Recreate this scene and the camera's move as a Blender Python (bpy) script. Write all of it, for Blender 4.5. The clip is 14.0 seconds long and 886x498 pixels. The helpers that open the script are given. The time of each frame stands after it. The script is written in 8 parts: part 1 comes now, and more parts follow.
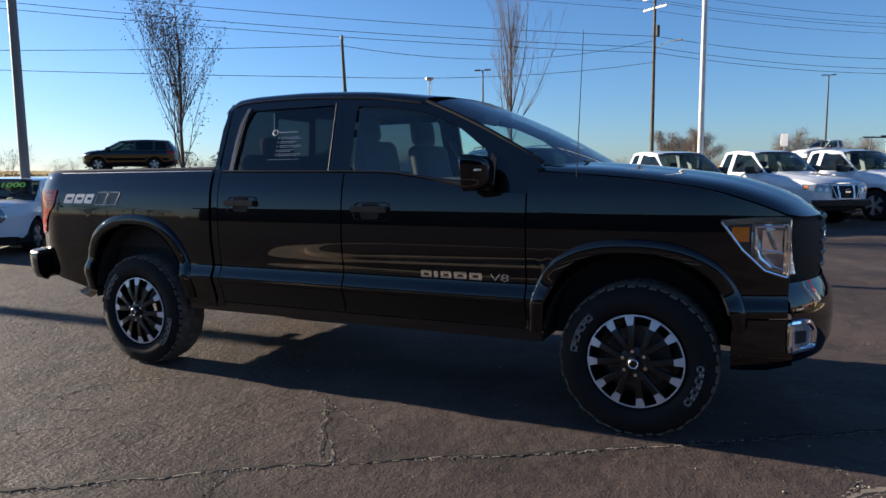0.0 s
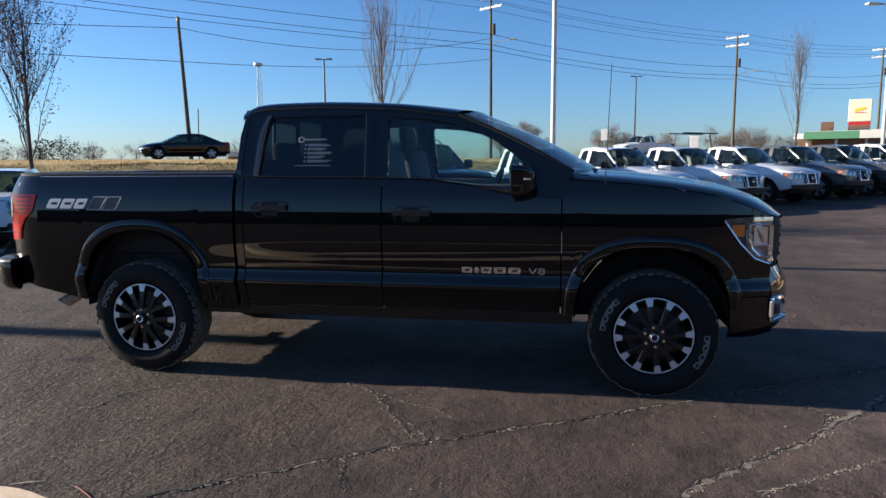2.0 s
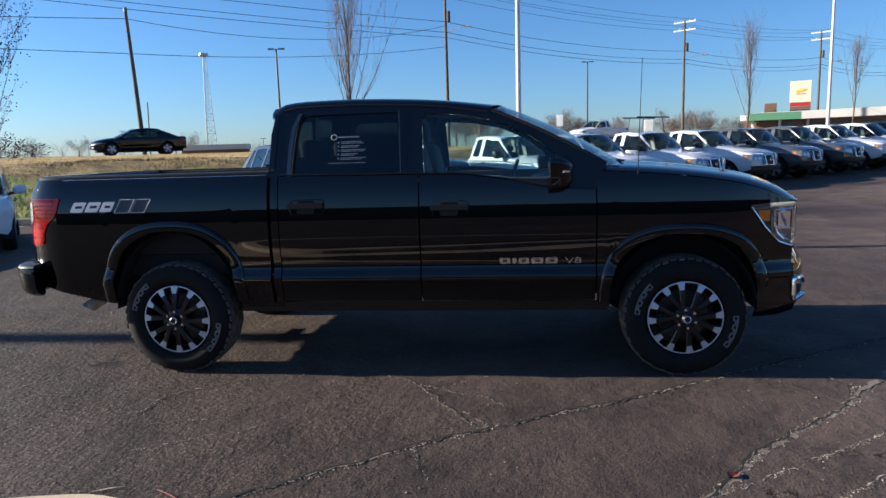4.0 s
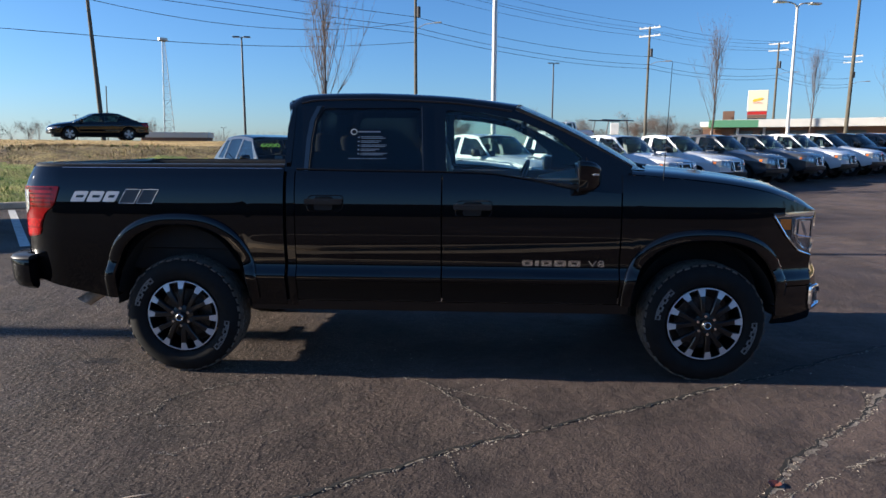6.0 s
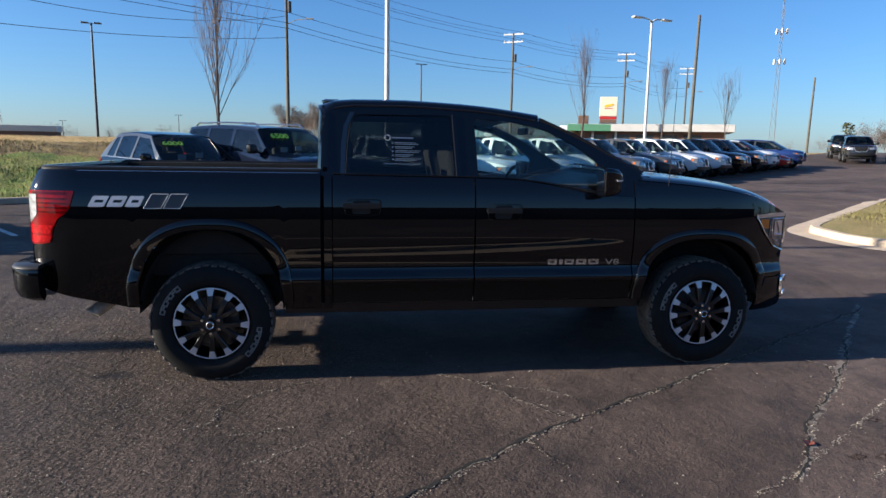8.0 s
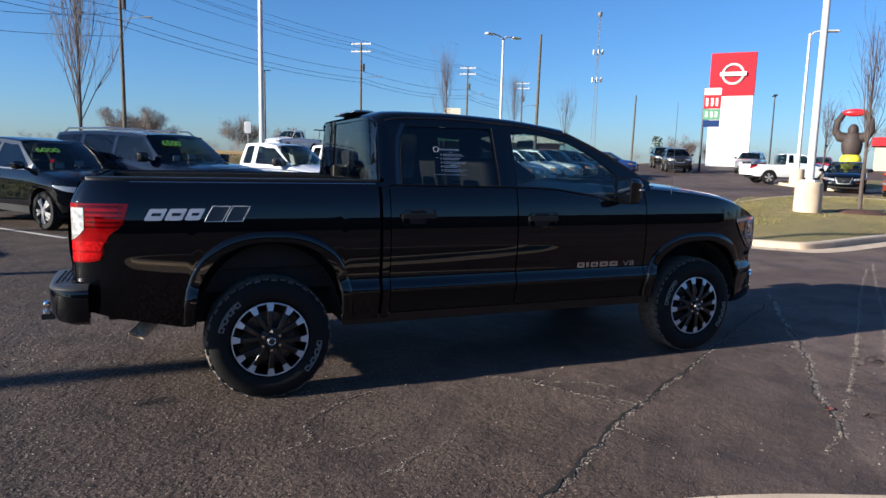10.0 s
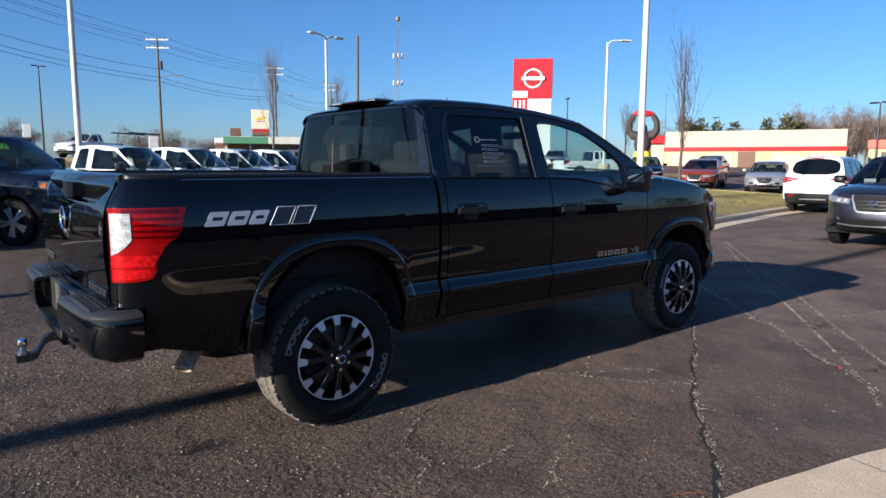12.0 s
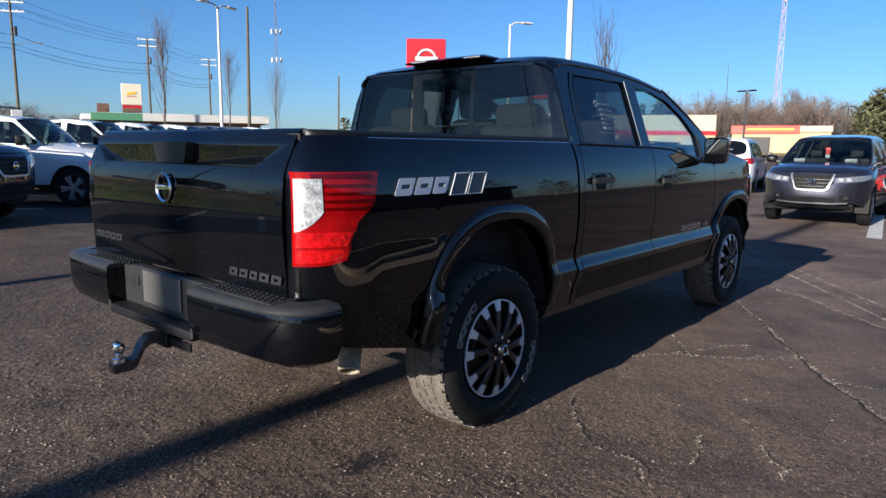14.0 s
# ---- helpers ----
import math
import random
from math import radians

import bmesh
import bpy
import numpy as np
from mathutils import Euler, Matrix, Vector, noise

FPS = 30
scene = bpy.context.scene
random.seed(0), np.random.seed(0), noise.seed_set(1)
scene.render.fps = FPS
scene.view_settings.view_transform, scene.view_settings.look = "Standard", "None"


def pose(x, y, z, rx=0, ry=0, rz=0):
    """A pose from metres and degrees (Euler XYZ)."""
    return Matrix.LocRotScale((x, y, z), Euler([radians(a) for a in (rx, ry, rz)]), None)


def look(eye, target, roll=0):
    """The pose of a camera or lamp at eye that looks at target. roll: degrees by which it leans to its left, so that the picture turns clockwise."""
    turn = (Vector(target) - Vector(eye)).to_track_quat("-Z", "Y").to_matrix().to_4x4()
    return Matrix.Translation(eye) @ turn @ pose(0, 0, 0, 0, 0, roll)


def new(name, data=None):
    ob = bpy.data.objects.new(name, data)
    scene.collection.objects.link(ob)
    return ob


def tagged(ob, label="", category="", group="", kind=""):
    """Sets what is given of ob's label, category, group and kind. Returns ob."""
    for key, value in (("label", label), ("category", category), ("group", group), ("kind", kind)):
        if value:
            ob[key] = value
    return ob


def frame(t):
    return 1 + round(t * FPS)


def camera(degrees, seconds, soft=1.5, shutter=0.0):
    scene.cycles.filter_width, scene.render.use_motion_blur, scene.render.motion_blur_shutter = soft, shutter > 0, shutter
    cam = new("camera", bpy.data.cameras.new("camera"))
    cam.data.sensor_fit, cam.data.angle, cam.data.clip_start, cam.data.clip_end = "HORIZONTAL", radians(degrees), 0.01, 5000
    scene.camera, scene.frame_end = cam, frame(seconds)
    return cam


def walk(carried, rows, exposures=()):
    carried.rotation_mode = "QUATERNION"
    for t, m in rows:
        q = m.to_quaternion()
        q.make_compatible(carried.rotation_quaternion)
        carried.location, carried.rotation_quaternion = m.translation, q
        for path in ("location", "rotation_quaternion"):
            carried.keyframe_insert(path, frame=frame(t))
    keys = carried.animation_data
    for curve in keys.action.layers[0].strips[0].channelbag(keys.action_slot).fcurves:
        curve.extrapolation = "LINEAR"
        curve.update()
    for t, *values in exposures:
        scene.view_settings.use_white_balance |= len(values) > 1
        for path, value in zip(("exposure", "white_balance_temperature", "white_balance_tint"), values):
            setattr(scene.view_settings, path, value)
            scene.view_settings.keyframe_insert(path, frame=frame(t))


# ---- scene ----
cam = camera(67.5, 14.0)
PATH = [
    (0, (2.274, -4.35, 1.369), (1.444, -2.543, 1.15), -0.6),
    (0.5, (2.01, -4.567, 1.363), (1.269, -2.719, 1.167), -0.5),
    (1, (1.767, -4.805, 1.4), (1.188, -2.904, 1.178), -0.3),
    (1.5, (1.49, -5.016, 1.449), (1.083, -3.071, 1.215), -0.8),
    (2, (1.201, -5.156, 1.491), (0.846, -3.204, 1.237), -0.4),
    (2.5, (0.988, -5.241, 1.511), (0.639, -3.291, 1.239), -0.6),
    (3, (0.823, -5.338, 1.548), (0.545, -3.377, 1.269), -1.9),
    (5.5, (0.455, -5.301, 1.543), (0.308, -3.33, 1.242), -0.3),
    (6, (0.253, -5.279, 1.565), (0.151, -3.305, 1.261), 0.2),
    (6.5, (-0.023, -5.323, 1.603), (-0.083, -3.348, 1.291), -0.1),
    (7, (-0.293, -5.354, 1.64), (-0.265, -3.379, 1.329), -0.6),
    (7.5, (-0.578, -5.379, 1.633), (-0.413, -3.408, 1.341), 0.2),
    (8, (-0.914, -5.433, 1.605), (-0.608, -3.48, 1.302), 1.0),
    (10.5, (-2.693, -5.006, 1.588), (-1.854, -3.208, 1.337), 1.3),
    (11, (-2.991, -4.697, 1.556), (-2.066, -2.94, 1.32), 1.3),
    (11.5, (-3.317, -4.435, 1.531), (-2.211, -2.787, 1.287), 1.0),
    (12, (-3.628, -4.133, 1.497), (-2.374, -2.596, 1.244), 0.2),
    (12.5, (-3.924, -3.821, 1.442), (-2.586, -2.353, 1.203), 0.8),
    (13, (-4.214, -3.454, 1.405), (-2.802, -2.062, 1.146), 0.6),
    (13.5, (-4.326, -3.077, 1.396), (-2.863, -1.744, 1.105), 0.6),
    (14, (-4.364, -2.772, 1.387), (-2.861, -1.487, 1.083), 0.7),
]
walk(cam, [(t, look(eye, target, roll)) for t, eye, target, roll in PATH], exposures=[(0, 1.48, 5700, 10), (1.5, 1.48, 5600, 10), (3, 1.50, 5400, 10), (6.5, 1.48, 5350, 10), (8.2, 1.44, 5300, 10), (11, 1.32, 5200, 10), (14, 1.24, 5200, 10)])

# ---- world and sun ----
SUN_EL, SUN_AZ = 17.0, -90.4          # degrees above the horizon; clockwise from +y
world = bpy.data.worlds.new("sky")
scene.world = world
world.use_nodes = True
wn = world.node_tree.nodes
sky = wn.new("ShaderNodeTexSky")
sky.sky_type, sky.sun_disc = "NISHITA", False
sky.sun_elevation, sky.sun_rotation = radians(SUN_EL), radians(SUN_AZ)
sky.air_density, sky.dust_density, sky.ozone_density = 1.0, 0.4, 5.2
wn["Background"].inputs["Strength"].default_value = 0.053
world.node_tree.links.new(sky.outputs[0], wn["Background"].inputs["Color"])
sun = new("sun", bpy.data.lights.new("sun", "SUN"))
sun.data.energy, sun.data.angle, sun.data.color = 5.0, radians(0.5), (1.0, 0.80, 0.56)
_a, _e = radians(SUN_AZ), radians(SUN_EL)
sun.matrix_world = look((0, 0, 0), (-math.sin(_a) * math.cos(_e), -math.cos(_a) * math.cos(_e), -math.sin(_e)))


# ---- materials ----
def material(name, color, rough=0.5, metal=0.0, vary=0.12, size=0.3, fine=0.0, fine_size=0.01, bump=0.0, bump_size=0.01,
             coat=0.0, spec=0.5, other=None, random_tint=0.0, glow=None, transmission=0.0, alpha=1.0):
    """A principled material with colour that wanders at two scales and a fine relief; sizes in metres."""
    m = bpy.data.materials.new(name)
    m.use_nodes = True
    nt = m.node_tree
    n, l = nt.nodes, nt.links
    p = n["Principled BSDF"]
    p.inputs["Roughness"].default_value, p.inputs["Metallic"].default_value = rough, metal
    p.inputs["Coat Weight"].default_value, p.inputs["Coat Roughness"].default_value = coat, 0.02
    p.inputs["Specular IOR Level"].default_value = spec
    p.inputs["Transmission Weight"].default_value, p.inputs["Alpha"].default_value = transmission, alpha
    co = n.new("ShaderNodeTexCoord")
    big = n.new("ShaderNodeTexNoise")
    big.inputs["Scale"].default_value, big.inputs["Detail"].default_value = 1 / size, 4
    l.new(co.outputs["Object"], big.inputs["Vector"])
    ramp = n.new("ShaderNodeMapRange")
    ramp.inputs[1].default_value, ramp.inputs[2].default_value = 0.3, 0.7
    l.new(big.outputs["Fac"], ramp.inputs[0])
    mix = n.new("ShaderNodeMix")
    mix.data_type = "RGBA"
    second = other or tuple(c * (1 - 2 * vary) for c in color)
    mix.inputs["A"].default_value, mix.inputs["B"].default_value = (*color, 1), (*second, 1)
    l.new(ramp.outputs[0], mix.inputs["Factor"])
    out = mix.outputs["Result"]
    if fine:
        small = n.new("ShaderNodeTexNoise")
        small.inputs["Scale"].default_value, small.inputs["Detail"].default_value = 1 / fine_size, 3
        l.new(co.outputs["Object"], small.inputs["Vector"])
        r2 = n.new("ShaderNodeMapRange")
        r2.inputs[1].default_value, r2.inputs[2].default_value = 0.3, 0.7
        r2.inputs[3].default_value, r2.inputs[4].default_value = 1 - fine, 1 + fine
        l.new(small.outputs["Fac"], r2.inputs[0])
        mul = n.new("ShaderNodeVectorMath")
        mul.operation = "SCALE"
        l.new(out, mul.inputs[0])
        l.new(r2.outputs[0], mul.inputs["Scale"])
        out = mul.outputs[0]
    if random_tint:
        info = n.new("ShaderNodeObjectInfo")
        r3 = n.new("ShaderNodeMapRange")
        r3.inputs[3].default_value, r3.inputs[4].default_value = 1 - random_tint, 1 + random_tint
        l.new(info.outputs["Random"], r3.inputs[0])
        mul = n.new("ShaderNodeVectorMath")
        mul.operation = "SCALE"
        l.new(out, mul.inputs[0])
        l.new(r3.outputs[0], mul.inputs["Scale"])
        out = mul.outputs[0]
    l.new(out, p.inputs["Base Color"])
    if bump:
        bt = n.new("ShaderNodeTexNoise")
        bt.inputs["Scale"].default_value, bt.inputs["Detail"].default_value = 1 / bump_size, 5
        l.new(co.outputs["Object"], bt.inputs["Vector"])
        b = n.new("ShaderNodeBump")
        b.inputs["Strength"].default_value, b.inputs["Distance"].default_value = 1.0, bump
        l.new(bt.outputs["Fac"], b.inputs["Height"])
        l.new(b.outputs["Normal"], p.inputs["Normal"])
    if glow:
        p.inputs["Emission Color"].default_value, p.inputs["Emission Strength"].default_value = (*color, 1), glow
    return m


def asphalt_material(name="asphalt", tone=1.0, pitted=1.0):
    """Worn lot asphalt: brown-grey stone grain, pale aggregate, tar-dark patches."""
    m = bpy.data.materials.new(name)
    m.use_nodes = True
    n, l = m.node_tree.nodes, m.node_tree.links
    p = n["Principled BSDF"]
    co = n.new("ShaderNodeTexCoord")

    def noise_tex(scale, detail=4, rough=0.55):
        t = n.new("ShaderNodeTexNoise")
        t.inputs["Scale"].default_value, t.inputs["Detail"].default_value, t.inputs["Roughness"].default_value = scale, detail, rough
        l.new(co.outputs["Object"], t.inputs["Vector"])
        return t.outputs["Fac"]

    def mapped(src, a, b, c, d):
        r = n.new("ShaderNodeMapRange")
        for i, v in enumerate((a, b, c, d)):
            r.inputs[i + 1].default_value = v
        l.new(src, r.inputs[0])
        return r.outputs[0]

    def blend(fac, a, b):
        x = n.new("ShaderNodeMix")
        x.data_type = "RGBA"
        l.new(fac, x.inputs["Factor"])
        for key, v in (("A", a), ("B", b)):
            if isinstance(v, tuple):
                x.inputs[key].default_value = (*v, 1)
            else:
                l.new(v, x.inputs[key])
        return x.outputs["Result"]

    def product(a, b):
        x = n.new("ShaderNodeMath")
        x.operation = "MULTIPLY"
        l.new(a, x.inputs[0])
        l.new(b, x.inputs[1])
        return x.outputs[0]

    def spot(cx, cy, a, b, ragged=1.5):
        """A ragged blot round a point of the lot: 1 inside, 0 outside."""
        sub, scl, add = (n.new("ShaderNodeVectorMath") for _ in range(3))
        sub.operation, scl.operation, add.operation = "SUBTRACT", "MULTIPLY", "LENGTH"
        sub.inputs[1].default_value, scl.inputs[1].default_value = (cx, cy, 0), (1 / a, 1 / b, 0)
        l.new(co.outputs["Object"], sub.inputs[0])
        l.new(sub.outputs[0], scl.inputs[0])
        l.new(scl.outputs[0], add.inputs[0])
        edge = n.new("ShaderNodeMath")
        edge.operation = "ADD"
        l.new(add.outputs["Value"], edge.inputs[0])
        l.new(mapped(noise_tex(22, 5, 0.7), 0.3, 0.7, -0.5 * ragged, 0.5 * ragged), edge.inputs[1])
        return mapped(edge.outputs[0], 0.6, 1.0, 0.9, 0.0)

    t = lambda *c: tuple(v * tone for v in c)
    base = blend(mapped(noise_tex(0.35, 5), 0.38, 0.62, 0, 1), t(0.050, 0.0375, 0.034), t(0.088, 0.068, 0.060))
    base = blend(mapped(noise_tex(1.7, 6, 0.65), 0.46, 0.66, 0, 0.85), base, t(0.032, 0.0265, 0.0255))
    base = blend(mapped(noise_tex(0.9, 6, 0.7), 0.56, 0.72, 0, 0.6), base, t(0.115, 0.095, 0.082))
    vor = n.new("ShaderNodeTexVoronoi")
    vor.inputs["Scale"].default_value = 75.0
    l.new(co.outputs["Object"], vor.inputs["Vector"])
    base = blend(mapped(vor.outputs["Color"], 0.45, 0.95, 0.0, 0.34), base, (0.115, 0.096, 0.083))
    base = blend(mapped(noise_tex(90, 3), 0.48, 0.62, 0, 0.5), base, (0.030, 0.025, 0.023))
    base = blend(mapped(noise_tex(38, 2), 0.70, 0.76, 0, 0.5), base, (0.25, 0.215, 0.185))
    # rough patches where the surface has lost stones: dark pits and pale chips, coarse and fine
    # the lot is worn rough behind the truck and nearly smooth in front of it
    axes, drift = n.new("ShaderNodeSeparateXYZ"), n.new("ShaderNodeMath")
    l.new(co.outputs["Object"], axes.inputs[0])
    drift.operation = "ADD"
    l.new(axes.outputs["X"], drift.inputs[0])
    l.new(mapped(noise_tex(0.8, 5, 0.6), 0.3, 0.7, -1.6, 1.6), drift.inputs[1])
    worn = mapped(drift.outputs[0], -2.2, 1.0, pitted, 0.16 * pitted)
    coarse = noise_tex(17, 8, 0.78)
    pits = product(mapped(coarse, 0.535, 0.585, 0, 0.85), worn)
    base = blend(pits, base, (0.024, 0.019, 0.017))
    base = blend(product(mapped(noise_tex(48, 5, 0.7), 0.54, 0.58, 0, 1), worn), base, (0.022, 0.018, 0.016))
    base = blend(product(mapped(noise_tex(60, 4, 0.75), 0.60, 0.64, 0, 1), worn), base, (0.30, 0.25, 0.21))
    base = blend(product(mapped(noise_tex(26, 6, 0.8), 0.62, 0.66, 0, 0.7), worn), base, (0.24, 0.20, 0.165))
    # an oil drip below the truck's tail
    base = blend(spot(-2.49, -0.73, 0.17, 0.08, 2.0), base, (0.010, 0.009, 0.012))
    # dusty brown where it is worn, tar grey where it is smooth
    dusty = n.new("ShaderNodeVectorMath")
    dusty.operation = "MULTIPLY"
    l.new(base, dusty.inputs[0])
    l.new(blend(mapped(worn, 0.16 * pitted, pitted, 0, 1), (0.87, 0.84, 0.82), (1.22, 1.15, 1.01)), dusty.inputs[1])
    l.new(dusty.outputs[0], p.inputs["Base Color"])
    l.new(mapped(noise_tex(1.1), 0.3, 0.7, 0.66, 0.9), p.inputs["Roughness"])
    p.inputs["Specular IOR Level"].default_value = 0.22
    p.inputs["Diffuse Roughness"].default_value = 0.4
    rough_height = product(noise_tex(30, 2.5, 0.5), worn)
    last = None
    for height, far in ((noise_tex(75, 3, 0.6), 0.0055), (rough_height, 0.0105), (noise_tex(11, 3), 0.010), (noise_tex(2.2, 3), 0.03)):
        b = n.new("ShaderNodeBump")
        b.inputs["Distance"].default_value = far
        l.new(height, b.inputs["Height"])
        if last:
            l.new(last, b.inputs["Normal"])
        last = b.outputs[0]
    l.new(last, p.inputs["Normal"])
    return m


def glass_material(name, tint, rough=0.0):
    """Thin window glass: tinted see-through, with a reflection that grows towards grazing angles alike from both sides."""
    m = bpy.data.materials.new(name)
    m.use_nodes = True
    n, l = m.node_tree.nodes, m.node_tree.links
    n.remove(n["Principled BSDF"])
    tr, gl, mx, lw = (n.new("ShaderNodeBsdfTransparent"), n.new("ShaderNodeBsdfGlossy"), n.new("ShaderNodeMixShader"), n.new("ShaderNodeLayerWeight"))
    tr.inputs["Color"].default_value = (*tint, 1)
    gl.inputs["Roughness"].default_value = rough
    lw.inputs["Blend"].default_value = 0.5
    power, scale = n.new("ShaderNodeMath"), n.new("ShaderNodeMath")
    power.operation, scale.operation = "POWER", "MULTIPLY_ADD"
    power.inputs[1].default_value = 5.0
    scale.inputs[1].default_value, scale.inputs[2].default_value = 0.94, 0.045
    l.new(lw.outputs["Facing"], power.inputs[0])
    l.new(power.outputs[0], scale.inputs[0])
    l.new(scale.outputs[0], mx.inputs[0])
    l.new(tr.outputs[0], mx.inputs[1])
    l.new(gl.outputs[0], mx.inputs[2])
    l.new(mx.outputs[0], n["Material Output"].inputs["Surface"])
    return m


def paint(name, color, vary=0.03, rough=0.3, metal=0.0, spec=0.0):
    m = material(name, color, rough, metal, vary, 0.8, 0.04, 0.004, coat=1.0, spec=spec)
    m.node_tree.nodes["Principled BSDF"].inputs["Coat IOR"].default_value = 1.52
    return m


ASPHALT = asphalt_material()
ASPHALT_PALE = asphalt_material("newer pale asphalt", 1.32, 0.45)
BLACK_PAINT = paint("black paint", (0.0020, 0.0024, 0.0037), rough=0.3, spec=0.0)
WHITE_PAINT = paint("white paint", (0.66, 0.67, 0.68))
SILVER_PAINT = paint("silver paint", (0.42, 0.43, 0.44), metal=0.6)
GREY_PAINT = paint("dark grey paint", (0.017, 0.018, 0.024), metal=0.2)
GUN_PAINT = paint("gunmetal paint", (0.052, 0.053, 0.070), rough=0.42, metal=0.85)
STEEL_PAINT = paint("steel grey paint", (0.085, 0.087, 0.092), metal=0.4)
BLUE_GREY_PAINT = paint("slate paint", (0.006, 0.008, 0.016), metal=0.0)
RED_PAINT = paint("red paint", (0.42, 0.02, 0.015))
ORANGE_PAINT = paint("orange-red paint", (0.22, 0.040, 0.018), metal=0.2)
BLUE_PAINT = paint("blue paint", (0.02, 0.04, 0.14), metal=0.3)
DULL_BLACK = material("dull black paint", (0.0016, 0.0016, 0.0018), 0.45, vary=0.1, size=0.4, fine=0.1, fine_size=0.01, spec=0.35)
PLASTIC = material("black plastic", (0.009, 0.009, 0.010), 0.42, vary=0.1, fine=0.15, fine_size=0.003, bump=0.0004, bump_size=0.003, spec=0.35)
SATIN = material("satin black", (0.008, 0.008, 0.009), 0.28, coat=0.3)
HANDLE = material("dark grey satin handle", (0.020, 0.020, 0.020), 0.30, vary=0.1, coat=0.4)
RUBBER = material("tyre rubber", (0.009, 0.009, 0.009), 0.75, vary=0.2, size=0.08, fine=0.2, fine_size=0.006, bump=0.001, bump_size=0.006, spec=0.25)
DUSTY_RUBBER = material("dusty tread rubber", (0.135, 0.115, 0.092), 0.85, vary=0.25, size=0.05, fine=0.3, fine_size=0.008, bump=0.002, bump_size=0.01)
LETTER = material("white tyre lettering", (0.26, 0.255, 0.24), 0.7, vary=0.2, size=0.03, fine=0.2, fine_size=0.004)
ALLOY = material("machined alloy", (0.66, 0.66, 0.67), 0.42, 0.4, 0.05)
DARK_ALLOY = material("black wheel enamel", (0.0045, 0.0045, 0.005), 0.34, 0.0, 0.1, coat=0.15)
SILVER_ALLOY = material("silver wheel enamel", (0.45, 0.45, 0.46), 0.35, 0.6, 0.1)
CHROME = material("chrome", (0.85, 0.85, 0.86), 0.06, 1.0, 0.02)
SATIN_CHROME = material("satin chrome", (0.62, 0.62, 0.62), 0.25, 1.0, 0.05)
SMOKED_TRIM = material("smoked bright trim", (0.12, 0.115, 0.11), 0.18, 1.0, 0.05)
STEEL = material("worn steel", (0.13, 0.125, 0.12), 0.4, 0.7, 0.25, 0.03, 0.2, 0.005)
EXHAUST = material("exhaust steel", (0.55, 0.47, 0.36), 0.5, 0.25, 0.25, 0.03)
DECAL = material("silver decal", (0.62, 0.63, 0.65), 0.4, vary=0.05)
DECAL_DARK = material("dark grey decal", (0.05, 0.052, 0.056), 0.35, vary=0.1)
STICKER = material("white printed film", (0.40, 0.41, 0.43), 0.5, vary=0.03)
RED_LENS = material("red lamp lens", (0.27, 0.0012, 0.0016), 0.10, vary=0.2, size=0.06, fine=0.12, fine_size=0.006, bump=0.0004, bump_size=0.01, coat=0.6, spec=0.1)
RED_DEEP = material("deep red lamp band", (0.085, 0.0006, 0.001), 0.10, vary=0.2, size=0.05, coat=0.6, spec=0.1)
RED_FACET = material("faceted red reflector", (0.55, 0.004, 0.004), 0.15, vary=0.3, size=0.02, fine=0.2, fine_size=0.006, bump=0.002, bump_size=0.008, coat=0.6, spec=0.1)
CLEAR_LENS = material("clear lamp lens", (0.72, 0.72, 0.70), 0.15, 0.4, 0.30, 0.025, 0.35, 0.008, bump=0.002, bump_size=0.008, coat=1.0)
AMBER_LENS = material("amber lens", (0.75, 0.19, 0.01), 0.2, vary=0.1, size=0.02, coat=1.0)
LAMP_BOWL = material("lamp bowl", (0.78, 0.78, 0.80), 0.16, 0.7, 0.15, 0.03, bump=0.0025, bump_size=0.03, coat=1.0)
SMOKED_BOWL = material("smoked lamp bowl", (0.34, 0.35, 0.37), 0.16, 0.7, 0.3, 0.03, bump=0.003, bump_size=0.03, coat=1.0)
CAR_LAMP = material("car lamp bowl", (0.30, 0.31, 0.32), 0.2, 0.5, 0.2, 0.03, bump=0.003, bump_size=0.03, coat=1.0)
LAMP_DARK = material("lamp shroud", (0.03, 0.03, 0.03), 0.3, coat=0.4)
LINER = material("bed liner", (0.012, 0.012, 0.012), 0.8, vary=0.2, size=0.05, bump=0.003, bump_size=0.008)
SEAT_CLOTH = material("grey seat cloth", (0.05, 0.048, 0.046), 0.85, vary=0.15, size=0.05, fine=0.2, fine_size=0.004)
TRIM_GREY = material("interior trim", (0.035, 0.034, 0.034), 0.6, vary=0.1)
DARK_GLASS = glass_material("privacy glass", (0.34, 0.37, 0.38))
MID_GLASS = glass_material("tinted glass", (0.90, 0.97, 0.95))
CLEAR_GLASS = glass_material("windscreen glass", (0.62, 0.70, 0.68))
CAR_GLASS = glass_material("car glass", (0.34, 0.41, 0.41))
BACKED_GLASS = paint("backed dark glass", (0.004, 0.005, 0.006), rough=0.1)
PRIVACY_GLASS = glass_material("dark privacy glass", (0.045, 0.055, 0.06))
REAR_GLASS = glass_material("tinted rear glass", (0.13, 0.16, 0.17))
SLIDER_GLASS = glass_material("sliding pane glass", (0.24, 0.28, 0.29))
UNDER = material("underbody grime", (0.012, 0.011, 0.010), 0.8, vary=0.25, size=0.1, fine=0.2, fine_size=0.01)
GRASS = material("winter grass", (0.42, 0.30, 0.13), 0.9, size=1.6, other=(0.22, 0.17, 0.06), fine=0.45, fine_size=0.05, bump=0.06, bump_size=0.05)
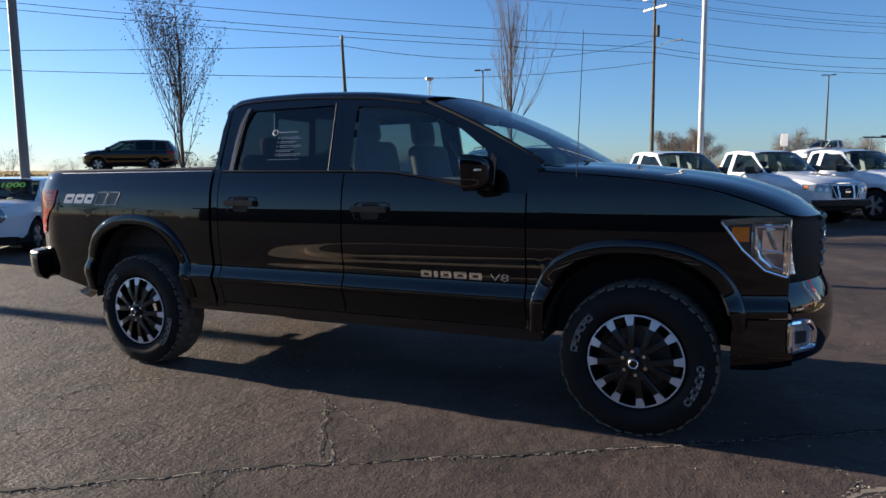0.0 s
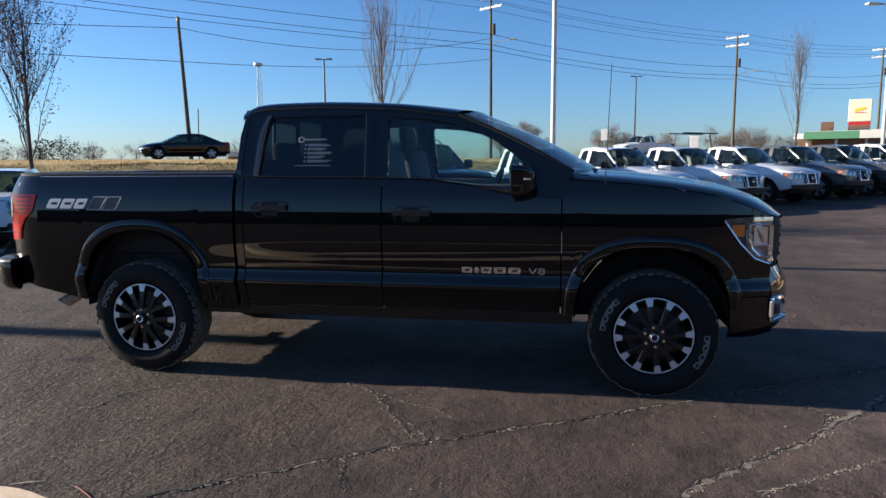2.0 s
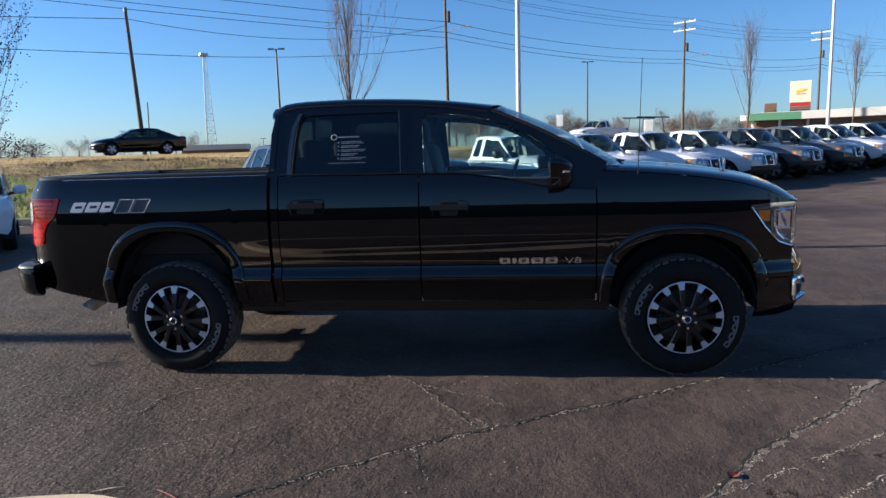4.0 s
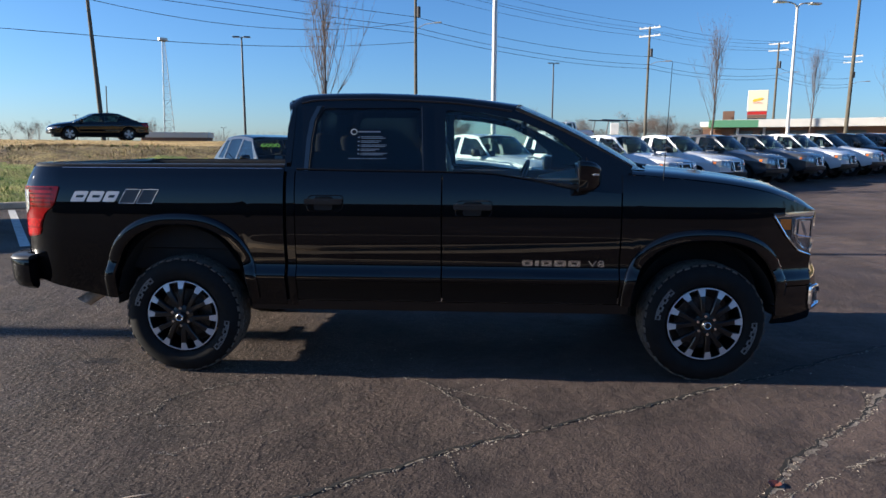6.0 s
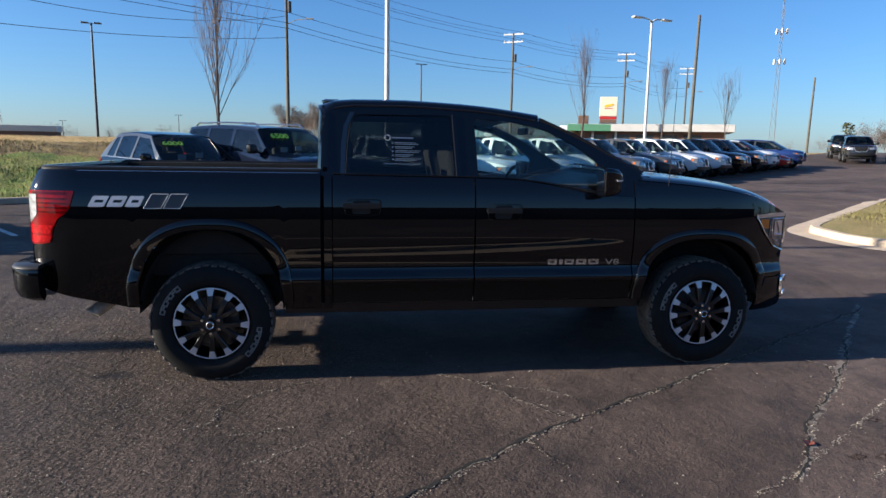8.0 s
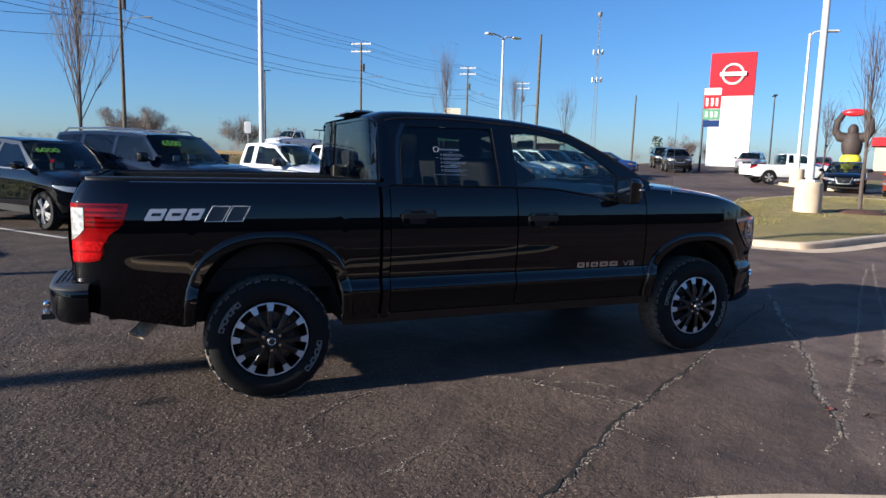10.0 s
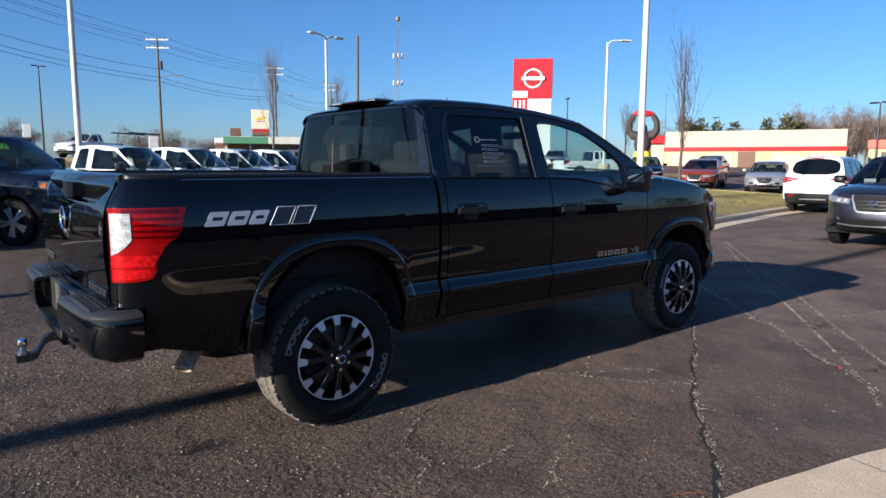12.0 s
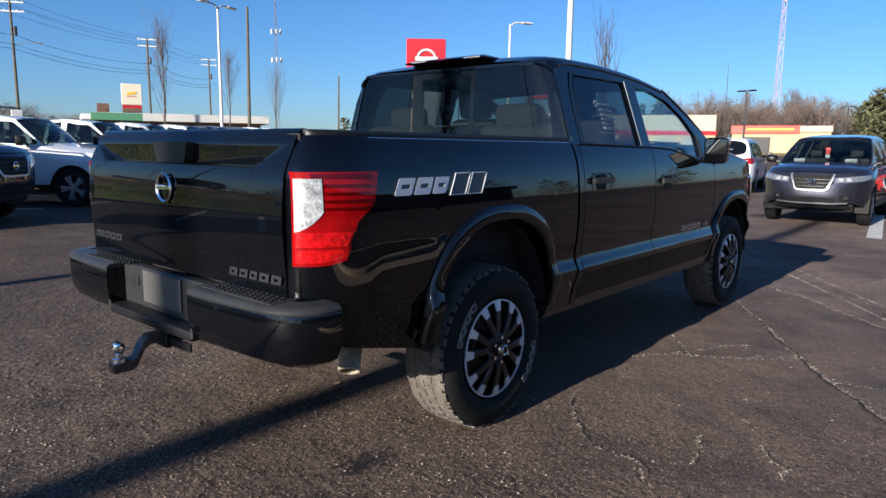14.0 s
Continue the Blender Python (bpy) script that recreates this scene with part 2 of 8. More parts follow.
LAWN = material("short lawn", (0.19, 0.165, 0.05), 0.9, size=0.6, other=(0.27, 0.20, 0.075), fine=0.4, fine_size=0.03, bump=0.03, bump_size=0.03)
CONCRETE = material("pale concrete", (0.60, 0.48, 0.34), 0.85, vary=0.12, size=0.4, fine=0.15, fine_size=0.008, bump=0.003, bump_size=0.01)
LINE_PAINT = material("worn road paint", (0.60, 0.59, 0.55), 0.7, vary=0.15, size=0.2, fine=0.2, fine_size=0.02)
CRACK = material("open crack dirt", (0.012, 0.011, 0.010), 0.95, vary=0.3, size=0.05)
CRACK_DUST = material("pale crack grit", (0.38, 0.33, 0.26), 0.95, vary=0.45, size=0.04, fine=0.4, fine_size=0.01)
POLE_WOOD = material("weathered pole wood", (0.115, 0.10, 0.072), 0.85, vary=0.2, size=0.5, fine=0.2, fine_size=0.05)
POLE_WHITE = material("white pole enamel", (0.62, 0.60, 0.57), 0.4, vary=0.08, size=1.0)
POST_GREY = material("dull grey post paint", (0.17, 0.16, 0.15), 0.6, vary=0.1, size=1.0)
POLE_DARK = material("dark pole enamel", (0.022, 0.022, 0.026), 0.4, vary=0.1, size=1.0)
GALV = material("galvanised steel", (0.42, 0.43, 0.44), 0.45, 0.6, 0.15, 0.5)
CABLE = material("cable sheath", (0.03, 0.03, 0.032), 0.6)
BARK = material("bare bark", (0.105, 0.080, 0.068), 0.9, vary=0.25, size=0.2, fine=0.2, fine_size=0.03)
LEAF_DRY = material("dry leaves", (0.11, 0.065, 0.05), 0.8, vary=0.3, size=0.3)
TWIGS = material("far bare twigs", (0.20, 0.155, 0.130), 0.95, vary=0.25, size=2.0)
PINE = material("far pine needles", (0.125, 0.125, 0.052), 0.95, vary=0.35, size=1.0)
SHRUB = material("evergreen shrub leaves", (0.02, 0.03, 0.015), 0.9, vary=0.3, size=0.5)
SIGN_WHITE = material("white sign panel", (0.78, 0.78, 0.77), 0.35, vary=0.02, size=2.0)
FASCIA_RED = material("orange-red fascia", (0.55, 0.04, 0.012), 0.4, vary=0.04, size=2.0)
SIGN_RED = material("red sign panel", (0.55, 0.015, 0.02), 0.3, vary=0.03, size=2.0)
SIGN_YELLOW = material("yellow sign panel", (0.8, 0.5, 0.03), 0.4, vary=0.03)
SIGN_GREEN = material("green canopy panel", (0.11, 0.27, 0.15), 0.45, vary=0.05)
TAN_WALL = material("tan wall panel", (0.55, 0.40, 0.22), 0.8, vary=0.08, size=3.0)
CREAM_WALL = material("cream wall panel", (0.44, 0.385, 0.30), 0.8, vary=0.06, size=3.0)
BROWN_WALL = material("brown wall panel", (0.16, 0.09, 0.06), 0.8, vary=0.1, size=2.0)
ROOF_GREY = material("pale metal roof", (0.50, 0.49, 0.46), 0.5, vary=0.06, size=2.0)
FUR = material("dark brown inflatable cloth", (0.045, 0.030, 0.024), 0.7, vary=0.2, size=0.5)
YELLOW_CLOTH = material("yellow inflatable cloth", (0.75, 0.58, 0.02), 0.6, vary=0.06)
WRITING = material("yellow-green windscreen paint", (0.50, 0.78, 0.06), 0.6, vary=0.05)


# ---- mesh helpers ----
def part(name, bm, mat, parent=None, label="", smooth=True, sharp=35):
    """Links a bmesh as one mesh object, under a thing or a part."""
    me = bpy.data.meshes.new(name)
    bmesh.ops.recalc_face_normals(bm, faces=bm.faces)
    for f in bm.faces:
        f.smooth = smooth
    if smooth:
        lim = radians(sharp)
        for e in bm.edges:
            if len(e.link_faces) == 2 and e.calc_face_angle(0) > lim:
                e.smooth = False
    bm.to_mesh(me)
    bm.free()
    for mm in (mat if isinstance(mat, (list, tuple)) else [mat]):
        me.materials.append(mm)
    ob = new(name, me)
    if parent is not None:
        ob.parent = parent
    if label:
        tagged(ob, label)
    return ob


def empty(name, m=None):
    ob = new(name)
    ob.empty_display_size = 0.2
    if m is not None:
        ob.matrix_basis = m
    return ob


def add_loft(bm, rings, close=False, caps=False, mat=0):
    """Quads between equal rings of points. close: rings are loops."""
    vs = [[bm.verts.new(p) for p in ring] for ring in rings]
    k = len(rings[0])
    for a, b in zip(vs, vs[1:]):
        for i in range(k if close else k - 1):
            j = (i + 1) % k
            f = bm.faces.new((a[i], a[j], b[j], b[i]))
            f.material_index = mat
    if caps:
        for ring in (vs[0], vs[-1]):
            f = bm.faces.new(ring)
            f.material_index = mat
    return vs


def loft(rings, close=False, caps=False):
    bm = bmesh.new()
    add_loft(bm, rings, close, caps)
    return bm


def add_box(bm, lo, hi, bevel=0.0, m=None, mat=0, segments=1):
    r = bmesh.ops.create_cube(bm, size=1.0)
    vs = r["verts"]
    c, s = (Vector(lo) + Vector(hi)) / 2, Vector(hi) - Vector(lo)
    for v in vs:
        v.co = Vector((v.co.x * s.x, v.co.y * s.y, v.co.z * s.z)) + c
        if m is not None:
            v.co = m @ v.co
    fs = {f for v in vs for f in v.link_faces}
    for f in fs:
        f.material_index = mat
    if bevel:
        bmesh.ops.bevel(bm, geom=list({e for v in vs for e in v.link_edges}), offset=bevel, segments=segments, affect="EDGES", profile=0.5)


def box(lo, hi, bevel=0.0, m=None, segments=1):
    bm = bmesh.new()
    add_box(bm, lo, hi, bevel, m, 0, segments)
    return bm


def add_tube(bm, pts, r, n=8, caps=True, mat=0):
    """A round bar along points; r: one radius, or one a point."""
    pts = [Vector(p) for p in pts]
    rs = r if isinstance(r, (list, tuple)) else [r] * len(pts)
    rings = []
    side = None
    for i, p in enumerate(pts):
        d = (pts[min(i + 1, len(pts) - 1)] - pts[max(i - 1, 0)]).normalized()
        if side is None:
            side = d.orthogonal().normalized()
        side = (side - d * side.dot(d)).normalized()
        up = d.cross(side)
        rings.append([p + rs[i] * (math.cos(2 * math.pi * k / n) * side + math.sin(2 * math.pi * k / n) * up) for k in range(n)])
    add_loft(bm, rings, True, caps, mat)


def tube(pts, r, n=8, caps=True):
    bm = bmesh.new()
    add_tube(bm, pts, r, n, caps)
    return bm


def lathe(profile, n=48, axis="y", close=False):
    """Turns (radius, along) points about an axis through the origin."""
    rings = []
    for i in range(n):
        a = 2 * math.pi * i / n
        c, s = math.cos(a), math.sin(a)
        if axis == "y":
            rings.append([(r * c, u, r * s) for r, u in profile])
        else:
            rings.append([(r * c, r * s, u) for r, u in profile])
    rings.append(rings[0])
    bm = bmesh.new()
    add_loft(bm, rings, close)
    bmesh.ops.remove_doubles(bm, verts=bm.verts, dist=1e-6)
    return bm


def rounded(pts, r, n=4):
    """A polygon with its corners rounded."""
    out = []
    k = len(pts)
    for i in range(k):
        p, a, b = Vector(pts[i]), Vector(pts[i - 1]), Vector(pts[(i + 1) % k])
        ra = min(r, 0.45 * (a - p).length, 0.45 * (b - p).length)
        s, e = p + (a - p).normalized() * ra, p + (b - p).normalized() * ra
        for j in range(n + 1):
            t = j / n
            q = (1 - t) ** 2 * s + 2 * t * (1 - t) * p + t * t * e
            out.append((q.x, q.y))
    return out


def plate(outer, holes, place, depth):
    """A sheet from a flat outline with holes; place maps (a, b) to space; depth: a vector of thickness."""
    bm = bmesh.new()
    loops = []
    for pts in [outer, *holes]:
        vs = [bm.verts.new((a, b, 0)) for a, b in pts]
        loops.append(vs)
        for i in range(len(vs)):
            bm.edges.new((vs[i], vs[(i + 1) % len(vs)]))
    bmesh.ops.triangle_fill(bm, use_beauty=True, use_dissolve=False, edges=bm.edges[:], normal=(0, 0, 1))
    for v in bm.verts:
        v.co = Vector(place(v.co.x, v.co.y))
    faces = bm.faces[:]
    r = bmesh.ops.extrude_face_region(bm, geom=faces)
    for g in r["geom"]:
        if isinstance(g, bmesh.types.BMVert):
            g.co += Vector(depth)
    return bm


def interp(table):
    xs, ys = zip(*table)
    return lambda v: float(np.interp(v, xs, ys))


def smooth_interp(table):
    """A smooth curve through a few points that never overshoots them."""
    xs = np.array([a for a, _ in table], float)
    ys = np.array([b for _, b in table], float)
    step = np.diff(ys) / np.diff(xs)
    m = np.zeros(len(xs))
    for k in range(1, len(xs) - 1):
        if step[k - 1] * step[k] > 0:
            m[k] = 2 * step[k - 1] * step[k] / (step[k - 1] + step[k])
    m[0], m[-1] = step[0], step[-1]

    def f(v):
        v = min(max(v, xs[0]), xs[-1])
        i = min(int(np.searchsorted(xs, v, "right")) - 1, len(xs) - 2)
        h = xs[i + 1] - xs[i]
        t = (v - xs[i]) / h
        return float((2 * t**3 - 3 * t**2 + 1) * ys[i] + (t**3 - 2 * t**2 + t) * h * m[i] + (3 * t**2 - 2 * t**3) * ys[i + 1] + (t**3 - t**2) * h * m[i + 1])
    return f


def skin(xs, lo, hi, nz, w, sgn, flange=0.025):
    """A body side panel between two curves over x, at the half-width w(x, z), with its edges turned in."""
    bm = bmesh.new()
    rows = []
    for x in xs:
        a, b = lo(x), hi(x)
        rows.append([bm.verts.new((x, sgn * w(x, a + (b - a) * j / nz), a + (b - a) * j / nz)) for j in range(nz + 1)])
    for p, q in zip(rows, rows[1:]):
        for j in range(nz):
            bm.faces.new((p[j], q[j], q[j + 1], p[j + 1]))
    if flange:
        edges = [e for e in bm.edges if e.is_boundary]
        r = bmesh.ops.extrude_edge_only(bm, edges=edges)
        for g in r["geom"]:
            if isinstance(g, bmesh.types.BMVert):
                g.co.y -= sgn * flange
    return bm


def arch(cx, half, base, top, power=2.5):
    """The lower edge of a panel over a wheel."""
    def f(x):
        d = abs(x - cx) / half
        return base + (top - base) * (1 - d**power) ** (1 / power) if d < 1 else None
    return f


def spread(a, b, n):
    return [a + (b - a) * i / n for i in range(n + 1)]


# ---- the black pickup ----
truck = tagged(empty("pickup_truck"), "black crew cab pickup truck parked on worn asphalt", "truck")
SIDE = smooth_interp([(0.40, 0.86), (0.49, 0.888), (0.60, 0.912), (0.675, 0.938), (0.695, 0.942), (0.765, 0.915), (0.79, 0.912), (0.87, 0.922), (0.95, 0.9285),
                      (1.0, 0.930), (1.06, 0.9295), (1.14, 0.927), (1.20, 0.922), (1.27, 0.913), (1.33, 0.899), (1.375, 0.884), (1.43, 0.853)])
TAIL_SIDE = smooth_interp([(0.40, 0.805), (0.49, 0.836), (0.60, 0.867), (0.695, 0.890), (0.79, 0.909), (0.87, 0.9215), (0.95, 0.9285),
                           (1.0, 0.930), (1.06, 0.9295), (1.14, 0.927), (1.20, 0.922), (1.27, 0.913), (1.33, 0.899), (1.375, 0.884), (1.43, 0.853)])


def half_width(x, z):
    b = SIDE(z)
    if x < -1.3:
        b += (TAIL_SIDE(z) - b) * min(1.0, (-1.3 - x) / 0.25)
    if x > 1.9:
        b -= 0.135 * ((x - 1.9) / 0.6) ** 2.2
    if x < -2.58:
        t = min((-2.58 - x) / 0.32, 1.0)
        b -= (b - 0.768) * (1 - math.sqrt(1 - t * t))
    return b


REAR_ARCH, FRONT_ARCH = arch(-1.765, 0.465, 0.50, 1.055), arch(1.755, 0.475, 0.46, 0.985)
BED_SILL = interp([(-2.92, 0.68), (-2.68, 0.60), (-2.30, 0.51), (-1.2, 0.49)])
BELT = smooth_interp([(-1.02, 1.405), (-0.5, 1.398), (0.0, 1.392), (0.3, 1.385), (0.5, 1.36), (0.66, 1.335), (0.9, 1.288), (1.2, 1.268)])
FENDER_TOP = smooth_interp([(1.19, 1.392), (1.5, 1.368), (1.8, 1.338), (2.1, 1.288), (2.3, 1.225), (2.47, 1.155)])
HOOD_MID = smooth_interp([(1.24, 1.445), (1.5, 1.43), (1.75, 1.405), (2.1, 1.350), (2.3, 1.285), (2.42, 1.22), (2.50, 1.150)])
ROOF_EDGE = smooth_interp([(-1.03, 1.800), (-0.98, 1.845), (-0.91, 1.874), (-0.8, 1.884), (-0.48, 1.888), (-0.1, 1.874), (0.13, 1.858), (0.3, 1.836), (0.5, 1.806)])


def bed_low(x):
    a = REAR_ARCH(x)
    return max(a, BED_SILL(x)) if a else BED_SILL(x)


def fender_low(x):
    a = FRONT_ARCH(x)
    if x > 2.22:
        return 0.668
    return a if a else 0.53


def tail_lean(z):
    """How far the tail leans forward above the lamps."""
    return 0.075 * max(0.0, (z - 1.28) / 0.15) ** 1.3


def glass_y(z):
    return 0.862 - 0.34 * (z - 1.40)


for s in (-1, 1):
    xs = [-2.9 + 0.30 * (1 - math.cos(math.pi / 2 * i / 12)) for i in range(12)] + spread(-2.6, -1.045, 52)
    bm = skin(xs, bed_low, lambda x: 1.425, 44, half_width, s)
    for v in bm.verts:
        if v.co.x < -2.58 and v.co.z > 1.28:
            v.co.x += tail_lean(v.co.z) * (-2.58 - v.co.x) / 0.32
    part("bed_side", bm, BLACK_PAINT, truck)
    part("cab_corner", skin(spread(-1.022, -0.970, 3), lambda x: 0.49, lambda x: BELT(x) + 0.01, 22, half_width, s), BLACK_PAINT, truck)
    rear_door = part("rear_door", skin(spread(-0.963, 0.012, 14), lambda x: 0.672, BELT, 40, half_width, s), BLACK_PAINT, truck)
    front_door = part("front_door", skin(spread(0.022, 1.188, 18), lambda x: 0.672, BELT, 40, half_width, s), BLACK_PAINT, truck)
    # lower strip of each door: rougher, uncoated black that mirrors less than the paint above
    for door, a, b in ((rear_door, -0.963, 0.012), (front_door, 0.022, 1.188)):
        part("lower_door", skin(spread(a, b, 10), lambda x: 0.53, lambda x: 0.669, 8, half_width, s), DULL_BLACK, door, "dull black paint below the door crease")
    part("front_fender", skin(spread(1.197, 2.21, 44) + spread(2.225, 2.47, 12), fender_low, FENDER_TOP, 44, half_width, s), BLACK_PAINT, truck)
    part("rocker_panel", skin(spread(-1.29, 1.27, 20), lambda x: 0.455, lambda x: 0.522, 3, lambda x, z: SIDE(z) - 0.006, s), SATIN, truck)
    part("bumper_corner", skin(spread(2.225, 2.50, 12), lambda x: 0.40 + 0.03 * max(0, (x - 2.38) / 0.12), lambda x: 0.660, 8,
                               lambda x, z: half_width(x, 0.95) + 0.004 - 0.05 * max(0, (0.52 - z) / 0.12) ** 2, s), BLACK_PAINT, truck)
    # wheel-arch flares: a moulded lip swept round each opening
    for cx, half, base, top in ((-1.765, 0.465, 0.54, 1.045), (1.755, 0.475, 0.52, 0.970)):
        rings = []
        for i in range(41):
            a = math.pi * i / 40
            c, q = math.cos(a), math.sin(a)
            ex = math.copysign(abs(c) ** (2 / 2.5), c)
            ez = abs(q) ** (2 / 2.5)
            ring = []
            for d, y in ((-0.004, 0.86), (-0.006, 0.946), (0.004, 0.957), (0.03, 0.958), (0.054, 0.956), (0.067, 0.949), (0.073, 0.938), (0.075, 0.90)):
                x, z = cx - (half + d) * ex, base + (top - base + d) * ez
                lim = half_width(x, max(z, 0.55)) if x > 1.9 else SIDE(max(z, 0.55))
                ring.append((x, s * min(y - 0.938 + max(lim, 0.80) + 0.004, 0.99), z))
            rings.append(ring)
        part("arch_flare", loft(rings), BLACK_PAINT, truck)
        # inner wheel well
        rings = []
        for y in (0.90, 0.62, 0.58):
            rr = 0.0 if y > 0.6 else 0.3
            rings.append([(cx - (half - rr) * math.cos(math.pi * i / 20), s * y, base - 0.06 + (top - base + 0.05 - rr) * math.sin(math.pi * i / 20)) for i in range(21)])
        part("wheel_well", loft(rings), UNDER, truck)
    # greenhouse side: pillars round the two window openings
    outer = [(-1.043, 1.40), (-0.5, 1.395), (0.0, 1.389), (0.3, 1.382), (0.5, 1.357), (0.66, 1.332), (0.9, 1.285), (1.19, 1.268), (1.27, 1.395), (1.25, 1.442),
             (1.055, 1.562), (0.86, 1.668), (0.66, 1.762), (0.5, 1.806), (0.3, 1.836), (0.13, 1.858), (-0.1, 1.874), (-0.48, 1.888), (-0.8, 1.884), (-0.91, 1.874),
             (-0.985, 1.845), (-1.018, 1.79), (-1.036, 1.70)]
    rear_win = rounded([(-0.868, 1.412), (-0.118, 1.404), (-0.135, 1.826), (-0.80, 1.822), (-0.842, 1.72)], 0.035)
    front_win = rounded([(0.045, 1.404), (0.30, 1.398), (0.50, 1.378), (0.66, 1.358), (0.925, 1.325), (0.945, 1.50), (0.76, 1.640), (0.55, 1.738), (0.30, 1.790), (0.03, 1.812)], 0.03)
    part("cab_side_frame", plate(outer, [rear_win, front_win], lambda a, b: (a, s * glass_y(b), b), (0, -s * 0.035, 0)), BLACK_PAINT, truck, smooth=False)
    grow = lambda pts, k: [(sum(p[0] for p in pts) / len(pts) + (a - sum(p[0] for p in pts) / len(pts)) * k, sum(p[1] for p in pts) / len(pts) + (b - sum(p[1] for p in pts) / len(pts)) * k) for a, b in pts]
    p1 = part("rear_side_window", plate(grow(rear_win, 1.03), [], lambda a, b: (a, s * (glass_y(b) - 0.012), b), (0, -s * 0.004, 0)), DARK_GLASS, truck, "dark privacy glass with a white printed notice" if s < 0 else "dark privacy glass", False)
    p2 = part("front_side_window", plate(grow(front_win, 1.03), [], lambda a, b: (a, s * (glass_y(b) - 0.012), b), (0, -s * 0.004, 0)), MID_GLASS, truck, smooth=False)
    p1.visible_shadow = p2.visible_shadow = False
    # window seals: a thin bright line at each door's upright, rubber along the belt
    part("window_trim", tube([(-0.108, s * (glass_y(1.40) + 0.006), 1.40), (-0.128, s * (glass_y(1.835) + 0.006), 1.835)], 0.003, 6), SATIN, truck)
    strip = [(-0.912, 1.405), (-0.882, 1.405), (-0.872, 1.62), (-0.855, 1.74), (-0.812, 1.838), (-0.842, 1.838), (-0.888, 1.74), (-0.904, 1.62)]
    part("pillar_trim", plate(strip, [], lambda a, b: (a, s * (glass_y(b) + 0.0015 + 0.10 * (a + 0.912 - 0.10 * max(0, b - 1.6))), b), (0, s * 0.002, 0)), SMOKED_TRIM, truck, "dark bright-finish trim strip", False)
    part("window_trim", tube([(-0.875, s * (glass_y(1.41) + 0.005), 1.41), (-0.862, s * (glass_y(1.62) + 0.005), 1.62), (-0.845, s * (glass_y(1.74) + 0.005), 1.74), (-0.80, s * (glass_y(1.835) + 0.005), 1.835)], 0.003, 6), RUBBER, truck)
    part("belt_seal", tube([(x, s * (glass_y(BELT(x)) + 0.004), BELT(x) + 0.012) for x in spread(-0.96, 0.92, 20)], 0.005, 6), DULL_BLACK, truck)
    part("drip_rail", tube([(x, s * (glass_y(ROOF_EDGE(x)) + 0.002), ROOF_EDGE(x) - 0.004) for x in spread(-0.95, 0.48, 20)], 0.008, 6), SATIN, truck)
    sail = [(0.52, 1.366), (0.66, 1.336), (0.9, 1.290), (1.0, 1.284), (1.0, 1.46), (0.965, 1.50), (0.955, 1.335), (0.925, 1.318), (0.66, 1.350)]
    part("mirror_sail", plate(sail, [], lambda a, b: (a, s * (glass_y(b) + 0.003), b), (0, s * 0.004, 0)), DULL_BLACK, truck, smooth=False)
    # added dark block behind the cab-bed gap, keeps sunlight from showing through
    part("seam_filler", box((-1.06, min(s * 0.80, s * 0.845), 0.50), (-0.955, max(s * 0.80, s * 0.845), 1.37)), UNDER, truck, smooth=False)
    # door handles in their hollows
    for door, hx, hz in ((rear_door, -0.77, 1.195), (front_door, 0.22, 1.165)):
        y = s * (half_width(hx, hz) + 0.001)
        cup = rounded([(hx - 0.115, hz - 0.055), (hx + 0.125, hz - 0.055), (hx + 0.135, hz + 0.052), (hx - 0.105, hz + 0.050)], 0.035)
        bowl = [(hx + (a - hx - 0.01) * 0.52, hz + (b - hz) * 0.86) for a, b in cup]
        part("handle_hollow", plate(bowl, [], lambda a, b: (a, y, b), (0, s * 0.003, 0)), UNDER, door)
        part("hollow_rim", tube([(a, y + s * 0.001, b) for a, b in cup + cup[:1]], 0.003, 6), BLACK_PAINT, door)
        bm = bmesh.new()
        add_loft(bm, [[(hx + dx, y + s * (0.006 + 0.030 * k), hz + 0.012 + dz) for dx, dz in ((-0.125, -0.019), (-0.125, 0.016), (0.128, 0.018), (0.128, -0.021))] for k in (0, 0.75)], True, True)
        bmesh.ops.bevel(bm, geom=bm.edges[:], offset=0.006, segments=2, affect="EDGES")
        part("door_handle", bm, HANDLE, door)
    # mirror
    face = rounded([(-0.084, -0.099), (0.078, -0.099), (0.090, 0.078), (0.074, 0.099), (-0.074, 0.099), (-0.090, 0.072)], 0.031, 3)
    shell = []
    for dx, k in ((0.0, 0.94), (0.004, 1.0), (0.05, 0.99), (0.10, 0.88), (0.135, 0.62), (0.148, 0.30)):
        shell.append([(0.885 + dx - 0.10 * a * 0.25, s * (1.015 + a * k), 1.385 + b * k) for a, b in face])
    mirror = part("door_mirror", loft(shell, True, True), BLACK_PAINT, truck)
    part("mirror_glass", loft([[(0.8825 + dx - 0.10 * a * 0.25 - 0.10 * b, s * (1.015 + a * 0.86), 1.385 + b * 0.86) for a, b in face] for dx in (0.0, 0.004)], True, True), CHROME, mirror, "silvered mirror glass", False)
    part("turn_lamp", box((0.965, s * 1.101 - 0.006, 1.392), (1.005, s * 1.101 + 0.006, 1.404), 0.002), CLEAR_LENS, mirror)
    part("mirror_arm", tube([(0.98, s * 0.845, 1.30), (0.965, s * 0.92, 1.312), (0.95, s * 0.98, 1.345)], [0.022, 0.018, 0.018], 8), PLASTIC, mirror)
    # lamps
    low = interp([(2.165, 1.135), (2.26, 1.00), (2.36, 0.90), (2.46, 0.865)])
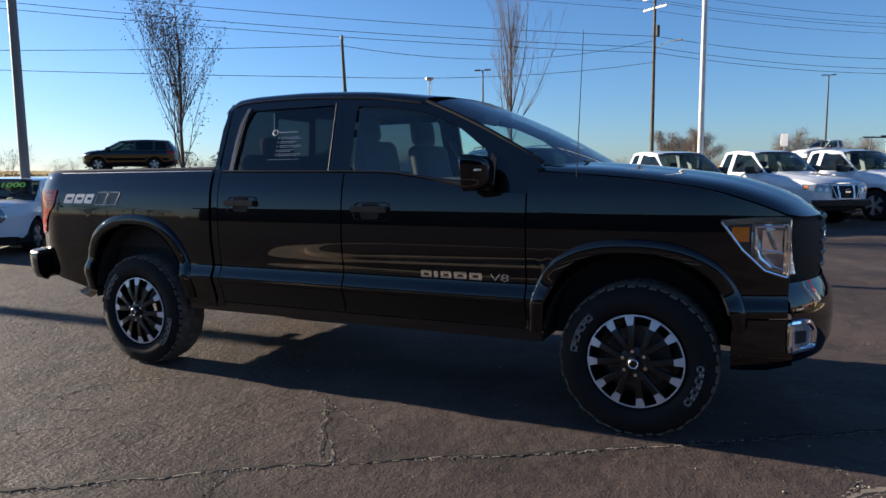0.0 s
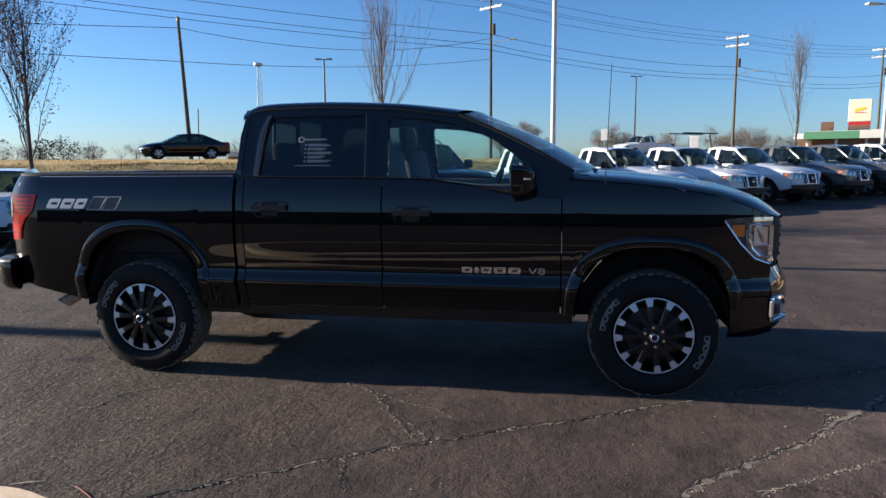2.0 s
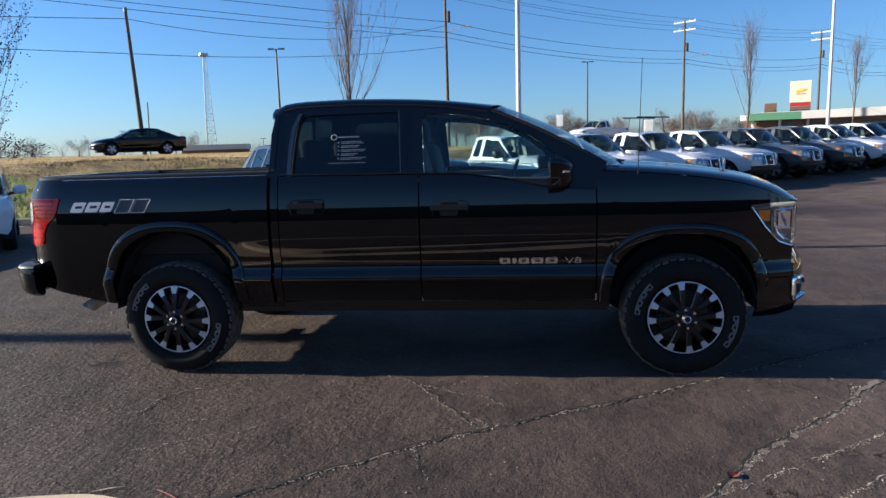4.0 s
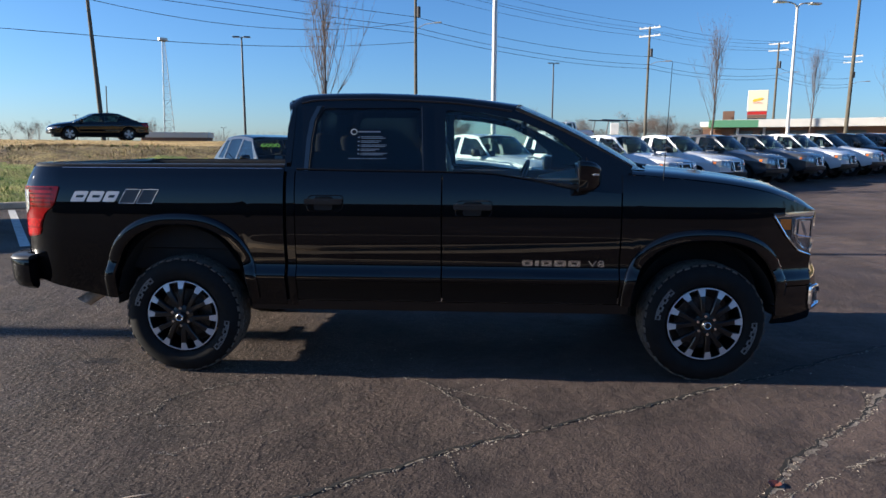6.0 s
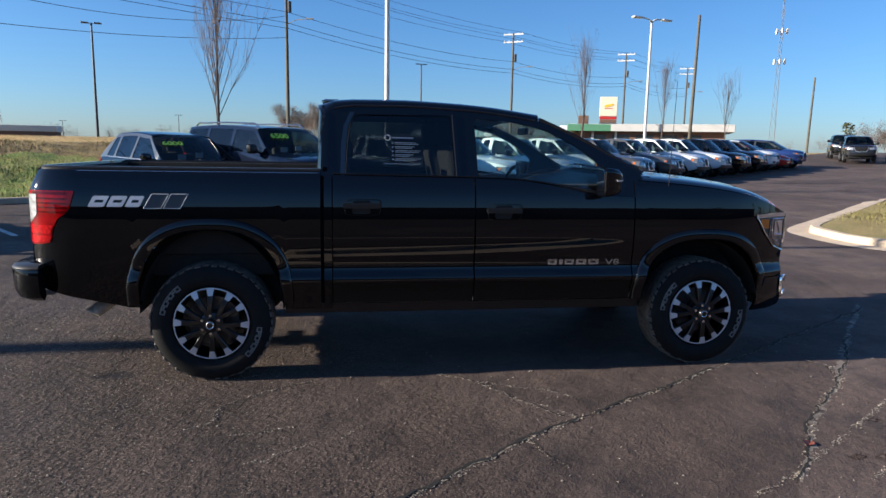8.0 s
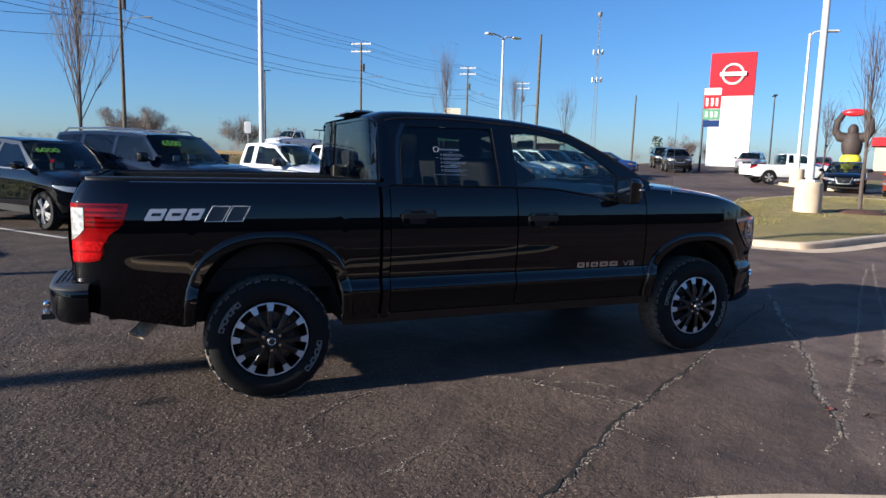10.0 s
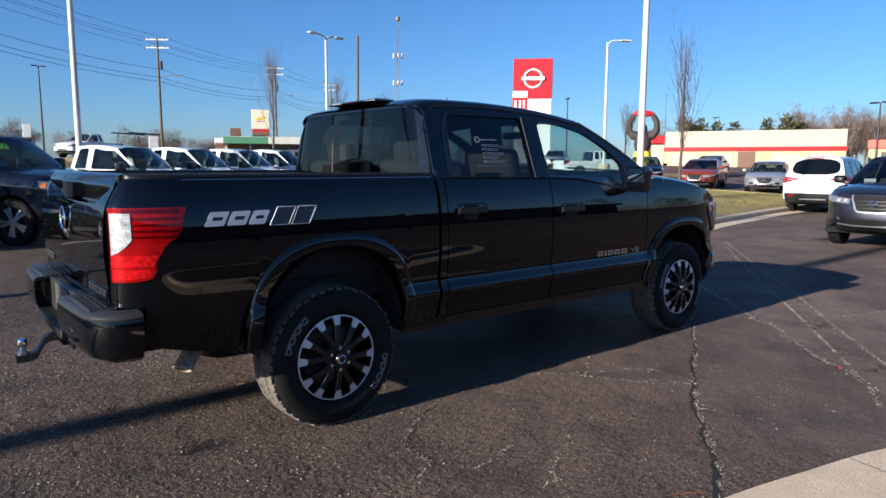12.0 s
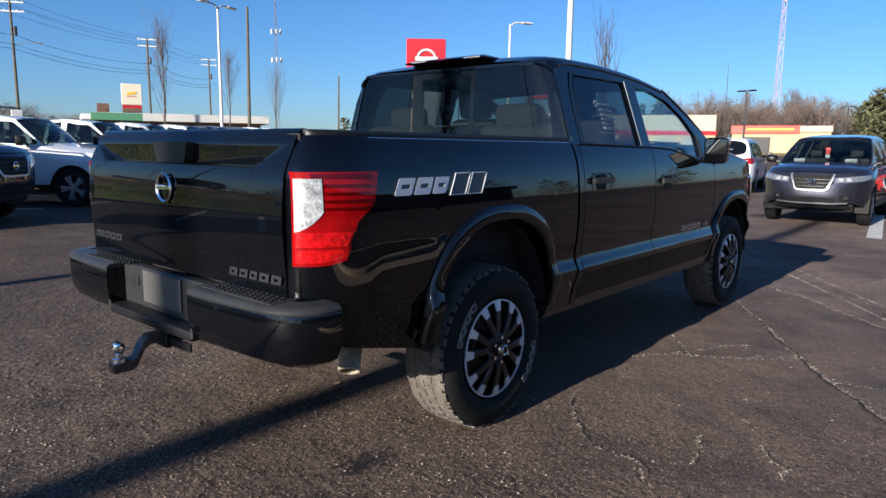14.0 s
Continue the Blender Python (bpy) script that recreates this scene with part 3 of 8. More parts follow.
    hl = part("headlight", skin(spread(2.165, 2.462, 14), low, lambda x: min(1.150, 1.138 + (x - 2.165) * 0.08), 8, lambda x, z: half_width(x, z) + 0.006, s, 0.03), LAMP_DARK, truck, "clear headlight with chrome bowls and an amber marker")
    part("amber_marker", skin(spread(2.212, 2.288, 6), lambda x: max(low(x) + 0.014, 1.042), lambda x: 1.112, 4, lambda x, z: half_width(x, z) + 0.012, s, 0.01), AMBER_LENS, hl)
    bm = skin(spread(2.298, 2.455, 12), lambda x: low(x) + 0.014, lambda x: 1.126, 10, lambda x, z: half_width(x, z) + 0.010 + 0.004 * math.sin(70 * x + 40 * z), s, 0.01)
    part("lamp_bowl", bm, SMOKED_BOWL, hl)
    part("lamp_hollow", skin(spread(2.345, 2.432, 6), lambda x: max(low(x) + 0.05, 0.985), lambda x: 1.098, 6, lambda x, z: half_width(x, z) + 0.0155 - 0.004 * math.cos(38 * (x - 2.388)), s, 0.004), CHROME, hl)
    bend = [(2.318, 1.112), (2.318, 1.02), (2.335, 0.965), (2.385, 0.918)]
    part("light_strip", tube([(a, s * (half_width(a, b) + 0.017), b) for a, b in bend], 0.008, 6), CHROME, hl)
    part("light_strip", tube([(a, s * (half_width(a, b) + 0.016), b) for a, b in ((2.322, 1.012), (2.36, 0.998), (2.405, 0.992), (2.447, 0.985))], 0.006, 6), CHROME, hl)
    part("light_strip", tube([(a, s * (half_width(a, b) + 0.016), b) for a, b in ((2.318, 1.112), (2.36, 1.114), (2.405, 1.114), (2.447, 1.114))], 0.005, 6), CHROME, hl)
    part("lamp_rib", tube([(a, s * (half_width(a, b) + 0.015), b) for a, b in ((2.345, 0.965), (2.395, 0.925), (2.44, 0.905))], 0.005, 6), SATIN_CHROME, hl)
    part("light_strip", tube([(2.447, s * (half_width(2.447, b) + 0.017), b) for b in spread(0.89, 1.12, 4)], 0.010, 6), CHROME, hl)
    edge = [(2.166, 1.135), (2.26, 1.003), (2.36, 0.903), (2.458, 0.868)]
    part("lamp_edge", tube([(a, s * (half_width(a, b) + 0.010), b) for a, b in edge], 0.006, 6), CHROME, hl)
    part("front_edge", tube([(2.462, s * (half_width(2.462, b) + 0.006), b) for b in spread(0.868, 1.150, 5)], 0.009, 6), CHROME, hl)
    part("lamp_brow", skin(spread(2.165, 2.462, 10), lambda x: min(1.15, 1.138 + (x - 2.165) * 0.08) - 0.02, lambda x: min(1.158, 1.146 + (x - 2.165) * 0.08), 2, lambda x, z: half_width(x, z) + 0.014, s, 0.015), CHROME, hl)
    # tail light wrapping the corner
    tl_hi = lambda x: 1.292
    tl_low = interp([(-2.9, 0.945), (-2.815, 0.948), (-2.742, 0.962), (-2.715, 1.06), (-2.685, 1.12), (-2.625, 1.155), (-2.602, 1.20), (-2.585, 1.28)])
    xs_tl = [-2.897 + 0.312 * (1 - math.cos(math.pi / 2 * i / 18)) for i in range(19)]
    tail = part("tail_light", skin(xs_tl, tl_low, tl_hi, 12, lambda x, z: half_width(x, z) + 0.008, s, 0.02), RED_LENS, truck, "red tail light with a clear reversing lens")
    for z0, hh in ((1.268, 0.018), (1.236, 0.012), (1.208, 0.010), (1.180, 0.010), (1.152, 0.010)):
        part("lens_band", skin(xs_tl[6:17], lambda x: max(z0, tl_low(x) + 0.012), lambda x: max(z0 + hh, tl_low(x) + 0.018), 1, lambda x, z: half_width(x, z) + 0.0105, s, 0.003), RED_DEEP, tail)
    for nm, z0, z1, mt in (("reflector", 0.94, 1.006, RED_FACET), ("light_guide", 1.018, 1.072, RED_FACET)):
        part(nm, skin(xs_tl[1:15], lambda x: min(max(z0, tl_low(x) + 0.012), z1), lambda x: z1, 3, lambda x, z: half_width(x, z) + (0.0105 if tl_low(x) + 0.014 < z1 else 0.002), s, 0.003), mt, tail)
    lens_low = interp([(-2.897, 1.072), (-2.87, 1.092), (-2.845, 1.118), (-2.824, 1.145)])
    part("reversing_lens", skin([-2.896 + 0.072 * (1 - math.cos(math.pi / 2 * i / 12)) for i in range(13)], lens_low, lambda x: 1.268, 8, lambda x, z: half_width(x, z) + 0.0125, s, 0.006), CLEAR_LENS, tail)

    # bed rail cap and inside wall
    cap = []
    for x in xs:
        w = half_width(x, 1.43) + 0.002
        xr = x + tail_lean(1.44) * max(0, (-2.58 - x) / 0.32)
        cap.append([(xr, s * w, 1.418), (xr, s * w, 1.436), (xr, s * (w - 0.012), 1.446), (xr, s * max(w - 0.075, 0.70), 1.448), (xr, s * max(w - 0.085, 0.69), 1.40)])
    part("rail_cap", loft(cap, True, True), PLASTIC, truck)
    part("rail_edge", tube([(x, s * (half_width(x, 1.425) + 0.003), 1.419) for x in spread(-2.58, -1.06, 20)], 0.0028, 5), SATIN_CHROME, truck)
    part("bed_inner_wall", box((-2.84, min(s * 0.70, s * 0.775), 0.88), (-1.075, max(s * 0.70, s * 0.775), 1.43)), LINER, truck, smooth=False)

# decal and badges: plain shapes in their colours
on_bed = lambda a, b: (a, -(half_width(a, b) + 0.0015), b)
flat_bed = lambda a, b: (a, -(half_width(a, b) + 0.003), b)
for a, wd in ((-2.505, 0.098), (-2.393, 0.098), (-2.281, 0.088)):
    z0, z1, sh = 1.192, 1.262, 0.036
    k = lambda q: a + sh * (q - z0) / (z1 - z0)
    outer = [(k(z0), z0), (k(z0) + wd, z0), (k(z1) + wd, z1), (k(z1), z1)]
    slit = [(k(1.219) + 0.026, 1.219), (k(1.219) + wd - 0.020, 1.219), (k(1.237) + wd - 0.020, 1.237), (k(1.237) + 0.026, 1.237)]
    part("decal", plate(rounded(outer, 0.010, 2), [slit], flat_bed, (0, -0.0015, 0)), DECAL, truck, smooth=False)
for a, wd in ((-2.165, 0.105), (-2.045, 0.105)):
    z0, z1, sh = 1.183, 1.275, 0.050
    pts = [(a, z0), (a + wd, z0), (a + wd + sh, z1), (a + sh, z1)]
    part("decal", plate(pts, [], flat_bed, (0, -0.0012, 0)), DECAL_DARK, truck, smooth=False)
    loop = [*pts, pts[0]]
    part("decal_outline", tube([Vector(flat_bed(p[0] + (q[0] - p[0]) * i / 4, p[1] + (q[1] - p[1]) * i / 4)) + Vector((0, -0.002, 0)) for p, q in zip(loop, loop[1:]) for i in range(4)] + [Vector(flat_bed(*pts[0])) + Vector((0, -0.002, 0))], 0.0024, 4), DECAL, truck)
door_face = lambda a, b: (a, -(half_width(a, b) + 0.001), b)
pos = 0.555
for wd in (0.068, 0.026, 0.068, 0.078, 0.078):
    z0, z1 = 0.785, 0.826
    pts = [(pos, z0), (pos + wd, z0), (pos + wd, z1), (pos, z1)]
    slit = [[(pos + wd * 0.28, z0 + 0.013), (pos + wd * 0.72, z0 + 0.013), (pos + wd * 0.72, z0 + 0.026), (pos + wd * 0.28, z0 + 0.026)]] if wd > 0.05 else []
    part("door_badge", plate(rounded(pts, 0.006, 2), slit, lambda a, b: (a, -(SIDE(b) + 0.002), b), (0, -0.004, 0)), SATIN_CHROME, truck, smooth=False)
    pos += wd + 0.016
cu = bpy.data.curves.new("engine_badge", "FONT")
cu.body, cu.size, cu.extrude = "V8", 0.058, 0.002
cu.materials.append(SATIN_CHROME)
badge = new("engine_badge", cu)
badge.parent, badge.matrix_basis = truck, pose(0.985, -0.9185, 0.785, 90, 0, 0) @ Matrix.Diagonal((1.75, 1, 1, 1))

def bow(y):
    """How far the back of the cab bows out behind its corners."""
    return 0.055 * (1 - min(1.0, abs(y) / 0.90) ** 12)


# roof, hood, cowl and windscreen
rings = []
for x in [-1.028, -1.01, -0.98, -0.94, -0.88, -0.8, -0.65, -0.45, -0.25, -0.05, 0.1, 0.22, 0.34, 0.42, 0.5]:
    e = ROOF_EDGE(x)
    y0 = glass_y(e)
    lift = 0.066 * min(1, max(0.0, (x + 1.045) / 0.12) ** 0.5)
    ring = []
    for u, k in ((1.0, 0), (0.985, 0.28), (0.95, 0.5), (0.88, 0.68), (0.7, 0.85), (0.35, 0.97), (0, 1.0)):
        dx = 0.10 * (1 - u * u) * max(0, (x - 0.1) / 0.4) - 0.02 * (1 - u * u) * max(0, (-0.9 - x) / 0.13)
        z = e + lift * k
        if x < -0.9:
            z += max(0, 1.925 - 0.25 * (-0.9 - x) - z) * (1 - u**8)
        ring.append((x + dx - 0.55 * bow(0.9 * u) * min(1, max(0, (-0.45 - x) / 0.5)) ** 1.5, -u * y0, z))
    rings.append(ring + [(a, -b, c) for a, b, c in ring[-2::-1]])
part("roof", loft(rings), BLACK_PAINT, truck)
rings = [[(a, b * 0.985, c - 0.035) for a, b, c in r] for r in rings[2:]]
part("headliner", loft(rings), SEAT_CLOTH, truck)
rings = []
for x in spread(1.235, 2.50, 26):
    ring = []
    for u in (1, 0.97, 0.92, 0.85, 0.72, 0.62, 0.55, 0.3, 0):
        y = half_width(min(x, 2.49), 1.35) * u * 0.985
        edge, mid = FENDER_TOP(min(x, 2.47)) + 0.006, HOOD_MID(x)
        k = {1: 0, 0.97: 0.25, 0.92: 0.45, 0.85: 0.6, 0.72: 0.72, 0.62: 0.80, 0.55: 0.96, 0.3: 1.0, 0: 0.98}[u]
        lead = 0.15 * (1 - abs(u)**3) * ((x - 1.235) / 1.265) ** 2 + 0.20 * (1 - u**2) * (2.5 - x) / 1.265
        ring.append((x + lead, -y, edge + (mid - edge) * k))
    rings.append(ring + [(a, -b, c) for a, b, c in ring[-2::-1]])
part("hood", loft(rings), BLACK_PAINT, truck)
rings = []
for v in spread(0, 1, 6):
    ring = []
    for u in spread(-1, 1, 14):
        top = Vector((0.50 + 0.10 * (1 - u * u), u * 0.715, 1.806 + 0.062 * (1 - u**4)))
        base = Vector((1.255 + 0.22 * (1 - u * u), u * 0.835, 1.425 + 0.015 * (1 - u * u)))
        p = top.lerp(base, v)
        p.z += 0.02 * math.sin(math.pi * v)
        p.x += 0.012 * math.sin(math.pi * v)
        ring.append(p)
    rings.append(ring)
bm = loft(rings)
ws = part("windscreen", bm, CLEAR_GLASS, truck)
ws.visible_shadow = False
for s in (-1, 1):
    part("windscreen_seal", tube([Vector((0.50, s * 0.715, 1.806)).lerp(Vector((1.255, s * 0.835, 1.425)), v) + Vector((0.01, 0, 0.012 + 0.02 * math.sin(math.pi * v))) for v in spread(0, 1, 8)], 0.012, 6), PLASTIC, truck)
part("cowl", loft([[(1.25 + 0.21 * (1 - u * u) + dx, u * 0.80, z) for u in spread(-1, 1, 10)] for dx, z in ((-0.06, 1.40), (0.02, 1.422), (0.10, 1.418))]), PLASTIC, truck)
for y0 in (-0.55, 0.08):
    part("wiper", tube([(1.42, y0, 1.445), (1.40, y0 + 0.25, 1.455), (1.33, y0 + 0.55, 1.47)], 0.008, 5), PLASTIC, truck)

base = part("antenna_base", tube([(1.452, -0.893, 1.272), (1.455, -0.893, 1.30), (1.456, -0.890, 1.335)], [0.007, 0.010, 0.006], 8), SATIN_CHROME, truck)
part("antenna_mast", tube([(1.456, -0.890, 1.33), (1.468, -0.880, 1.72), (1.480, -0.870, 2.10)], [0.0028, 0.0024, 0.0018], 6), PLASTIC, base)

# rear of the cab: window wall with a sliding middle pane
def dense(pts, step=0.06):
    out = []
    for a, b in zip(pts, pts[1:] + pts[:1]):
        n = max(1, int(math.dist(a, b) / step))
        out += [(a[0] + (b[0] - a[0]) * i / n, a[1] + (b[1] - a[1]) * i / n) for i in range(n)]
    return out


outer = dense([(-0.855, 1.38), (0.855, 1.38), (0.85, 1.46), (0.72, 1.83), (0.66, 1.88), (-0.66, 1.88), (-0.72, 1.83), (-0.85, 1.46)])
hole = dense(rounded([(-0.765, 1.435), (0.765, 1.435), (0.665, 1.862), (-0.665, 1.862)], 0.04))
part("cab_back", plate(outer, [hole], lambda a, b: (-1.03 - bow(0.9 * a / (glass_y(b) - 0.01)) + 0.018 * (b - 1.42) / 0.44, a, b), (0.03, 0, 0)), BLACK_PAINT, truck, smooth=False)
for a0, a1 in ((-0.78, -0.235), (0.235, 0.78), (-0.23, 0.23)):
    k = 0.87
    mid = abs(a0 + a1) < 0.01
    edge = lambda a, b: a * (1 - (1 - k) * (b - 1.43) / 0.438) if abs(a) > 0.5 else a
    sheet_rows = []
    for u in spread(0, 1, 16):
        col = []
        for b in spread(1.43, 1.868, 8):
            a = edge(a0, b) + (edge(a1, b) - edge(a0, b)) * u
            col.append((-1.022 - bow(0.9 * a / (glass_y(b) - 0.01)) + (0.008 if mid else 0) + 0.018 * (b - 1.42) / 0.44, a, b))
        sheet_rows.append(col)
    g = part("rear_window_pane", loft(sheet_rows), REAR_GLASS if not mid else SLIDER_GLASS, truck)
    g.visible_shadow = False
part("slider_frame", plate([(-0.235, 1.44), (0.235, 1.44), (0.235, 1.86), (-0.235, 1.86)], [rounded([(-0.205, 1.515), (0.16, 1.515), (0.16, 1.82), (-0.205, 1.82)], 0.02, 2)], lambda a, b: (-1.012 - bow(0.9 * a / (glass_y(b) - 0.01)) + 0.018 * (b - 1.42) / 0.44, a, b), (0.006, 0, 0)), RUBBER, truck, smooth=False)
light = part("roof_lamp", loft([[(-1.03 + dx, y, 1.930 + dz * h) for dx, dz in ((0.0, 0.0), (-0.015, 0.5), (0.01, 1.0), (0.10, 1.0), (0.20, 0.2), (0.2, 0))] for y, h in ((-0.31, 0.008), (-0.27, 0.022), (0.27, 0.022), (0.31, 0.008))], True, True), SATIN, truck)
for a in (-0.2, 0.0, 0.2):
    part("roof_lamp_lens", box((-1.047, a - 0.06, 1.935), (-1.03, a + 0.06, 1.943), 0.003), RED_LENS if a == 0 else CLEAR_LENS, light)

# front: grille, bumper, lamps
def nose_x(y):
    return 2.73 - 0.25 * (abs(y) / 0.8) ** 3


rings = []
for y in spread(-0.79, 0.79, 24):
    rings.append([(nose_x(y) + dx, y, z) for dx, z in ((-0.10, 0.41), (-0.03, 0.44), (0.0, 0.52), (0.0, 0.66), (-0.01, 0.74), (-0.045, 0.80), (-0.06, 0.83))])
part("front_bumper", loft(rings), BLACK_PAINT, truck)
rings = [[(nose_x(y) + dx, y, z) for dx, z in ((-0.075, 0.82), (-0.06, 0.9), (-0.06, 1.1), (-0.085, 1.155), (-0.11, 1.18))] for y in spread(-0.79, 0.79, 24)]
part("grille_shell", loft(rings), RUBBER, truck)
for i in range(5):
    z = 0.87 + 0.062 * i
    part("grille_bar", loft([[(nose_x(y) - 0.070 + d, y, z + q) for d, q in ((0, 0), (0.018, 0.008), (0.018, 0.022), (0, 0.03))] for y in spread(-0.46, 0.46, 10)], True, True), PLASTIC, truck)
part("front_emblem", lathe([(0.085, 0), (0.095, 0.008), (0.085, 0.016), (0.075, 0.008), (0.085, 0)], 28, "y"), CHROME, truck).matrix_basis = pose(2.685, 0, 1.0, 0, 0, 90)
for s in (-1, 1):
    rings = [[(nose_x(y) + dx - 0.004, s * y, z) for dx, z in ((-0.02, 0.88), (-0.035, 0.95), (-0.045, 1.05), (-0.06, 1.14))] for y in spread(0.752, 0.79, 4)]
    part("headlight_front", loft(rings), LAMP_BOWL, truck)
    def corner(u, z, out=0.0):
        p = Vector((2.40, half_width(2.40, 0.95) + 0.004)) * (1 - u) ** 2 + Vector((2.525, 0.805)) * 2 * u * (1 - u) + Vector((nose_x(0.60), 0.60)) * u * u
        return (p.x + out * 0.7, s * (p.y + out * 0.7), z)
    pts = [(0.30, 0.505), (0.80, 0.515), (0.80, 0.600), (0.66, 0.648), (0.30, 0.648)]
    fog = part("fog_lamp", loft([[corner(u, z, 0.012) for z in spread(0.512, 0.642, 4)] for u in spread(0.30, 0.80, 8)]), LAMP_BOWL, truck, "chrome-rimmed fog lamp")
    rp = rounded(pts, 0.03, 3)
    part("fog_rim", tube([corner(a, b, 0.016) for a, b in [*rp, rp[0]]], 0.013, 6), CHROME, fog)
    part("fog_bulb", loft([[corner(u, z, 0.018) for z in (0.545, 0.605)] for u in spread(0.42, 0.62, 4)]), LAMP_DARK, fog)

# tailgate
def gate_x(y, z):
    base = -2.905 - 0.012 * (1 - (y / 0.77) ** 2) + tail_lean(z)
    if z > 1.30:
        lip = base - 0.006 * min(1, max(0, (z - 1.383) / 0.012))
        edge = 0.57 + 0.165 * (z - 1.30) / 0.085          # half-width of the hollow round the handle
        if z < 1.388 and abs(y) < edge:
            back = -2.905 - 0.012 * (1 - (y / 0.77) ** 2) + tail_lean(1.385) + 0.004 - 0.06 * (z - 1.30)
            return lip + (back - lip) * min(1.0, (edge - abs(y)) / 0.02)
        return lip
    return base - 0.014 * math.sin(math.pi * max(0, z - 0.90) / 0.40)


zs = spread(0.828, 1.30, 15) + spread(1.302, 1.386, 10) + [1.390, 1.396, 1.405, 1.425, 1.438]
rings = [[(gate_x(y, z), y, z) for z in zs] + [(gate_x(y, 1.43) + 0.02, y, 1.450), (-2.80, y, 1.449), (-2.79, y, 1.40)] for y in spread(-0.762, 0.762, 120)]
gate = part("tailgate", loft(rings), BLACK_PAINT, truck, "", True, 50)
part("gate_handle", loft([[(-2.860 - 0.042 * k, y * (1 - 0.12 * k), z) for y, z in ((-0.15, 1.395), (0.15, 1.395), (0.13, 1.318), (0.11, 1.306), (-0.11, 1.306), (-0.13, 1.318))] for k in (0, 1)], True, True), PLASTIC, gate)
ring = part("gate_emblem", lathe([(0.058, 0), (0.067, 0.009), (0.062, 0.016), (0.054, 0.010), (0.058, 0)], 36, "y"), CHROME, gate, "chrome ring emblem with a bar")
ring.matrix_basis = pose(-2.928, 0.0, 1.195, 0, 0, 90)
part("emblem_bar", box((-0.072, -0.004, -0.010), (0.072, 0.013, 0.010), 0.003), CHROME, gate).matrix_basis = ring.matrix_basis
for y0, wds, z0 in ((0.72, (0.05, 0.02, 0.05, 0.055, 0.055), 0.905), (-0.43, (0.05, 0.05, 0.045, 0.055, 0.06), 0.868)):
    y = y0
    for wd in wds:
        gx = gate_x(y, 0.93)
        slant = [(y, z0), (y - wd, z0), (y - wd - 0.008, z0 + 0.034), (y - 0.008, z0 + 0.034)]
        slit = [[(y - wd * 0.3, z0 + 0.011), (y - wd * 0.72, z0 + 0.011), (y - wd * 0.72 - 0.003, z0 + 0.022), (y - wd * 0.3 - 0.003, z0 + 0.022)]] if wd > 0.03 else []
        bm = plate(slant, slit, lambda a, b: (gx - 0.001, a, b), (-0.004, 0, 0))
        part("gate_badge", bm, SATIN_CHROME, gate, "", False)
        y -= wd + 0.012
part("bed_back_wall", box((-2.81, -0.75, 0.88), (-2.77, 0.75, 1.43)), LINER, truck, smooth=False)
part("bed_front_wall", box((-1.245, -0.70, 0.60), (-1.215, 0.70, 1.39), 0.004), BLACK_PAINT, truck, smooth=False)
part("bed_floor", box((-2.84, -0.77, 0.86), (-1.07, 0.77, 0.90)), LINER, truck, smooth=False)
for s in (-1, 1):
    part("tie_down_rail", box((-2.7, s * 0.69 - 0.012, 1.33), (-1.2, s * 0.69 + 0.012, 1.37), 0.004), SATIN_CHROME if s > 0 else PLASTIC, truck)
    part("tail_post", skin(spread(-0.03, 0.03, 1), lambda x: 0.70, lambda x: 0.945, 2, lambda x, z: 0.0, 1, 0), BLACK_PAINT, truck).matrix_basis = pose(-2.885, s * 0.79, 0, 0, 0, 90)

# step bumper
GREY_STEEL_AND_RIM = material("grey bumper steel and sky-lit rim", (0.035, 0.035, 0.035), 0.4, 0.2, 0.15, 0.1, 0.1, 0.01)
def bumper_path():
    """The plan of one half of the bumper: nearly straight, then round the corner."""
    pts = [Vector((-3.052 + 0.022 * ((y - 0.335) / 0.445) ** 2, y)) for y in spread(0.335, 0.78, 8)]
    a, b, c = pts[-1], Vector((-2.995, 0.968)), Vector((-2.81, 0.962))
    return pts + [(1 - t) ** 2 * a + 2 * t * (1 - t) * b + t * t * c for t in spread(0, 1, 12)[1:]]


for s in (-1, 1):
    path = bumper_path()
    face, rim = [], []
    for i, p in enumerate(path):
        t = (path[min(i + 1, len(path) - 1)] - path[max(i - 1, 0)]).normalized()
        n = Vector((t.y, -t.x))                    # inwards
        at = lambda d, z: (p.x + n.x * d, s * (p.y + n.y * d), z)
        face.append([at(0.09, 0.80), at(0.004, 0.792), at(0.0, 0.782), at(0.0, 0.715), at(0.006, 0.65), at(0.030, 0.602), at(0.075, 0.578), at(0.10, 0.60)])
        rim.append([at(0.003, 0.786), at(0.0, 0.797), at(0.008, 0.810), at(0.024, 0.817), at(0.10, 0.820), at(0.10, 0.79)])
    bumper = part("rear_bumper", loft(face, True, True), BLACK_PAINT, truck)
    # rim coloured paler than the face for the sky light on its rounded edge
    part("bumper_top", loft(rim, True, True), GREY_STEEL_AND_RIM, bumper)
    pad = part("step_pad", box((-3.005, min(s * 0.36, s * 0.80), 0.800), (-2.885, max(s * 0.36, s * 0.80), 0.822), 0.004), GREY_STEEL_AND_RIM, bumper)
    for i in range(12):
        for j in range(4):
            c = (-2.915 - 0.025 * j, s * (0.39 + 0.033 * i + 0.016 * (j % 2)), 0.824)
            part("step_stud", box((c[0] - 0.006, c[1] - 0.010, c[2] - 0.004), (c[0] + 0.006, c[1] + 0.010, c[2] + 0.004), 0.002), PLASTIC, pad)
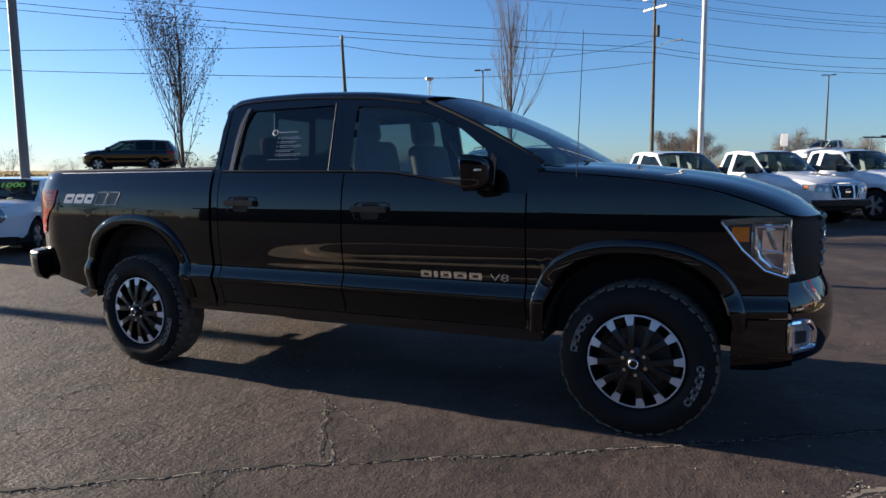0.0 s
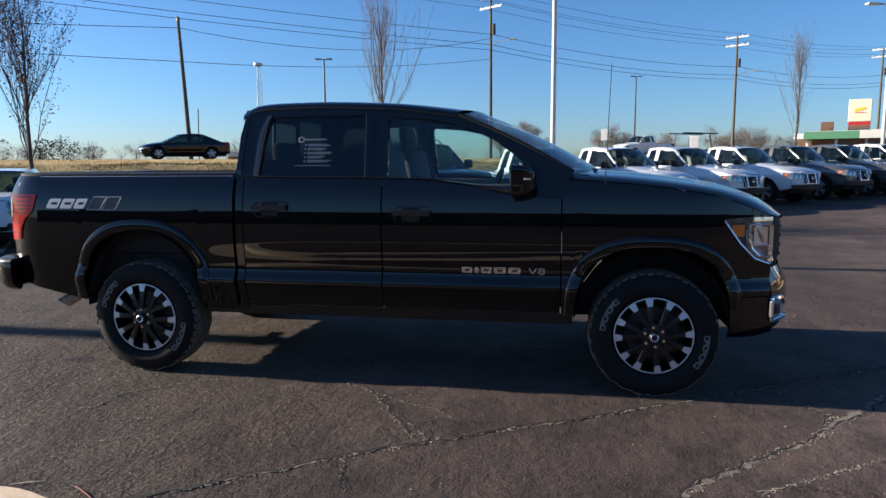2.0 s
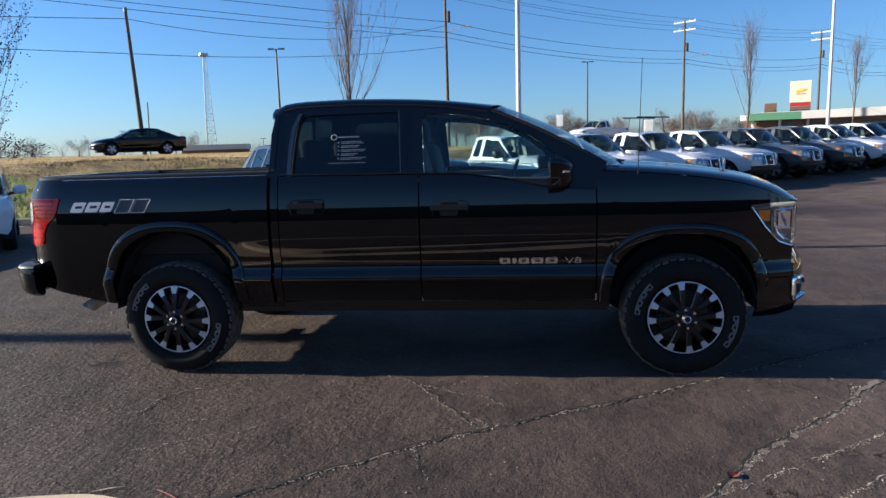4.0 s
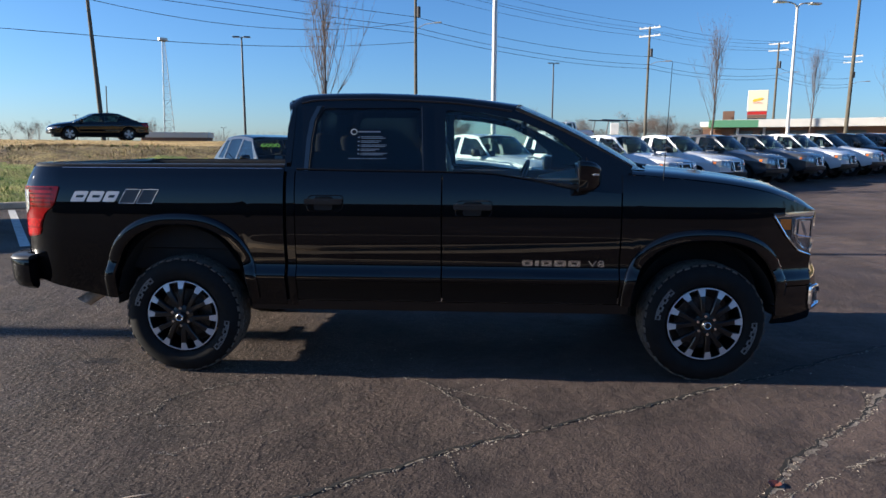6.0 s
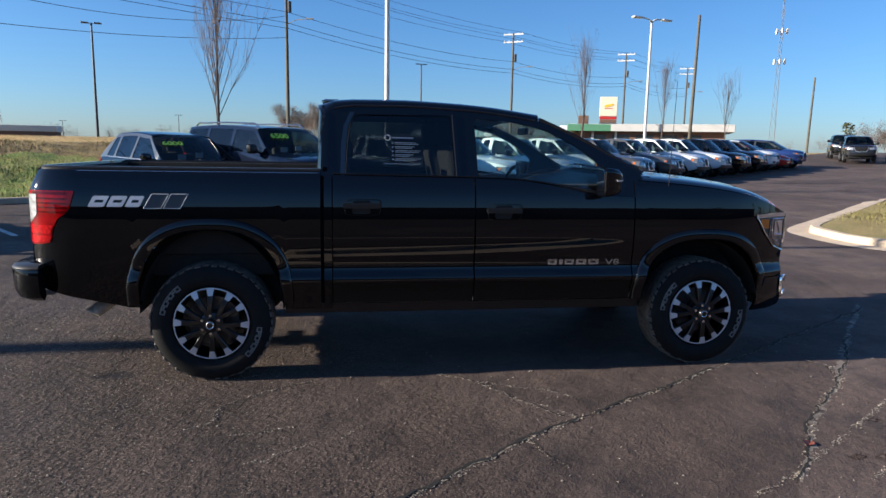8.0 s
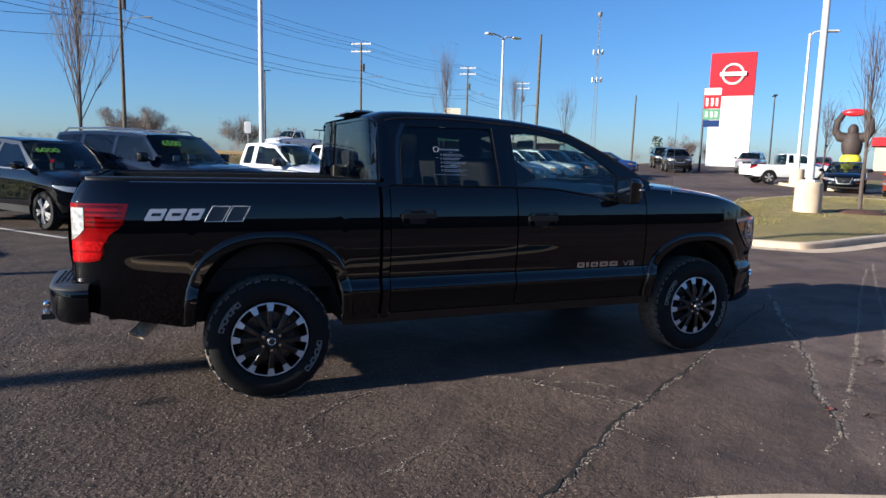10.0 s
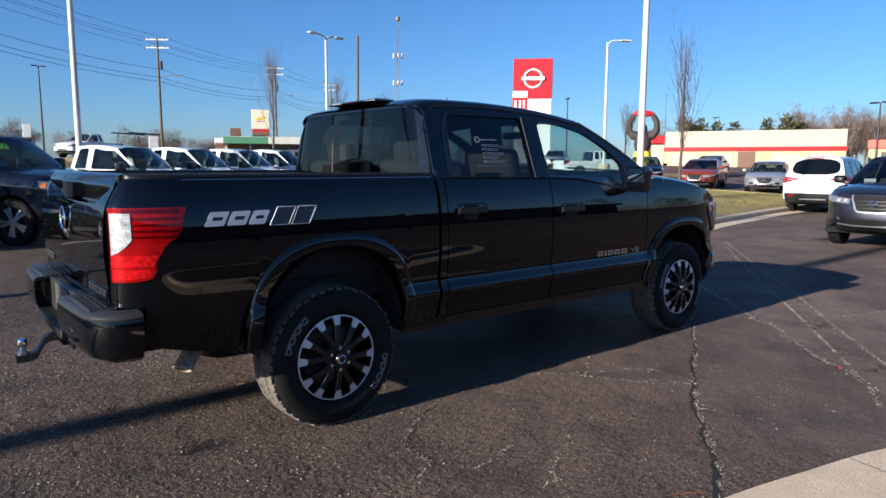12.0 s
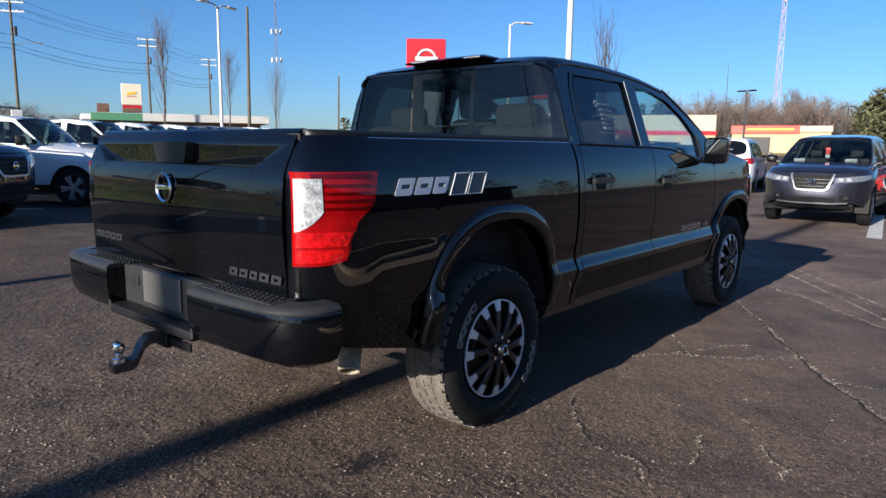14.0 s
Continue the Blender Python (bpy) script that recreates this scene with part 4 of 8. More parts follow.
part("bumper_middle", box((-2.965, -0.345, 0.625), (-2.90, 0.345, 0.815), 0.008), GREY_STEEL_AND_RIM, truck)
part("bumper_ledge", box((-3.046, -0.34, 0.585), (-2.93, 0.34, 0.632), 0.012, None, 2), PLASTIC, truck)
for s in (-1, 1):
    part("cut_wall", box((-3.045, s * 0.342 - 0.006, 0.60), (-2.92, s * 0.342 + 0.006, 0.808), 0.004), GREY_STEEL_AND_RIM, truck)
part("number_plate", box((-2.974, -0.155, 0.660), (-2.968, 0.155, 0.808), 0.002), material("bare grey plate", (0.085, 0.083, 0.076), 0.5, vary=0.1), truck, "blank pale grey plate")
part("socket", box((-2.975, 0.20, 0.725), (-2.962, 0.25, 0.775), 0.004), LAMP_DARK, truck)
hitch = part("tow_hitch", box((-3.00, -0.035, 0.495), (-2.6, 0.035, 0.565), 0.006), UNDER, truck)
part("receiver_collar", box((-2.99, -0.05, 0.48), (-2.955, 0.05, 0.58), 0.006), UNDER, hitch)
part("ball_mount", loft([[(x, y, z + h) for y, h in ((-0.028, -0.02), (0.028, -0.02), (0.028, 0.02), (-0.028, 0.02))] for x, z in ((-2.98, 0.53), (-3.045, 0.53), (-3.075, 0.512), (-3.11, 0.445), (-3.135, 0.432), (-3.21, 0.432))], True, True), STEEL, hitch)
part("tow_ball", lathe([(0.0, 0.0), (0.03, 0.0), (0.03, 0.02), (0.015, 0.024), (0.015, 0.04), (0.024, 0.048), (0.030, 0.066), (0.024, 0.086), (0.0, 0.094)], 20, "z"), CHROME, hitch).matrix_basis = pose(-3.175, 0, 0.450)
part("chain_bracket", box((-2.97, -0.20, 0.49), (-2.955, 0.20, 0.53), 0.004), UNDER, hitch)
pipe_line = [(-1.9, -0.55, 0.60), (-2.30, -0.60, 0.575), (-2.46, -0.64, 0.535), (-2.50, -0.655, 0.515)]
ex = part("exhaust_pipe", tube(pipe_line, 0.034, 16, False), UNDER, truck)
tip_a, tip_b = Vector((-2.485, -0.648, 0.522)), Vector((-2.58, -0.735, 0.450))
tip_dir = (tip_b - tip_a).normalized()
tip_u = tip_dir.cross(Vector((0, 0, 1))).normalized()
tip_v = tip_dir.cross(tip_u)
rings = []
for r, k in ((0.036, 0.0), (0.046, 0.02), (0.047, 1.0), (0.041, 1.0), (0.038, 0.1)):
    ring = []
    for q in range(24):
        c, d = math.cos(2 * math.pi * q / 24), math.sin(2 * math.pi * q / 24)
        # slash-cut end, longer on top
        reach = (tip_b - tip_a).length * k + (-0.022 * d if k == 1.0 else 0)
        ring.append(tip_a + tip_dir * reach + (tip_u * c + tip_v * d) * r)
    rings.append(ring)
part("pipe_tip", loft([[*r, r[0]] for r in rings]), EXHAUST, ex, "sunlit tapered steel tail pipe tip")

# underbody
part("chassis", box((-2.75, -0.50, 0.50), (2.2, -0.40, 0.62), 0.01), UNDER, truck)
part("chassis", box((-2.75, 0.40, 0.50), (2.2, 0.50, 0.62), 0.01), UNDER, truck)
part("floor_pan", box((-1.03, -0.86, 0.56), (1.30, 0.86, 0.66), 0.02), UNDER, truck)
part("engine_bay", box((1.28, -0.58, 0.46), (2.40, 0.58, 1.12), 0.03), UNDER, truck)
part("bed_underside", box((-2.86, -0.74, 0.70), (-1.1, 0.74, 0.86), 0.01), UNDER, truck)
part("rear_axle", tube([(-1.775, -0.70, 0.405), (-1.775, -0.16, 0.405), (-1.775, -0.12, 0.405), (-1.775, 0.12, 0.405), (-1.775, 0.16, 0.405), (-1.775, 0.70, 0.405)], [0.055, 0.055, 0.13, 0.13, 0.055, 0.055], 14), UNDER, truck)
part("front_axle", tube([(1.775, -0.7, 0.405), (1.775, 0.7, 0.405)], 0.045, 10), UNDER, truck)
part("drive_shaft", tube([(-1.75, 0, 0.44), (0.6, 0, 0.55)], 0.045, 10), UNDER, truck)
part("fuel_tank", box((-0.9, -0.40, 0.42), (0.5, -0.05, 0.6), 0.04), UNDER, truck)
part("spare_wheel", lathe([(0.15, -0.1), (0.36, -0.11), (0.39, -0.05), (0.39, 0.05), (0.36, 0.11), (0.15, 0.1)], 28, "z", True), RUBBER, truck).matrix_basis = pose(-2.42, 0.1, 0.66)

# cabin
for s in (-1, 1):
    seat = part("front_seat", box((0.05, s * 0.40 - 0.25, 0.92), (0.55, s * 0.40 + 0.25, 1.06), 0.05, None, 3), SEAT_CLOTH, truck)
    part("seat_back", box((-0.06, -0.24, -0.02), (0.08, 0.24, 0.60), 0.055, pose(0.02, s * 0.40, 1.02, 0, -12, 0), 3), SEAT_CLOTH, seat)
    part("headrest", box((-0.05, -0.135, 0.0), (0.05, 0.135, 0.20), 0.045, pose(-0.12, s * 0.40, 1.61, 0, -8, 0), 3), SEAT_CLOTH, seat)
    part("rear_headrest", box((-0.05, -0.14, 0.0), (0.05, 0.14, 0.16), 0.04, pose(-0.86, s * 0.42, 1.50, 0, -8, 0), 3), SEAT_CLOTH, truck)
    part("door_card", box((-0.95, s * 0.80 - 0.02, 0.62), (1.15, s * 0.80 + 0.02, 1.36), 0.01), TRIM_GREY, truck)
part("rear_bench", box((-0.80, -0.72, 0.92), (-0.35, 0.72, 1.06), 0.05, None, 3), SEAT_CLOTH, truck)
part("bench_back", box((-0.07, -0.72, 0.0), (0.07, 0.72, 0.52), 0.05, pose(-0.82, 0, 1.02, 0, -12, 0), 3), SEAT_CLOTH, truck)
part("dashboard", loft([[(0.80, y, 1.05), (0.76, y, 1.20), (0.82, y, 1.31), (1.0, y, 1.35), (1.28, y, 1.40), (1.30, y, 1.05)] for y in (-0.78, -0.6, 0.0, 0.6, 0.78)], True, True), TRIM_GREY, truck)
wheel_ring = [Vector((0.19 * math.cos(a) * 0.35, 0.19 * math.sin(a), 0.19 * math.cos(a) * 0.94)) + Vector((0.62, 0.40, 1.27)) for a in [2 * math.pi * i / 24 for i in range(25)]]
sw = part("steering_wheel", tube(wheel_ring, 0.016, 8, False), PLASTIC, truck)
part("wheel_boss", tube([(0.62, 0.40, 1.27), (0.74, 0.40, 1.21)], 0.055, 10), PLASTIC, sw)
part("wheel_spoke", tube([(0.62, 0.22, 1.27), (0.63, 0.40, 1.265), (0.62, 0.58, 1.27)], 0.018, 6), PLASTIC, sw)
part("rear_view_mirror", box((0.60, -0.12, 1.72), (0.63, 0.12, 1.78), 0.01), PLASTIC, truck)

# notice on the rear side window: plain bars of its size
zw = lambda b: -(glass_y(b) - 0.010)
part("notice", lathe([(0.019, 0), (0.022, 0.001), (0.019, 0.002), (0.017, 0.001), (0.019, 0)], 20, "y"), STICKER, truck).matrix_basis = pose(-0.585, zw(1.665) - 0.001, 1.665, -19, 0, 0)
rows_n = [(-0.555, 0.150, 1.665, 0.008)]
for i, (w1, w2) in enumerate(((0.145, 0.165), (0.135, 0.12), (0.175, 0.165), (0.125, 0.10), (0.18, 0.15))):
    z = 1.632 - 0.0275 * i
    rows_n += [(-0.535, w1, z, 0.0042), (-0.535, w2, z - 0.010, 0.0042), (-0.556, 0.010, z - 0.004, 0.009)]
rows_n.append((-0.62, 0.26, 1.487, 0.003))
for a, wd, z, h in rows_n:
    part("notice_line", box((a, zw(z) - 0.0012, z - h / 2), (a + wd, zw(z), z + h / 2), 0, None), STICKER, truck, smooth=False)


# ---- wheels ----
def truck_wheel(parent, x, y, turn):
    """An all-terrain tyre with white letter bars on a black alloy with machined tips."""
    out = -1 if y < 0 else 1
    hub = part("wheel", lathe([(0.0, -0.014), (0.05, -0.014), (0.078, -0.004), (0.085, 0.06), (0.0, 0.08)], 24, "y"), DARK_ALLOY, parent, "black alloy wheel with machined tips on an all-terrain tyre")
    hub.matrix_basis = pose(x, y, 0.405, 0, turn, 0 if out < 0 else 180)
    prof = [(0.246, 0.03), (0.262, 0.004), (0.285, -0.010), (0.325, -0.014), (0.365, -0.004), (0.388, 0.014), (0.398, 0.030), (0.403, 0.045), (0.403, 0.12), (0.403, 0.225), (0.396, 0.242), (0.36, 0.27), (0.29, 0.28), (0.246, 0.25)]
    bm = lathe(prof, 96, "y", True)
    for face in bm.faces:
        mid = face.calc_center_median()
        face.material_index = 1 if math.hypot(mid.x, mid.z) > 0.399 else 0
    part("tyre", bm, [RUBBER, DUSTY_RUBBER], hub)
    # tread blocks round the tyre
    bm = bmesh.new()
    for row, (u0, u1, shift) in enumerate(((0.018, 0.070, 0.0), (0.078, 0.122, 0.5), (0.130, 0.172, 0.0), (0.180, 0.232, 0.5))):
        for i in range(46):
            a = 2 * math.pi * (i + shift) / 46
            d = 2 * math.pi / 46 * 0.36
            ring = []
            sk = 0.05 if row % 2 else -0.05
            for rr, shrink in ((0.398, 1.0), (0.4075, 0.86)):
                ring.append([(rr * math.cos(a + q * d * shrink + sk * (u - u0) / 0.05), u, rr * math.sin(a + q * d * shrink + sk * (u - u0) / 0.05)) for q, u in ((-1, u0), (1, u0), (1, u1), (-1, u1))])
            if row in (0, 3):
                # shoulder lugs reach down the sidewall
                edge = 0 if row == 0 else 1
                for rg, rr in zip(ring, (0.398, 0.4075)):
                    for k in ((0, 1) if edge == 0 else (2, 3)):
                        p = Vector(rg[k])
                        f = (rr - 0.006 - (0.006 if i % 2 else 0)) / rr
                        rg[k] = (p.x * f, p.y + (-0.006 if edge == 0 else 0.006), p.z * f)
            add_loft(bm, ring, True, True)
    part("tread", bm, DUSTY_RUBBER, hub, "", False)
    # letter bars on the sidewall
    for centre, count in ((math.radians(147), 7), (math.radians(-25), 7)):
        for i in range(count):
            a = centre - (i - (count - 1) / 2) * 0.098 * (1 if math.sin(centre) > 0 else -1)
            bm = bmesh.new()
            r0, r1, w = 0.300, 0.336, 0.036
            for (ra, rb, wa, wb) in ((r0, r1, -0.5, -0.28), (r0, r0 + 0.010, -0.5, 0.5), (r1 - 0.010, r1, -0.5, 0.5), (r0, r1, 0.30, 0.5)) if i % 2 == 0 else ((r0, r1, -0.5, -0.26), (r0 + 0.013, r0 + 0.023, -0.5, 0.5), (r1 - 0.010, r1, -0.5, 0.5)):
                rings = []
                for u in (-0.0125, -0.0165):
                    rings.append([(rr * math.cos(a + t * w / 0.318), u, rr * math.sin(a + t * w / 0.318)) for rr, t in ((ra, wa), (ra, wb), (rb, wb), (rb, wa))])
                add_loft(bm, rings, True, True)
            part("sidewall_mark", bm, LETTER, hub, "", False)
    rim = part("rim", lathe([(0.246, 0.01), (0.238, 0.006), (0.236, 0.03), (0.222, 0.06), (0.215, 0.16), (0.06, 0.17)], 64, "y"), DARK_ALLOY, hub)
    part("rim_lip", lathe([(0.2375, 0.004), (0.239, -0.001), (0.2455, 0.0), (0.247, 0.006), (0.244, 0.012), (0.2375, 0.008)], 64, "y", True), ALLOY, hub)
    part("brake_disc", lathe([(0.07, 0.10), (0.17, 0.10), (0.17, 0.12), (0.07, 0.12)], 32, "y", True), STEEL, hub)
    for i in range(6):
        for k in (-1, 1):
            a = 2 * math.pi * i / 6 + k * radians(13.5) + radians(90 + 13.5)
            ca, sa = math.cos(a), math.sin(a)
            tx, tz = -sa, ca
            at = lambda r, t, u: (r * ca + t * tx, u, r * sa + t * tz)
            rings = []
            for r, w, u in ((0.055, 0.018, -0.012), (0.11, 0.017, -0.020), (0.17, 0.0185, -0.012), (0.205, 0.021, -0.004), (0.238, 0.026, 0.004)):
                tl = -k * 0.012 * max(0, (0.17 - r) / 0.12)
                rings.append([at(r, tl - w, u + 0.035), at(r, tl - w, u + 0.006), at(r, tl - w * 0.7, u), at(r, tl + w * 0.7, u), at(r, tl + w, u + 0.006), at(r, tl + w, u + 0.035)])
            part("spoke", loft(rings, True, True), DARK_ALLOY, hub)
            rings = [[at(r, t * w, u + d) for t in (-1, 1) for d in ((-0.0035, 0.004) if t < 0 else (0.004, -0.0035))] for r, w, u in ((0.192, 0.0150, -0.0066), (0.214, 0.0195, -0.0022), (0.2385, 0.0245, 0.0034))]
            part("machined_tip", loft(rings, True, True), ALLOY, hub, "", False)
        a = 2 * math.pi * i / 6 + radians(90)
        part("lug_nut", tube([(0.062 * math.cos(a), -0.012, 0.062 * math.sin(a)), (0.062 * math.cos(a), -0.034, 0.062 * math.sin(a))], 0.010, 6), CHROME, hub)
    part("hub_cap", lathe([(0.0, -0.052), (0.028, -0.050), (0.034, -0.042), (0.036, -0.02)], 24, "y"), SATIN, hub)
    part("hub_emblem", lathe([(0.018, -0.053), (0.022, -0.055), (0.026, -0.052), (0.022, -0.049), (0.018, -0.053)], 24, "y"), SATIN_CHROME, hub)
    return hub


truck_wheel(truck, -1.775, -0.915, 0)
truck_wheel(truck, 1.775, -0.905, -8)
truck_wheel(truck, -1.775, 0.915, 20)
truck_wheel(truck, 1.775, 0.905, 40)


# the body is 2.02 m wide, with its middle line at y = 0.078: spread it out from the near side
def widened(y):
    return y + 0.156 * min(1.0, max(0.0, (y + 0.70) / 1.40))


for piece in list(truck.children):
    if piece.matrix_basis.translation.length > 1e-6 or piece.type != "MESH":
        piece.location.y = widened(piece.location.y)
        continue
    for v in piece.data.vertices:
        v.co.y = widened(v.co.y)
    for small in piece.children:
        if small.matrix_basis.translation.length > 1e-6:
            small.location.y = widened(small.location.y)
        else:
            for v in small.data.vertices:
                v.co.y = widened(v.co.y)


# ---- ground ----
HX, HY = 0.613, -0.790          # the way the parked row faces
RX, RY = 0.790, 0.613           # the way the row runs
KERB = 14.3                     # the bank's kerb lies this far behind, against the way the row faces


def ramp(v):
    return 0.5 * (v + math.sqrt(v * v + 1))


def lot_z(x, y):
    """The lot rises gently away from the truck, most of all towards the row, and once more far off."""
    side = min(1.0, max(0.0, (y - 4) / 16))
    return 0.0145 * ramp(x - 6) * side * side * (3 - 2 * side) + 0.0125 * ramp(y - 2) + min(0.5, 0.02 * ramp(0.35 * x + 0.94 * y - 42))


def back_of(x, y):
    return -(x * HX + y * HY) - KERB


def ground_z(x, y):
    d = back_of(x, y)
    z = lot_z(x, y)
    if d > 0:
        t = min(d / 9.0, 1.0)
        t = t * t * (3 - 2 * t)
        bumps = (0.06 * noise.noise((x * 0.35, y * 0.35, 3.0)) + 0.09 * noise.noise((x * 1.0, y * 1.0, 9.0))) * min(1, d)
        rise = 1.40 + 0.30 * min(1.0, max(0.0, (d - 9) / 9))
        return z + (max(rise, z) - z) * t + 0.1 * min(1, d / 0.5) + bumps * (1 if d < 9 else 0)
    return z


def sheet(name, inside, step, x0, x1, y0, y1, dz, mat):
    """A terrain sheet over the squares for which inside() holds."""
    bm = bmesh.new()
    vs = {}

    def vert(i, j):
        if (i, j) not in vs:
            x, y = x0 + i * step, y0 + j * step
            vs[i, j] = bm.verts.new((x, y, ground_z(x, y) + dz))
        return vs[i, j]
    for i in range(int((x1 - x0) / step)):
        for j in range(int((y1 - y0) / step)):
            if inside(x0 + (i + 0.5) * step, y0 + (j + 0.5) * step):
                bm.faces.new((vert(i, j), vert(i + 1, j), vert(i + 1, j + 1), vert(i, j + 1)))
    return part(name, bm, mat, None, "", True, 180)


# the wide sheet: rings of ever larger squares out to the horizon
bm = bmesh.new()
ticks = sorted({*(-(60 * 1.5**k) for k in range(1, 10)), *(60 * 1.5**k for k in range(1, 10)), *[v for v in range(-60, 61, 2)]})
grid = [[bm.verts.new((x, y, ground_z(x, y) - 0.25 if abs(x) <= 60 and abs(y) <= 60 else min(ground_z(x, y), 1.5) - 0.10)) for y in ticks] for x in ticks]
for i in range(len(ticks) - 1):
    for j in range(len(ticks) - 1):
        bm.faces.new((grid[i][j], grid[i + 1][j], grid[i + 1][j + 1], grid[i][j + 1]))
tagged(part("ground", bm, GRASS, None, "", True, 180), "winter grass ground reaching the horizon", "ground", kind="structure")

# the lot follows the row's grid, so that its edge lies along the kerb
bm = bmesh.new()
rows = []
for d in [0.0, *(-0.5 * k for k in range(1, 40)), -24, -30, -40, -60, -90, -130]:
    row = []
    for r in [-150, -110, -80, -60, -50, -40, -30, *range(-25, 45), 48, 54, 62, 75]:
        x = r * RX - (KERB + d) * HX
        y = r * RY - (KERB + d) * HY
        row.append((x, y, lot_z(x, y)))
    rows.append(row)
add_loft(bm, rows)
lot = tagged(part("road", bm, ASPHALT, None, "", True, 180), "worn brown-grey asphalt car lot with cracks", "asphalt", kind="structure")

# grass bank in front of the upper road: green foot, brown scrub, then straw
BANK_GREEN = material("green winter turf", (0.17, 0.235, 0.03), 0.9, size=0.7, other=(0.30, 0.26, 0.06), fine=0.6, fine_size=0.05, bump=0.08, bump_size=0.06)
BANK_SCRUB = material("brown scrub turf", (0.15, 0.098, 0.038), 0.9, size=0.6, other=(0.34, 0.25, 0.075), fine=0.7, fine_size=0.06, bump=0.10, bump_size=0.07)
BANK_STRAW = material("pale straw turf", (0.55, 0.36, 0.125), 0.9, size=1.6, other=(0.33, 0.24, 0.08), fine=0.5, fine_size=0.05, bump=0.05, bump_size=0.06)


def bank_zone(x, y):
    d = back_of(x, y) + 2.2 * noise.noise((x * 0.22, y * 0.22, 5.0)) + 0.8 * noise.noise((x * 0.9, y * 0.9, 8.0))
    return 0 if d < 5.4 else 1 if d < 9.6 else 2


bm = bmesh.new()
add_loft(bm, [[(r * RX - (KERB + d) * HX, r * RY - (KERB + d) * HY, ground_z(r * RX - (KERB + d) * HX, r * RY - (KERB + d) * HY) + 0.03) for r in spread(-30, 60, 270)] for d in [0.16, *spread(0.4, 20.0, 60)]])
for face in bm.faces:
    mid = face.calc_center_median()
    face.material_index = bank_zone(mid.x, mid.y)
tagged(part("bank", bm, [BANK_GREEN, BANK_SCRUB, BANK_STRAW], None, "", True, 180), "rough winter grass bank, green below and straw above", "bank", kind="structure")
ROAD = material("far road", (0.10, 0.098, 0.095), 0.85, vary=0.1, size=3.0, fine=0.1, fine_size=0.05)
bm = bmesh.new()
add_loft(bm, [[(r * RX - (KERB + d) * HX, r * RY - (KERB + d) * HY, max(1.70, lot_z(r * RX - (KERB + d) * HX, r * RY - (KERB + d) * HY)) + z) for r in spread(-80, 110, 60)] for d, z in ((18.6, 0.09), (19.0, 0.13), (24, 0.17), (30.0, 0.11))])
tagged(part("road", bm, ROAD, None, "", True, 180), "pale grey road along the top of the bank", "road", kind="structure")


def rd(r, d):
    """A point r along the row and d behind the kerb."""
    return r * RX - (KERB + d) * HX, r * RY - (KERB + d) * HY


def kerb_run(name, pts, width, height, label, closed=False):
    """A concrete kerb with a rounded top along points on the ground."""
    rings = []
    n = len(pts)
    for i in range(n):
        a = Vector(pts[(i - 1) % n] if closed or i else pts[i])
        b = Vector(pts[(i + 1) % n] if closed or i < n - 1 else pts[i])
        t = (b - a).normalized()
        nx, ny = -t.y, t.x
        x, y = pts[i]
        z = lot_z(x, y)
        rings.append([(x + nx * o, y + ny * o, z + h) for o, h in ((0, -0.08), (0, height * 0.8), (0.03, height), (width, height), (width, -0.08))])
    if closed:
        rings.append(rings[0])
    return tagged(part(name, loft(rings, True, not closed), CONCRETE), label, "kerb", kind="structure")


kerb_run("kerb", [rd(r, 0) for r in spread(-30, 60, 90)], 0.16, 0.14, "pale concrete kerb at the foot of the grass bank")


def smooth_loop(pts, n=6):
    """A closed curve through points."""
    k = len(pts)
    out = []
    for i in range(k):
        p0, p1, p2, p3 = (Vector(pts[(i + j) % k]) for j in (-1, 0, 1, 2))
        for q in range(n):
            t = q / n
            v = 0.5 * (2 * p1 + (p2 - p0) * t + (2 * p0 - 5 * p1 + 4 * p2 - p3) * t * t + (3 * p1 - p0 - 3 * p2 + p3) * t**3)
            out.append((v.x, v.y))
    return out


def shrink(pts, d):
    """The loop moved inwards by d; the loop runs anticlockwise."""
    k = len(pts)
    out = []
    for i in range(k):
        t = (Vector(pts[(i + 1) % k]) - Vector(pts[i - 1])).normalized()
        out.append((pts[i][0] - t.y * d, pts[i][1] + t.x * d))
    return out


